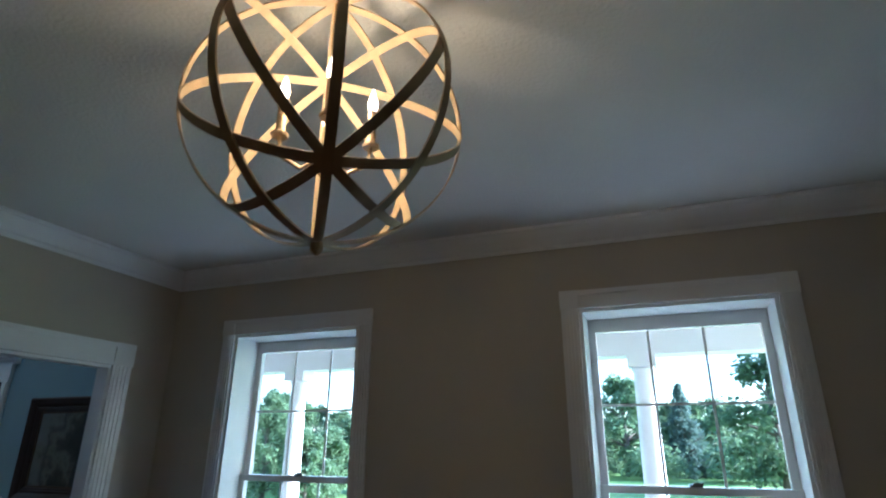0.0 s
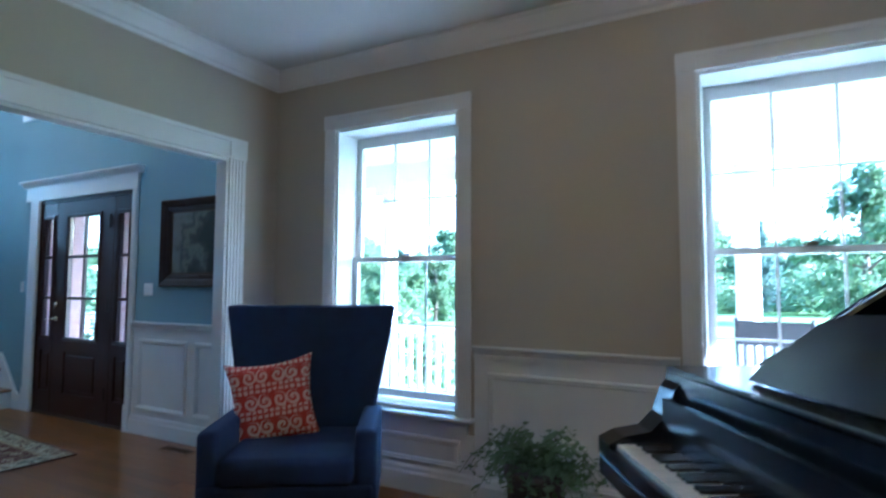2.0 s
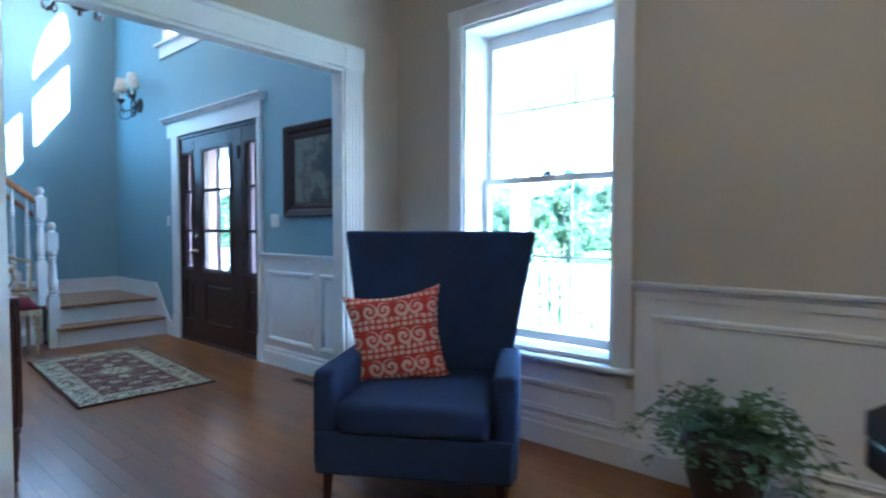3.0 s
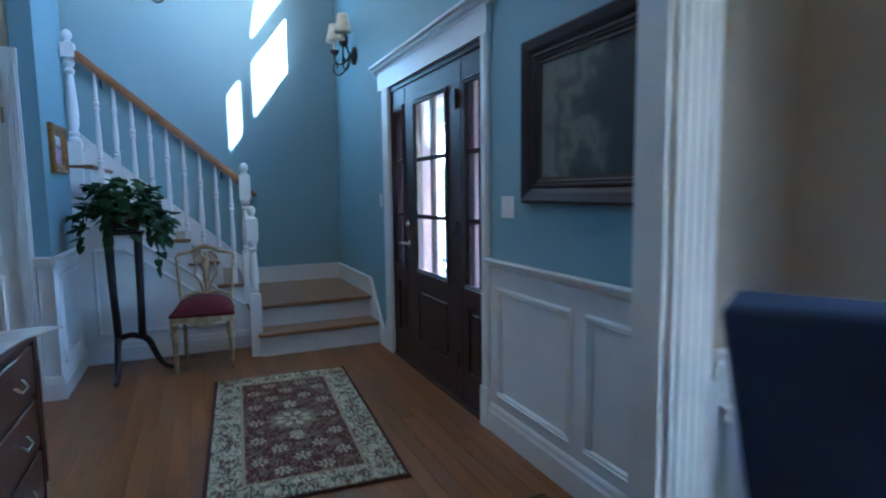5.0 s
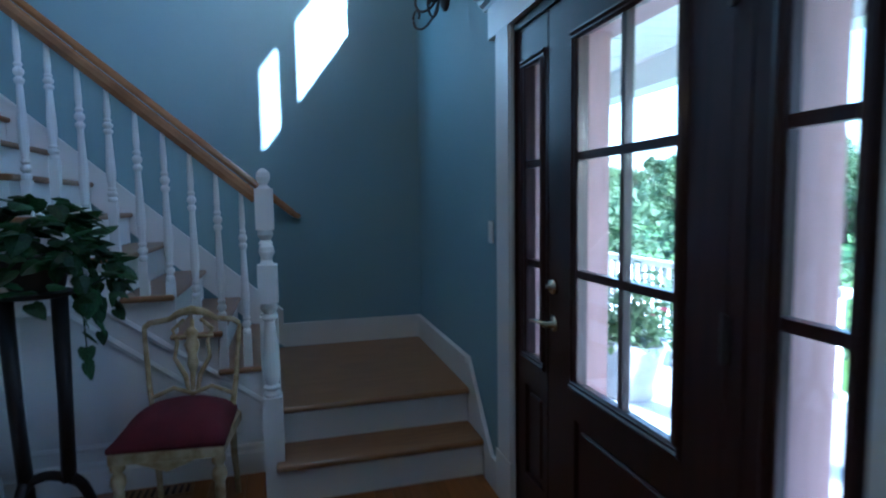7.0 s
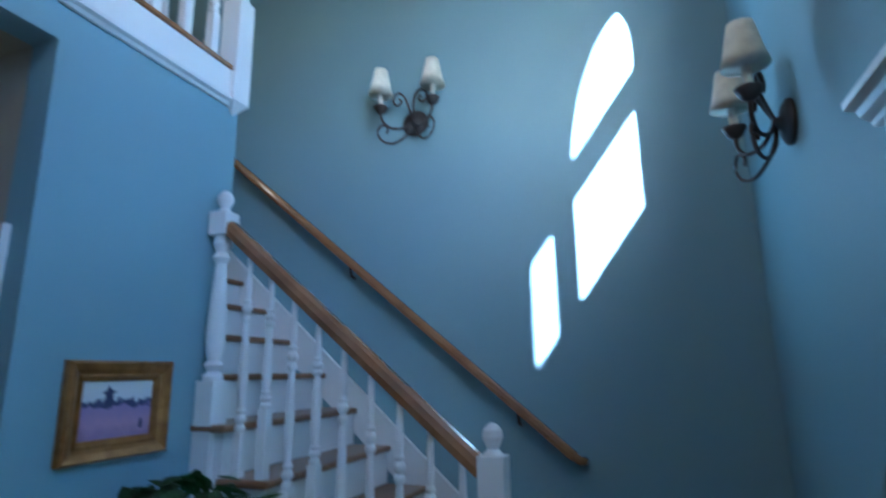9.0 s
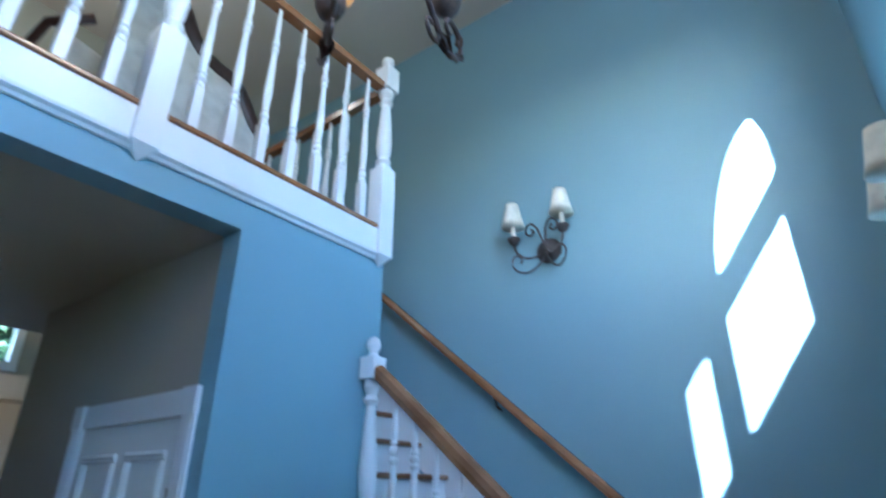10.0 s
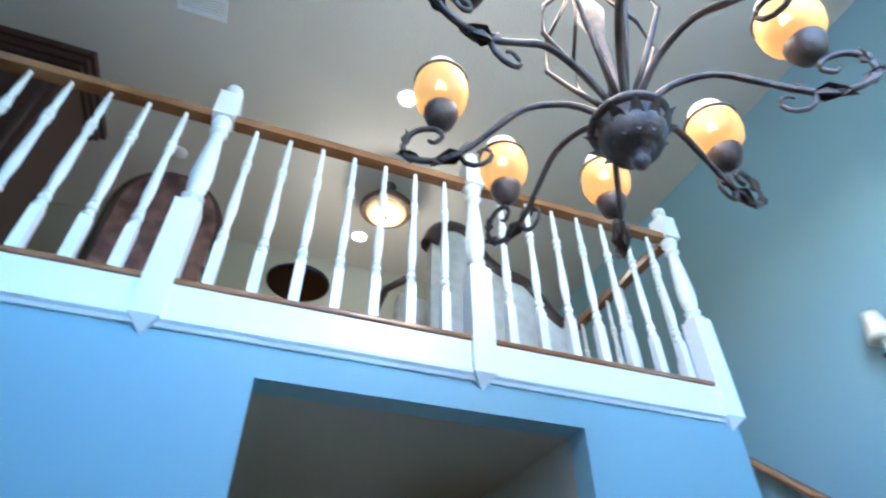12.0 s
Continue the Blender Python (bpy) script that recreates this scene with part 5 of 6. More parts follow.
# Spherical strap pendant
orb = thing("orb_chandelier", "champagne metal orb chandelier with four lit candle bulbs", "chandelier", 2.488, -1.989, 2.315)
R_ORB = 0.312
ORB_POLE = Vector((0.399, -0.544, -0.738)).normalized()


def ring(rot, r=R_ORB, w=0.0105, t=0.002, seg=72):
    """A flat strap bent into a circle."""
    bm = bmesh.new()
    rows = []
    for i in range(seg):
        a = 2 * math.pi * i / seg
        rows.append([bm.verts.new(rot @ Vector((q * math.cos(a), q * math.sin(a), h))) for q, h in ((r - t, -w), (r + t, -w), (r + t, w), (r - t, w))])
    for i in range(seg):
        a, b = rows[i], rows[(i + 1) % seg]
        for k in range(4):
            bm.faces.new((a[k], a[(k + 1) % 4], b[(k + 1) % 4], b[k]))
    return bm


MERIDIAN = math.degrees(math.atan2(ORB_POLE.y, ORB_POLE.x))
for k in range(4):
    part("strap_ring", ring(Matrix.Rotation(radians(45 * k + MERIDIAN), 4, "Z") @ Matrix.Rotation(radians(90), 4, "X")), M_ORB, orb)
# three more rings meet at a second, slanting pole that lies on the first meridian
pole_x = Vector((-ORB_POLE.y, ORB_POLE.x, 0)).normalized()
pole_y = ORB_POLE.cross(pole_x)
side = Matrix((pole_y, pole_x, -ORB_POLE)).transposed().to_4x4()
for k in (1, 2, 3):
    part("strap_ring", ring(side @ Matrix.Rotation(radians(45 * k), 4, "Z") @ Matrix.Rotation(radians(90), 4, "X"), R_ORB * 0.985), M_ORB, orb)
part("rod", tubed([(0, 0, 0.423), (0, 0, -0.12)], 0.008, 8), M_ORB, orb)
part("canopy", lathed([(0.06, 0.4245), (0.06, 0.41), (0.03, 0.395), (0.01, 0.385)], 18), M_ORB, orb, "", True)
part("finial", lathed([(0.004, -0.340), (0.013, -0.330), (0.013, -0.310), (0.006, -0.300)], 10), M_ORB, orb)
part("hub", lathed([(0.008, -0.16), (0.022, -0.14), (0.022, -0.11), (0.01, -0.09)], 12), M_ORB, orb)
for k in range(4):
    a = radians(90 * k + 35)
    c, s = math.cos(a), math.sin(a)
    part("arm", tubed([(0.01 * c, 0.01 * s, -0.12), (0.05 * c, 0.05 * s, -0.145), (0.095 * c, 0.095 * s, -0.12), (0.10 * c, 0.10 * s, -0.07)], 0.005, 6), M_ORB, orb)
    part("candle_sleeve", lathed([(0.018, -0.075), (0.020, -0.068), (0.010, -0.06), (0.010, 0.02)], 10, Matrix.Translation((0.10 * c, 0.10 * s, 0))), M_ORB, orb)
    part("bulb", lathed([(0.006, 0.02), (0.011, 0.032), (0.012, 0.044), (0.007, 0.064), (0.002, 0.082)], 10, Matrix.Translation((0.10 * c, 0.10 * s, 0))), M_BULB, orb, "lit flame-shaped bulb", True)
lp = new("orb_light", bpy.data.lights.new("orb_light", "POINT"))
lp.data.energy, lp.data.color, lp.data.shadow_soft_size = 1.25, (1.0, 0.66, 0.32), 0.05
lp.location = (2.488, -1.989, 2.37)

# ---- foyer things ----
def framed(name, label, cat_, m, w, h, fw, fm, pic, depth=0.03, inner=None):
    """A framed picture on a wall: frame bars, inner slip, canvas. m: wall axes at the picture's centre."""
    t = new(name)
    t.matrix_basis = m
    tagged(t, label, cat_)

    def mitred(q0, half, m4):
        """One frame bar with mitred ends."""
        bm = bmesh.new()
        ra = [bm.verts.new(m4 @ Vector((-half + q, p, q0 * q))) for p, q in PF]
        rb = [bm.verts.new(m4 @ Vector((half - q, p, q0 * q))) for p, q in PF]
        n = len(PF)
        for i in range(n):
            bm.faces.new((ra[i], ra[(i + 1) % n], rb[(i + 1) % n], rb[i]))
        bm.faces.new(ra[::-1])
        bm.faces.new(rb)
        return bm
    PF = [(0, 0), (depth * 0.7, 0), (depth, fw * 0.12), (depth * 0.75, fw * 0.45), (depth * 0.42, fw * 0.66), (depth * 0.55, fw * 0.70), (depth * 0.55, fw * 0.80), (depth * 0.36, fw * 0.84), (depth * 0.36, fw * 0.93), (depth * 0.22, fw), (0, fw)]
    for s in (0, 1):
        bm = mitred(1 if s == 0 else -1, w / 2, Matrix.Translation((0, 0, -h / 2 if s == 0 else h / 2)))
        part("frame_bar", bm, fm, t)
    for s in (1, -1):
        mm = Matrix.Translation((-s * w / 2, 0, 0)) @ Matrix(((0, 0, s, 0), (0, 1, 0, 0), (1, 0, 0, 0), (0, 0, 0, 1)))
        bm = mitred(1, h / 2, mm)
        part("frame_bar", bm, fm, t)
    if inner:
        part("slip", boxes((-w / 2 + fw, 0.003, -h / 2 + fw, w / 2 - fw, 0.009, -h / 2 + fw + 0.012), (-w / 2 + fw, 0.003, h / 2 - fw - 0.012, w / 2 - fw, 0.009, h / 2 - fw), (-w / 2 + fw, 0.003, -h / 2 + fw + 0.012, -w / 2 + fw + 0.012, 0.009, h / 2 - fw - 0.012), (w / 2 - fw - 0.012, 0.003, -h / 2 + fw + 0.012, w / 2 - fw, 0.009, h / 2 - fw - 0.012)), inner, t)
    part("canvas", boxes((-w / 2 + fw * 0.9, 0.001, -h / 2 + fw * 0.9, w / 2 - fw * 0.9, 0.003, h / 2 - fw * 0.9)), pic, t)
    return t


framed("painting", "dark landscape oil painting in a deep mahogany frame", "painting", FRONT @ Matrix.Translation((0.825, 0.002, 1.563)), 0.83, 0.706, 0.10, M_MAHOG, M_OIL, 0.045, M_BROWNSLIP)
fp = framed("framed_picture", "small lavender field picture in a gilded frame", "picture", BACK @ Matrix.Translation((-3.50, 0.002, 1.575)), 0.40, 0.315, 0.066, M_GILT, M_FIELD, 0.032)
ink = mat("blue_black_oil_paint", (0.05, 0.06, 0.14), 0.5, scale=40)
part("painted_mill", slab([(-0.020, 0.0), (0.020, 0.0), (0.014, 0.036), (0.028, 0.042), (0.010, 0.052), (0.004, 0.066), (-0.006, 0.050), (-0.026, 0.048), (-0.013, 0.036)], 0, 0.0006), ink, fp).matrix_basis = pose(0.035, 0.0042, 0.012, 90)
part("painted_figure", slab([(-0.008, 0.0), (0.008, 0.0), (0.006, 0.026), (0, 0.034), (-0.006, 0.026)], 0, 0.0006), ink, fp).matrix_basis = pose(-0.095, 0.0042, -0.066, 90)


def switch(m, n):
    t = new("light_switch")
    t.matrix_basis = m
    tagged(t, "white rocker light switch plate on the blue wall", "switch")
    part("plate", soft_box(-0.028 * n, 0, -0.052, 0.028 * n, 0.007, 0.052, 0.003, 2), M_PLASTIC, t)
    for k in range(n):
        x = (k - (n - 1) / 2) * 0.046
        part("rocker", soft_box(x - 0.016, 0.006, -0.032, x + 0.016, 0.011, 0.032, 0.002, 1), M_PLASTIC, t)


switch(FRONT @ Matrix.Translation((1.416, 0.001, 1.186)), 2)
switch(FRONT @ Matrix.Translation((3.425, 0.001, 1.20)), 1)

# Rug
rug = thing("rug", "maroon floral rug with a cream border on the oak floor", "rug", -2.155, -0.955, 0.002, -3.6)
part("binding", soft_box(-0.835, -0.435, 0, 0.835, 0.435, 0.009, 0.004, 1), mat("dark_red_binding", (0.06, 0.014, 0.012), 0.9, scale=20, bump=0.5), rug)
part("border", boxes((-0.815, -0.415, 0.009, -0.675, 0.415, 0.0115), (0.675, -0.415, 0.009, 0.815, 0.415, 0.0115), (-0.675, -0.415, 0.009, 0.675, -0.275, 0.0115), (-0.675, 0.275, 0.009, 0.675, 0.415, 0.0115)), M_RUGB, rug, "cream and green border")
part("guard_stripe", boxes((-0.675, -0.275, 0.009, -0.660, 0.275, 0.0118), (0.660, -0.275, 0.009, 0.675, 0.275, 0.0118), (-0.660, -0.275, 0.009, 0.660, -0.260, 0.0118), (-0.660, 0.260, 0.009, 0.660, 0.275, 0.0118)), mat("tan_guard_stripe", (0.42, 0.33, 0.20), 0.9, scale=30), rug)
part("field", boxes((-0.66, -0.26, 0.009, 0.66, 0.26, 0.0115)), M_RUGF, rug)


def rosette(name, wool, x, y, r, n, a0, z):
    """A flat woven flower of pointed petals."""
    bm = bmesh.new()
    for k in range(n):
        a = a0 + 2 * math.pi * k / n
        bm.faces.new([bm.verts.new((x + d * math.cos(a + e), y + d * math.sin(a + e), z)) for d, e in ((r * 0.28, 0), (r * 0.72, -0.30), (r, 0), (r * 0.72, 0.30))])
    bm.faces.new([bm.verts.new((x + r * 0.2 * math.cos(k), y + r * 0.2 * math.sin(k), z)) for k in range(6)])
    part(name, bm, wool, rug)


def sprig(name, wool, x, y, a, s, z):
    """A stem with paired leaves."""
    bm = bmesh.new()
    for k, e in ((0.0, 0.9), (0.0, -0.9), (0.5, 0.7), (0.5, -0.7), (1.0, 0.0)):
        ox, oy = x + math.cos(a) * s * k, y + math.sin(a) * s * k
        bm.faces.new([bm.verts.new((ox + d * s * math.cos(a + e + f), oy + d * s * math.sin(a + e + f), z)) for d, f in ((0, 0), (0.35, -0.45), (0.75, 0), (0.35, 0.45))])
    part(name, bm, wool, rug)


W_CREAM = mat("cream_wool", (0.58, 0.50, 0.35), 0.95, scale=40, bump=0.5, bump_scale=220)
W_SAGE = mat("sage_wool", (0.24, 0.20, 0.12), 0.95, scale=40, bump=0.5, bump_scale=220)
W_MAROON = mat("maroon_wool", (0.10, 0.025, 0.022), 0.95, scale=40, bump=0.5, bump_scale=220)
W_GREEN = mat("dark_green_wool", (0.055, 0.065, 0.045), 0.95, scale=40, bump=0.5, bump_scale=220)
for i in range(-5, 6):
    for j in range(-2, 3):
        if abs(i) <= 1 and abs(j) <= 1:
            continue
        x, y = i * 0.118, j * 0.098
        if (i + j) % 2 == 0:
            rosette("woven_flower", W_CREAM, x, y, 0.046, 7, 0.3 * (i % 3), 0.0117)
        else:
            sprig("woven_sprig", W_SAGE, x, y, math.pi / 2 * ((i * 3 + j) % 4) + 0.6, 0.042, 0.0117)
rosette("medallion", W_SAGE, 0, 0, 0.16, 12, 0, 0.0117)
rosette("medallion", W_CREAM, 0, 0, 0.11, 8, 0.4, 0.0121)
for sx in (-1, 1):
    sprig("woven_sprig", W_CREAM, sx * 0.17, 0, 0 if sx > 0 else math.pi, 0.07, 0.0119)
spots = [(-0.70 + 0.14 * k, sy * 0.345, k, 0 if sy > 0 else math.pi) for k in range(11) for sy in (-1, 1)]
spots += [(sx * 0.745, -0.24 + 0.12 * k, k, math.pi / 2) for k in range(5) for sx in (-1, 1)]
for x, y, k, a in spots:
    if k % 2 == 0:
        rosette("border_flower", W_MAROON, x, y, 0.038, 6, 0.2 * k, 0.0117)
    else:
        sprig("border_sprig", W_GREEN, x, y, a, 0.045, 0.0117)

# Gilt side chair with a burgundy seat
gc = thing("side_chair", "antique gilt side chair with a domed burgundy velvet seat", "chair", -3.47, -1.37, 0, 84)
# local: -y is the front
bm = bmesh.new()
N = 10
top, bot = {}, {}
for i in range(N + 1):
    for j in range(N + 1):
        u, v = 2 * i / N - 1, 2 * j / N - 1
        w = 0.215 - 0.03 * (v + 1) / 2
        d = (max(0, 1 - u ** 2) * max(0, 1 - v ** 2)) ** 0.45
        top[i, j] = bm.verts.new((w * u, 0.20 * v, 0.43 + 0.105 * d))
        bot[i, j] = bm.verts.new((w * u, 0.20 * v, 0.41))
for i in range(N):
    for j in range(N):
        bm.faces.new((top[i, j], top[i + 1, j], top[i + 1, j + 1], top[i, j + 1]))
        bm.faces.new((bot[i, j + 1], bot[i + 1, j + 1], bot[i + 1, j], bot[i, j]))
for i in range(N):
    for a, b in (((i, 0), (i + 1, 0)), ((i + 1, N), (i, N)), ((0, i + 1), (0, i)), ((N, i), (N, i + 1))):
        bm.faces.new((bot[a], bot[b], top[b], top[a]))
part("seat", bm, M_VELVET, gc, "domed burgundy velvet seat", True)
part("seat_rail", boxes((-0.21, -0.20, 0.365, 0.21, -0.18, 0.41), (-0.19, 0.18, 0.365, 0.19, 0.20, 0.41), (-0.205, -0.18, 0.365, -0.185, 0.18, 0.41), (0.185, -0.18, 0.365, 0.205, 0.18, 0.41)), M_ANTIQUE, gc)
ap = bmesh.new()
prism(ap, [(-0.11, 0.368), (-0.05, 0.345), (0.0, 0.325), (0.05, 0.345), (0.11, 0.368)], -0.205, -0.192, Matrix(((0, -1, 0, 0), (1, 0, 0, 0), (0, 0, 1, 0), (0, 0, 0, 1))))
part("carved_apron", ap, M_ANTIQUE, gc)
for s in (-1, 1):
    part("front_leg", lathed([(0.026, 0.37), (0.028, 0.34), (0.016, 0.325), (0.026, 0.31), (0.030, 0.285), (0.018, 0.25), (0.021, 0.235), (0.015, 0.12), (0.010, 0.04), (0.015, 0.02), (0.008, 0.0)], 12, Matrix.Translation((s * 0.185, -0.175, 0))), M_ANTIQUE, gc, "", True)
    part("rear_leg", tubed([(s * 0.165, 0.175, 0.40), (s * 0.165, 0.185, 0.2), (s * 0.17, 0.22, 0.0)], [0.016, 0.015, 0.012], 8), M_ANTIQUE, gc)
    part("back_post", tubed([(s * 0.165, 0.175, 0.40), (s * 0.185, 0.20, 0.55), (s * 0.20, 0.225, 0.74), (s * 0.205, 0.235, 0.80)], [0.014, 0.012, 0.011, 0.010], 8), M_ANTIQUE, gc)
part("crest_rail", tubed([(-0.205, 0.235, 0.80), (-0.18, 0.236, 0.82), (-0.10, 0.238, 0.832), (-0.05, 0.238, 0.862), (0, 0.238, 0.872), (0.05, 0.238, 0.862), (0.10, 0.238, 0.832), (0.18, 0.236, 0.82), (0.205, 0.235, 0.80)], [0.012, 0.014, 0.013, 0.018, 0.022, 0.018, 0.013, 0.014, 0.012], 8), M_ANTIQUE, gc)
part("lower_rail", tubed([(-0.175, 0.187, 0.49), (-0.08, 0.19, 0.53), (0, 0.19, 0.50), (0.08, 0.19, 0.53), (0.175, 0.187, 0.49)], 0.011, 8), M_ANTIQUE, gc)
for s in (-1, 0, 1):
    part("pierced_splat", tubed([(s * 0.020, 0.195, 0.515), (s * 0.030, 0.20, 0.58), (s * 0.075, 0.21, 0.66), (s * 0.065, 0.222, 0.73), (s * 0.085, 0.232, 0.785), (s * 0.035, 0.236, 0.83)], [0.010, 0.012, 0.010, 0.010, 0.009, 0.009], 6), M_ANTIQUE, gc)
part("splat_urn", lathed([(0.012, 0.58), (0.026, 0.63), (0.020, 0.67), (0.034, 0.72), (0.022, 0.75), (0.03, 0.775), (0.012, 0.80)], 10, Matrix.Translation((0, 0.212, 0))), M_ANTIQUE, gc, "", True)
part("splat_band", tubed([(-0.09, 0.224, 0.752), (0, 0.226, 0.757), (0.09, 0.224, 0.752)], 0.009, 6), M_ANTIQUE, gc)

# Tall dark plant stand with a trailing ivy
ps = thing("plant_stand", "tall black three-legged iron plant stand", "plant stand", -3.47, -1.85, 0)
feet = [(0.257, -0.087), (-0.015, 0.25), (-0.19, -0.14)]
tops = [(0.024, -0.082), (0.016, 0.066), (0.024, -0.082)]
for (fx, fy), (tx, ty) in zip(feet, tops):
    path = [(tx + (fx - tx) * f, ty + (fy - ty) * f, z) for f, z in ((0.0, 0.275), (0.22, 0.235), (0.42, 0.14), (0.64, 0.055), (0.88, 0.022), (1.0, 0.018))]
    part("leg", tubed(eased(path, 3), [0.024, 0.024, 0.023, 0.022, 0.021, 0.020, 0.020, 0.019, 0.019, 0.018, 0.018, 0.018, 0.018, 0.017, 0.016, 0.014], 8), M_STAND, ps, "", True)
part("crossbar", tubed(eased([(0.024, -0.082, 0.270), (0.022, -0.045, 0.285), (0.020, -0.008, 0.292), (0.018, 0.030, 0.285), (0.016, 0.066, 0.270)]), 0.020, 8), M_STAND, ps)
for x, y in ((0.03, -0.10), (0.02, 0.08)):
    part("upright", tubed([(x * 0.8, y * 0.80, 0.26), (x, y * 0.92, 0.6), (x * 1.1, y, 1.02)], [0.027, 0.026, 0.030], 8), M_STAND, ps, "", True)
part("top_ring", lathed([(0.10, 1.00), (0.125, 1.005), (0.125, 1.02), (0.10, 1.02)], 20), M_STAND, ps)
iv = thing("ivy_plant", "bushy dark green trailing ivy in a small pot", "plant", -3.47, -1.85, 1.022)
part("pot", lathed([(0.08, 0), (0.095, 0.02), (0.115, 0.13), (0.12, 0.15), (0.10, 0.15)], 18), M_POT, iv, "", True)
lbm = bmesh.new()
out = [(0, 0), (0.30, -0.10), (0.46, 0.10), (0.40, 0.45), (0.22, 0.78), (0, 1.05)]
mid_v = [lbm.verts.new((0, y, z)) for y, z in ((0, 0), (0.35, 0.05), (0.75, 0.03), (1.05, -0.05))]
for s in (-1, 1):
    v = [lbm.verts.new((s * x, y, -0.07 + 0.02 * y)) for x, y in out[1:5]]
    fs = [(mid_v[0], v[0], v[1], mid_v[1]), (mid_v[1], v[1], v[2], mid_v[2]), (mid_v[2], v[2], v[3], mid_v[3])]
    for f in fs:
        lbm.faces.new(f if s > 0 else f[::-1])
leaf_me = bpy.data.meshes.new("leaf")
lbm.to_mesh(leaf_me)
lbm.free()
leaf_me.materials.append(M_LEAF)
rnd = random.Random(77)


def vine_leaf(x, y, z, s, a, t):
    o = new("leaf", leaf_me)
    o.parent = iv
    o.matrix_basis = Matrix.Translation((x, y, z)) @ Euler((radians(t), radians(rnd.uniform(-25, 25)), a)).to_matrix().to_4x4() @ Matrix.Diagonal((s, s, s, 1))


for k in range(280):
    a = rnd.uniform(0, 2 * math.pi)
    r = 0.30 * rnd.random() ** 0.55
    z = 0.02 + 0.29 * (1 - (r / 0.31) ** 3) * rnd.uniform(0.25, 1.0) - 0.16 * (r / 0.3) ** 3 * rnd.random()
    vine_leaf(r * math.cos(a) * 0.85, r * math.sin(a), z + 0.07, rnd.uniform(0.055, 0.095), a - math.pi / 2 + rnd.uniform(-0.9, 0.9), rnd.uniform(-70, 25))
bm = bmesh.new()
for k, (a, L) in enumerate(((0.9, 0.42), (1.15, 0.30), (-1.2, 0.22), (2.6, 0.2), (-0.3, 0.22), (1.6, 0.22))):
    pts = [Vector((math.cos(a) * q, math.sin(a) * q, 0.16 + h)) for q, h in ((0.05, 0.0), (0.17, 0.04), (0.24, -0.06), (0.26, -0.06 - L * 0.5), (0.27, -0.06 - L))]
    tube(bm, pts, 0.003, 4)
    for q in range(9):
        f = 1.5 + 2.45 * q / 9
        i = int(f)
        c = pts[i].lerp(pts[i + 1], f - i)
        vine_leaf(c.x, c.y, c.z, rnd.uniform(0.05, 0.08), a - math.pi / 2 + rnd.uniform(-1.2, 1.2), rnd.uniform(-95, -50))
part("stems", bm, M_LEAF, iv)

# Floor register by the stair wall
def floor_vent(label, x, y, turn):
    vr = thing("floor_vent", label, "vent", x, y, 0.0, turn)
    part("plate", soft_box(-0.05, -0.16, 0.0, 0.05, 0.16, 0.006, 0.002, 1), M_TREAD, vr)
    for i in range(10):
        part("slat", boxes((-0.035, -0.14 + 0.03 * i, 0.006, 0.035, -0.14 + 0.03 * i + 0.012, 0.010)), M_DARK, vr)


floor_vent("brown slotted floor register beside the stair wall", -3.77, -1.55, 0)
floor_vent("brown slotted floor register beside the white wainscot", -0.774, -0.162, 90)

# Mahogany console against the inner wall, with a white runner
co = thing("console_table", "dark mahogany console chest on turned tapered legs", "console", -0.87, -2.05, 0)
part("top", soft_box(-0.46, -0.13, 0.795, 0.46, 0.148, 0.82, 0.006, 2), M_CHERRY, co)
part("body", soft_box(-0.44, -0.125, 0.24, 0.44, 0.132, 0.795, 0.006, 1), M_CHERRY, co)
for z0, z1 in ((0.26, 0.42), (0.44, 0.60), (0.62, 0.78)):
    d = part("drawer", soft_box(-0.39, 0.132, z0, 0.39, 0.143, z1, 0.004, 1), M_CHERRY, co)
    for x in (-0.20, 0.20):
        part("pull", tubed([(x - 0.04, 0.145, (z0 + z1) / 2 + 0.008), (x - 0.03, 0.162, (z0 + z1) / 2 - 0.012), (x + 0.03, 0.162, (z0 + z1) / 2 - 0.012), (x + 0.04, 0.145, (z0 + z1) / 2 + 0.008)], 0.004, 6), M_BRASS, d, "small brass drawer pull")
for x in (-0.42, 0.42):
    part("corner_pilaster", boxes((x - 0.022, 0.132, 0.24, x + 0.022, 0.146, 0.795), (x - 0.012, 0.146, 0.30, x + 0.012, 0.151, 0.72)), M_CHERRY, co)
    for y in (-0.105, 0.115):
        part("leg", lathed([(0.028, 0.24), (0.031, 0.22), (0.022, 0.20), (0.026, 0.18), (0.014, 0.02), (0.017, 0.0)], 10, Matrix.Translation((x, y, 0))), M_CHERRY, co, "", True)
rn = thing("table_runner", "white cloth runner with a pointed corner on the console", "runner", -0.87, -2.05, 0.8205)
part("cloth", slab([(-0.42, -0.11), (-0.47, 0.16), (-0.44, 0.225), (-0.30, 0.15), (0.10, 0.10), (0.40, 0.09), (0.40, -0.11)], 0, 0.004), M_CREAM, rn)

# Scrolled wall sconces
def scroll(c, r0, r1, a0, a1, n=18):
    """Points of a spiral in the local x, z plane."""
    return [(c[0] + (r0 + (r1 - r0) * i / n) * math.cos(a0 + (a1 - a0) * i / n), 0, c[1] + (r0 + (r1 - r0) * i / n) * math.sin(a0 + (a1 - a0) * i / n)) for i in range(n + 1)]


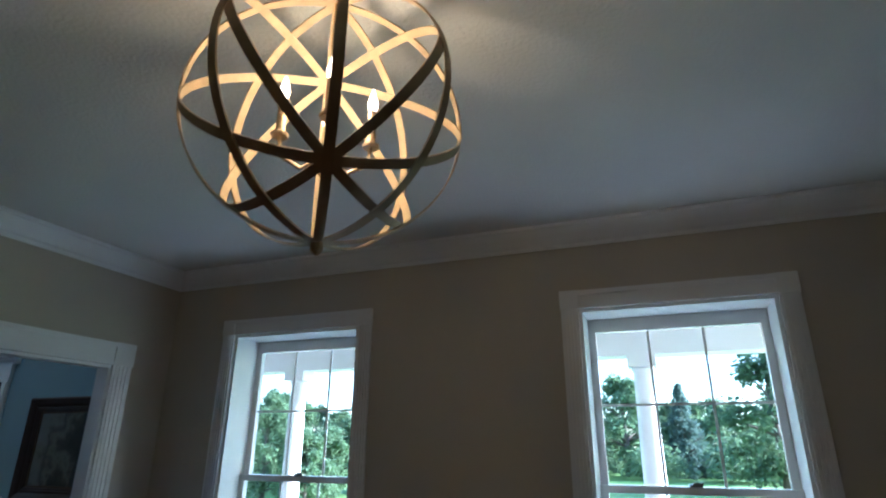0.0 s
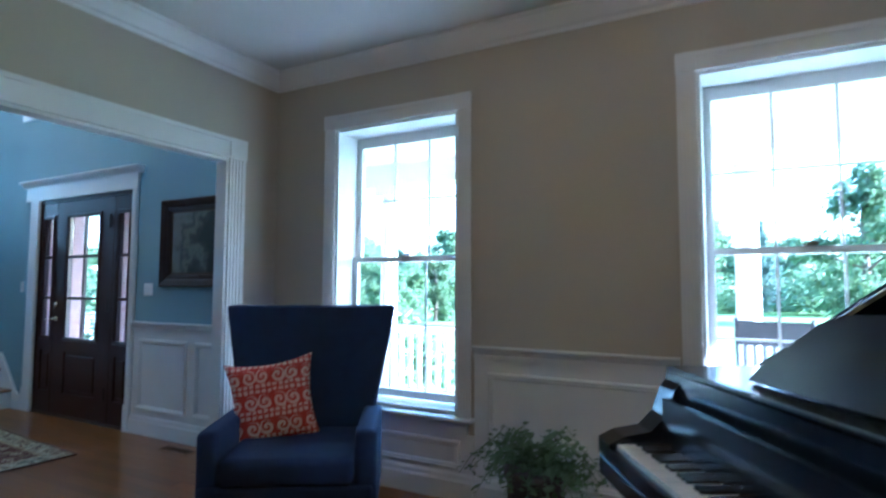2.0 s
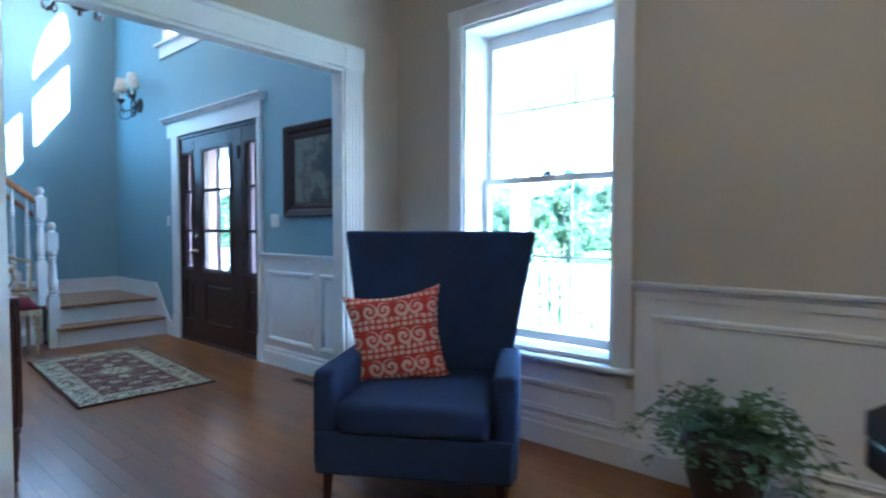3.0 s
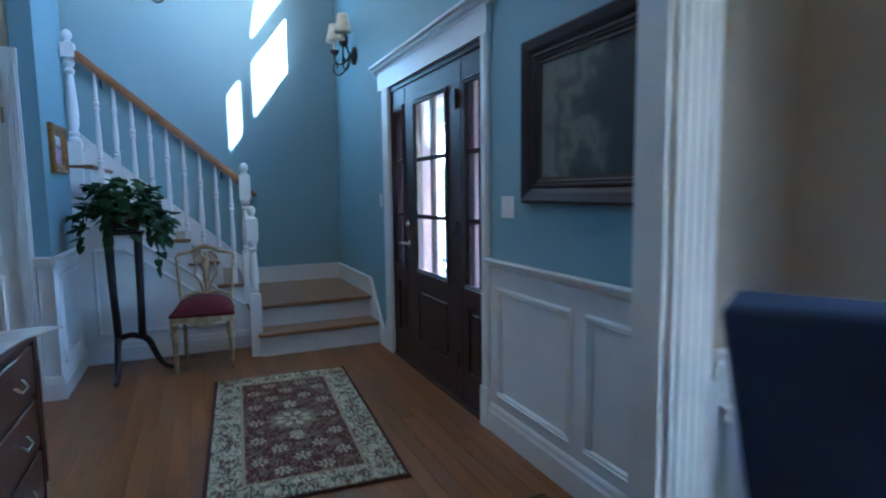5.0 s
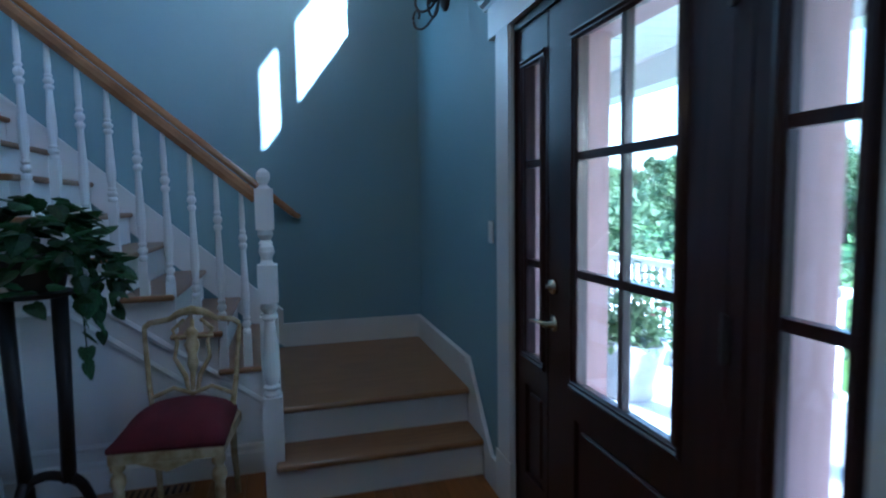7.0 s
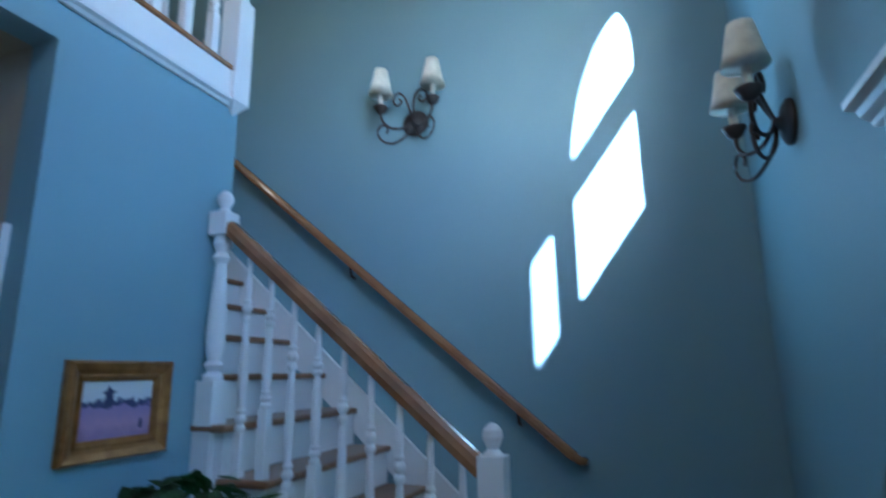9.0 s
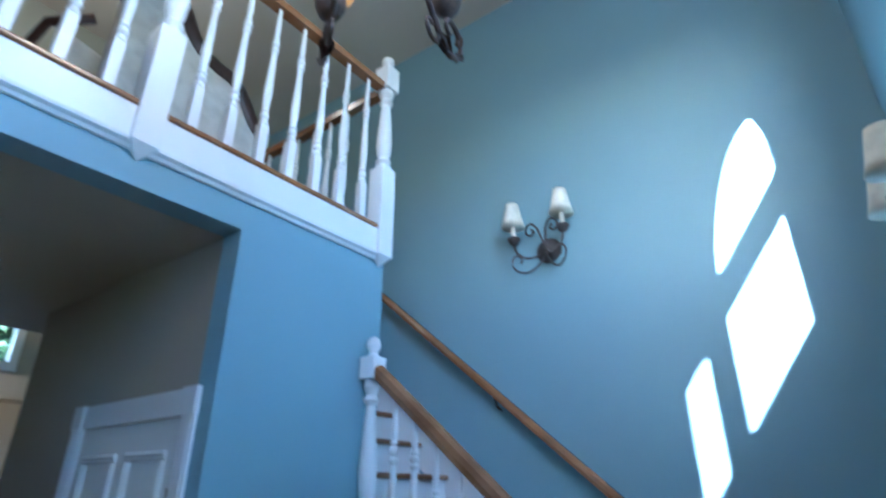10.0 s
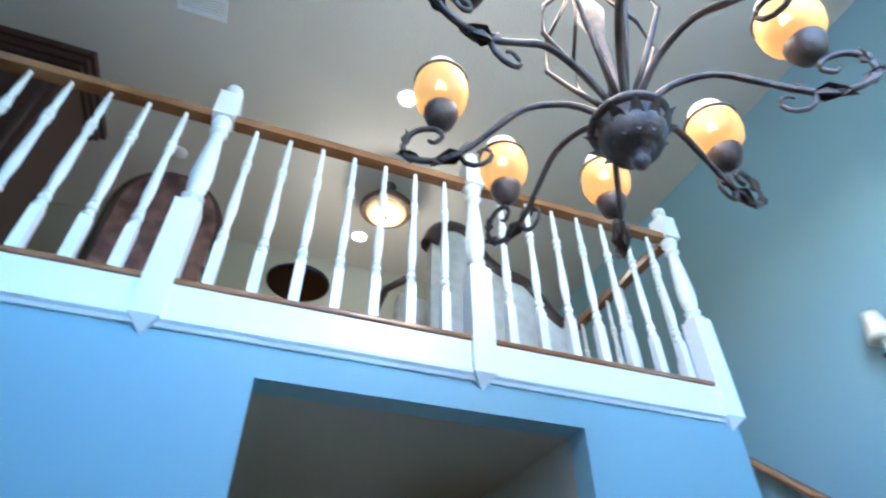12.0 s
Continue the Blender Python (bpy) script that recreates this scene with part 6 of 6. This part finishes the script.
def sconce(m):
    t = new("wall_sconce")
    t.matrix_basis = m
    tagged(t, "black iron scrolled wall sconce with two ivory shades", "sconce", "wall sconces")
    part("back_plate", lathed([(0.062, 0), (0.062, 0.008), (0.045, 0.018), (0.02, 0.022), (0.012, 0.04)], 20, pose(0, 0, 0, -90)), M_IRON, t, "", True)
    for s in (-1, 1):
        spine = [(0, 0.035, 0.0), (s * 0.035, 0.055, -0.040), (s * 0.08, 0.085, -0.048), (s * 0.115, 0.10, -0.015), (s * 0.125, 0.10, 0.03)]
        part("arm", tubed(eased(spine), 0.0058, 6), M_IRON, t, "", True)
        up = [(0, 0.030, 0.0), (s * 0.010, 0.048, 0.05), (s * 0.022, 0.062, 0.095), (s * 0.048, 0.068, 0.125), (s * 0.076, 0.066, 0.115), (s * 0.080, 0.062, 0.085), (s * 0.058, 0.060, 0.070), (s * 0.042, 0.060, 0.088), (s * 0.055, 0.060, 0.102)]
        part("scroll", tubed(eased(up), 0.0055, 6), M_IRON, t, "", True)
        dn = [(0, 0.032, -0.015), (s * 0.028, 0.045, -0.075), (s * 0.075, 0.075, -0.118), (s * 0.118, 0.100, -0.108), (s * 0.134, 0.108, -0.068), (s * 0.116, 0.102, -0.036), (s * 0.092, 0.092, -0.050), (s * 0.100, 0.092, -0.074)]
        part("scroll", tubed(eased(dn), 0.005, 6), M_IRON, t, "", True)
        c = Matrix.Translation((s * 0.125, 0.10, 0))
        part("candle_cup", lathed([(0.008, 0.02), (0.020, 0.03), (0.030, 0.05), (0.030, 0.056), (0.012, 0.058)], 12, c), M_IRON, t, "", True)
        part("candle", lathed([(0.011, 0.056), (0.011, 0.13)], 10, c), M_SHADE, t)
        bm = lathed([(0.054, 0.115), (0.046, 0.145), (0.033, 0.215), (0.029, 0.235), (0.027, 0.232), (0.044, 0.145), (0.052, 0.117)], 18, c)
        part("shade", bm, M_SHADE, t, "ivory fabric bell shade", True)
    return t


SC = Matrix.Diagonal((1.3, 1.45, 1.3, 1))
sconce(WEST @ Matrix.Translation((1.71, 0.001, 3.13)) @ SC)
sconce(FRONT @ Matrix.Translation((4.12, 0.001, 2.50)) @ SC)

# Large foyer chandelier
CX, CY = -2.575, -1.02
ch = thing("chandelier", "bronze scrolled chandelier with lit parchment shades", "chandelier", CX, CY, 0)
part("bowl", lathed([(0.004, 2.82), (0.016, 2.83), (0.022, 2.845), (0.014, 2.86), (0.030, 2.868), (0.040, 2.872), (0.050, 2.88), (0.058, 2.88), (0.078, 2.915), (0.086, 2.955), (0.084, 2.96), (0.093, 2.97), (0.093, 2.98), (0.080, 2.99), (0.04, 3.02), (0.02, 3.06)], 24), M_BRONZE, ch, "", True)
part("column", lathed([(0.018, 3.05), (0.030, 3.09), (0.018, 3.14), (0.022, 3.4), (0.040, 3.5), (0.020, 3.58), (0.024, 3.86), (0.05, 3.92), (0.02, 4.0), (0.012, 4.1)], 14), M_BRONZE, ch, "", True)
chain = bmesh.new()
for i in range(26):
    z = 4.10 + i * 0.046
    tube(chain, [(0.014 * math.cos(a) * (i % 2), 0.014 * math.cos(a) * (1 - i % 2), z + 0.028 * math.sin(a)) for a in [2 * math.pi * k / 8 for k in range(9)]], 0.0035, 4)
part("chain", chain, M_BRONZE, ch)
part("canopy", lathed([(0.085, 5.318), (0.085, 5.30), (0.05, 5.27), (0.015, 5.25), (0.012, 5.22)], 20), M_BRONZE, ch, "", True)


def blade(bm, m, s):
    """A curled acanthus leaf of a few faces."""
    v = [bm.verts.new(m @ Vector(q)) for q in ((0, 0, 0), (0.5 * s, 0.32 * s, 0.1 * s), (1.0 * s, 0.20 * s, 0.0), (1.35 * s, 0, -0.22 * s), (1.0 * s, -0.20 * s, 0.0), (0.5 * s, -0.32 * s, 0.1 * s), (0.6 * s, 0, 0.20 * s))]
    for a, b in ((0, 1), (1, 2), (2, 3), (3, 4), (4, 5), (5, 0)):
        bm.faces.new((v[a], v[b], v[6]))


for k in range(12):
    bm = bmesh.new()
    blade(bm, Matrix.Rotation(radians(30 * k), 4, "Z") @ Matrix.Translation((0.062, 0, 2.882)) @ Matrix.Rotation(radians(-64), 4, "Y"), 0.066)
    part("bowl_leaf", bm, M_BRONZE, ch)
part("bowl_band", lathed([(0.088, 2.962), (0.099, 2.966), (0.101, 2.974), (0.097, 2.984), (0.086, 2.986)], 28), M_BRONZE, ch, "", True)


def arm_parts(a, r1, z1, big):
    """One scrolled arm with cup, candle and shade, in direction a."""
    c, s = math.cos(a), math.sin(a)

    def P(r, z):
        return Vector((r * c, r * s, z))
    path = [(0.05, 3.03), (0.13, 3.10), (0.24, 3.115), (r1 * 0.70, z1 - 0.02), (r1 * 0.88, z1 - 0.085), (r1 * 1.06, z1 - 0.10), (r1 * 1.20, z1 - 0.06), (r1 * 1.22, z1 + 0.0), (r1 * 1.14, z1 + 0.035), (r1 * 1.03, z1 + 0.025), (r1 * 0.99, z1 - 0.01), (r1 * 1.04, z1 - 0.03), (r1 * 1.08, z1 - 0.01)]
    rr = [0.010, 0.010, 0.010, 0.009, 0.009, 0.009, 0.009, 0.009, 0.009, 0.008, 0.007, 0.006, 0.005]
    # smooth the path
    pts, rad = [], []
    for i in range(len(path) - 1):
        p0, p1, p2, p3 = [path[max(0, min(len(path) - 1, i + k))] for k in (-1, 0, 1, 2)]
        for f in (0, 0.33, 0.67):
            q = [0.5 * (2 * p1[d] + (p2[d] - p0[d]) * f + (2 * p0[d] - 5 * p1[d] + 4 * p2[d] - p3[d]) * f * f + (3 * p1[d] - p0[d] - 3 * p2[d] + p3[d]) * f ** 3) for d in (0, 1)]
            pts.append(P(*q))
            rad.append(rr[i])
    arm_ob = part("arm", tubed(pts, rad, 6), M_BRONZE, ch, "", True)
    bm = bmesh.new()
    for (r, z), tilt, sz in (((r1 * 0.86, z1 - 0.09), 10, 0.075), ((r1 * 1.12, z1 - 0.09), -40, 0.06), ((r1 * 1.22, z1 - 0.02), -100, 0.05)):
        m = Matrix.Translation(P(r, z)) @ Matrix.Rotation(a, 4, "Z") @ Matrix.Rotation(radians(tilt), 4, "Y")
        blade(bm, m, sz)
        blade(bm, m @ Matrix.Rotation(radians(70), 4, "X"), sz * 0.9)
        blade(bm, m @ Matrix.Rotation(radians(-70), 4, "X"), sz * 0.9)
    part("acanthus_leaf", bm, M_BRONZE, arm_ob)
    curl = [P(r1 * 0.78 + 0.060 * (1 - 0.07 * k) * math.cos(1.1 - 0.55 * k), z1 - 0.105 + 0.060 * (1 - 0.07 * k) * math.sin(1.1 - 0.55 * k)) for k in range(13)]
    part("scroll", tubed(curl, [0.008 - 0.0003 * k for k in range(13)], 6), M_BRONZE, arm_ob, "", True)
    m = Matrix.Translation(P(r1, z1))
    part("candle_cup", lathed([(0.010, 0.03), (0.034, 0.045), (0.048, 0.08), (0.050, 0.10), (0.044, 0.105), (0.015, 0.11)], 14, m), M_BRONZE, arm_ob, "", True)
    part("candle", lathed([(0.012, 0.10), (0.012, 0.20)], 10, m), M_SHADE, arm_ob)
    part("bulb", lathed([(0.008, 0.20), (0.014, 0.215), (0.010, 0.245), (0.002, 0.265)], 8, m), M_BULB, arm_ob, "", True)
    part("shade", lathed([(0.030, 0.108), (0.056, 0.120), (0.073, 0.146), (0.080, 0.180), (0.079, 0.212), (0.075, 0.236), (0.073, 0.236), (0.077, 0.212), (0.078, 0.180), (0.071, 0.147), (0.055, 0.122), (0.030, 0.111)], 22, m), M_LITSHADE, arm_ob, "glowing amber glass bowl", True)
    part("shade_rim", lathed([(0.080, 0.234), (0.081, 0.240), (0.075, 0.243), (0.074, 0.238)], 22, m), M_BRONZE, arm_ob, "", True)
    part("shade_collar", lathed([(0.074, 0.243), (0.062, 0.268), (0.052, 0.300), (0.049, 0.300), (0.059, 0.268), (0.071, 0.243)], 22, m), M_SHADE, arm_ob, "white upper shade", True)


for k in range(8):
    arm_parts(radians(45 * k + 12), 0.47, 3.07, True)
for k in range(8):
    a = radians(45 * k + 34)
    c, s = math.cos(a), math.sin(a)
    part("upper_scroll", tubed([(0.03 * c, 0.03 * s, 3.06), (0.10 * c, 0.10 * s, 3.2), (0.17 * c, 0.17 * s, 3.36), (0.15 * c, 0.15 * s, 3.52), (0.06 * c, 0.06 * s, 3.66), (0.05 * c, 0.05 * s, 3.85)], [0.009, 0.008, 0.008, 0.007, 0.007, 0.006], 6), M_BRONZE, ch, "", True)
lp = new("chandelier_light", bpy.data.lights.new("chandelier_light", "POINT"))
lp.data.energy, lp.data.color, lp.data.shadow_soft_size = 3.4, (1.0, 0.74, 0.45), 0.25
lp.location = (CX, CY, 3.75)

# ---- upper landing ----
dl = thing("ceiling_light", "bronze semi-flush ceiling light with amber glass", "ceiling light", -2.58, -3.66, 5.32)
part("canopy", lathed([(0.07, 0.0), (0.07, -0.02), (0.035, -0.05), (0.016, -0.07), (0.014, -0.13), (0.030, -0.15), (0.045, -0.18), (0.030, -0.20), (0.10, -0.23)], 18), M_BRONZE, dl, "", True)
part("band", lathed([(0.10, -0.225), (0.205, -0.235), (0.222, -0.26), (0.218, -0.285), (0.200, -0.305), (0.160, -0.300)], 26), M_BRONZE, dl, "", True)
part("glass_bowl", lathed([(0.168, -0.297), (0.150, -0.330), (0.10, -0.352), (0.03, -0.360)], 24), M_DOME, dl, "lit amber glass bowl", True)
part("finial", lathed([(0.018, -0.357), (0.02, -0.370), (0.008, -0.385)], 10), M_BRONZE, dl)
for x, y in ((-2.465, -2.74), (-2.50, -4.38), (-3.42, -9.15)):
    z = CEIL_F if y > -5 else 2.86
    cl = thing("downlight", "lit recessed ceiling downlight", "downlight", x, y, z, 0, "recessed downlights")
    part("trim_ring", lathed([(0.085, 0), (0.085, -0.006), (0.065, -0.008), (0.065, -0.002)], 20), M_TRIM, cl)
    part("lens", lathed([(0.062, -0.002), (0.062, -0.006)], 20), M_CAN, cl, "bright lamp lens")
for x, y in ((-1.03, -2.52), (-4.16, -2.33)):
    v = thing("ceiling_vent", "small white louvred ceiling vent", "vent", x, y, CEIL_F)
    part("frame", boxes((-0.15, -0.08, -0.008, 0.15, -0.06, 0), (-0.15, 0.06, -0.008, 0.15, 0.08, 0), (-0.15, -0.06, -0.008, -0.13, 0.06, 0), (0.13, -0.06, -0.008, 0.15, 0.06, 0)), M_TRIM, v)
    for i in range(6):
        part("slat", boxes((-0.13, -0.055 + 0.02 * i, -0.010, 0.13, -0.045 + 0.02 * i, -0.002)), M_PLASTIC, v)
sd = thing("smoke_detector", "small round white smoke detector on the ceiling", "detector", -0.9, -3.86, CEIL_F)
part("housing", lathed([(0.06, 0), (0.06, -0.02), (0.045, -0.035), (0.01, -0.037)], 18), M_PLASTIC, sd, "", True)

wd = thing("wardrobe", "tall dark walnut wardrobe with a cornice on the landing", "wardrobe", -0.06, -3.25, FLOOR_UP)
part("body", soft_box(-0.36, -0.28, 0.06, 0.36, 0.28, 1.86, 0.008, 1), M_DARK, wd)
cr = bmesh.new()
for s, zz, g in ((0.0, 1.86, 0.02), (0.0, 1.90, 0.045), (0.0, 1.95, 0.07)):
    box(cr, -0.36 - g, -0.28 - g, zz, 0.36 + g, 0.28 + g, zz + 0.05)
part("cornice", cr, M_DARK, wd)
for s in (-1, 1):
    d = part("door", soft_box(min(s * 0.01, s * 0.345), 0.28, 0.12, max(s * 0.01, s * 0.345), 0.30, 1.82, 0.005, 1), M_DARK, wd)
    mp = bmesh.new()
    picture_mould(mp, Matrix.Translation((0, 0.299, 0)), min(s * 0.05, s * 0.30), max(s * 0.05, s * 0.30), 0.22, 1.72)
    part("panel_moulding", mp, M_DARK, d)
    part("knob", lathed([(0.006, 0), (0.012, 0.02), (0.008, 0.028)], 8, pose(s * 0.035, 0.30, 0.95, -90)), M_BRASS, d)
for x in (-0.33, 0.33):
    for y in (-0.25, 0.25):
        part("foot", lathed([(0.03, 0.06), (0.04, 0.03), (0.03, 0)], 10, Matrix.Translation((x, y, 0))), M_DARK, wd)

oc = thing("round_back_chair", "dark floral armchair with a rounded wooden back", "chair", -1.22, -2.98, FLOOR_UP, 10)
bm = bmesh.new()
pts = [(-0.27, 0.45)] + [(-0.27 * math.cos(math.pi * i / 14), 0.90 + 0.33 * math.sin(math.pi * i / 14)) for i in range(15)] + [(0.27, 0.45)]
ra = [bm.verts.new((x * 0.93, 0.0, z - 0.01)) for x, z in pts]
rb = [bm.verts.new((x * 0.93, -0.07, z - 0.01)) for x, z in pts]
for i in range(len(pts)):
    j = (i + 1) % len(pts)
    bm.faces.new((ra[i], ra[j], rb[j], rb[i]))
bm.faces.new(ra[::-1])
bm.faces.new(rb)
part("backrest", bm, M_FLORAL, oc)
part("back_frame", tubed([(x, -0.035, z) for x, z in pts], 0.026, 8), M_DARK, oc, "dark carved frame", True)
part("seat", soft_box(-0.27, -0.52, 0.36, 0.27, -0.02, 0.48, 0.03, 3), M_FLORAL, oc, "", True)
for s in (-1, 1):
    part("arm", tubed([(s * 0.27, -0.05, 0.68), (s * 0.30, -0.25, 0.66), (s * 0.28, -0.42, 0.62), (s * 0.26, -0.45, 0.42)], 0.02, 8), M_DARK, oc)
    for y in (-0.47, -0.06):
        part("leg", tubed([(s * 0.25, y, 0.38), (s * 0.25, y, 0)], [0.024, 0.014], 6), M_DARK, oc)

rt = thing("side_table", "small round dark pedestal table on the landing", "table", -1.97, -3.02, FLOOR_UP)
part("top", lathed([(0.165, 0.655), (0.175, 0.665), (0.175, 0.68), (0.16, 0.685)], 24), M_BLACK, rt)
part("pedestal", lathed([(0.03, 0.655), (0.02, 0.6), (0.035, 0.4), (0.02, 0.3), (0.04, 0.12), (0.03, 0.08)], 12), M_DARK, rt, "", True)
for k in range(3):
    a = radians(120 * k)
    part("foot", tubed([(0.02 * math.cos(a), 0.02 * math.sin(a), 0.12), (0.12 * math.cos(a), 0.12 * math.sin(a), 0.06), (0.2 * math.cos(a), 0.2 * math.sin(a), 0.015)], 0.015, 6), M_DARK, rt)

st = thing("chaise", "cream upholstered chaise with a carved dark wooden frame", "chaise", -3.05, -2.80, FLOOR_UP)
crest = [(0.36, 1.02), (0.30, 1.16), (0.20, 1.20), (0.10, 1.16), (0.02, 1.02), (-0.06, 0.94), (-0.16, 0.90), (-0.26, 0.88), (-0.34, 0.80), (-0.42, 0.68), (-0.50, 0.62)]
bm = bmesh.new()
ol = [(0.36, 0.25)] + crest + [(-0.50, 0.25)]
ra = [bm.verts.new((x, -0.02, z)) for x, z in ol]
rb = [bm.verts.new((x, -0.10, z)) for x, z in ol]
for i in range(len(ol)):
    j = (i + 1) % len(ol)
    bm.faces.new((ra[i], ra[j], rb[j], rb[i]))
bm.faces.new(ra[::-1])
bm.faces.new(rb)
part("backrest", bm, M_CREAM, st)
part("crest_rail", tubed(eased([(x, -0.06, z) for x, z in crest], 3), 0.060, 8), M_DARK, st, "carved dark crest rail", True)
part("seat", soft_box(-0.52, -0.62, 0.25, 0.50, -0.10, 0.44, 0.04, 3), M_CREAM, st, "", True)
part("seat_rail", boxes((-0.54, -0.64, 0.17, 0.52, -0.0, 0.25)), M_DARK, st)
for x in (-0.50, 0.48):
    for y in (-0.60, -0.05):
        part("leg", tubed([(x, y, 0.18), (x, y, 0)], [0.03, 0.018], 6), M_DARK, st)
part("side_arm", tubed([(0.44, -0.08, 0.80), (0.58, -0.2, 0.74), (0.60, -0.4, 0.66), (0.54, -0.58, 0.40)], 0.024, 8), M_DARK, st, "", True)
pw = thing("white_pillow", "small white pillow propped on the chaise", "pillow", -2.72, -3.12, FLOOR_UP + 0.62, 15)
part("cover", soft_box(-0.17, -0.05, -0.17, 0.17, 0.05, 0.17, 0.045, 4), M_CREAM, pw, "", True)

# The landing's lit ceiling light and downlights
lp = new("landing_light", bpy.data.lights.new("landing_light", "POINT"))
lp.data.energy, lp.data.color, lp.data.shadow_soft_size = 1.3, (1.0, 0.76, 0.48), 0.12
lp.location = (-2.58, -3.66, 4.72)

# Warm lights of the back room
lp = new("back_room_light", bpy.data.lights.new("back_room_light", "POINT"))
lp.data.energy, lp.data.color, lp.data.shadow_soft_size = 2.6, (1.0, 0.68, 0.36), 0.06
lp.location = (-3.42, -8.6, 2.70)

# ---- oak strip floor ----
W = 0.083
plank_bm = bmesh.new()
box(plank_bm, 0, 0.0006, -0.006, 1, W - 0.0006, 0.0)
bmesh.ops.recalc_face_normals(plank_bm, faces=plank_bm.faces)
plank_me = bpy.data.meshes.new("floorboard")
plank_bm.to_mesh(plank_me)
plank_bm.free()
plank_me.materials.append(M_OAK)
rest = bmesh.new()
rnd = random.Random(9)
count = 0
row = 0
y = -5.55
while y < -0.001:
    x = -3.85 - rnd.uniform(0, 0.8)
    if y < -2.3:
        x = -5.0
    while x < 4.88:
        L = rnd.uniform(0.55, 1.5)
        a, b = max(x, -4.88), min(x + L, 4.88)
        near = -2.25 < y and -3.9 < (a + b) / 2 < 2.2 and count < 300
        if b - a > 0.05:
            if near:
                o = new("floorboard", plank_me)
                o.parent = floor
                o.matrix_basis = Matrix.Translation((a, y, 0)) @ Matrix.Diagonal((b - a - 0.0012, 1, 1, 1))
                count += 1
            else:
                box(rest, a, y + 0.0006, -0.006, b - 0.0012, y + W - 0.0006, 0.0)
        x += L
    y += W
tagged(part("floorboards", rest, M_OAK_REST, floor), "honey oak strips", "", "", "stuff")
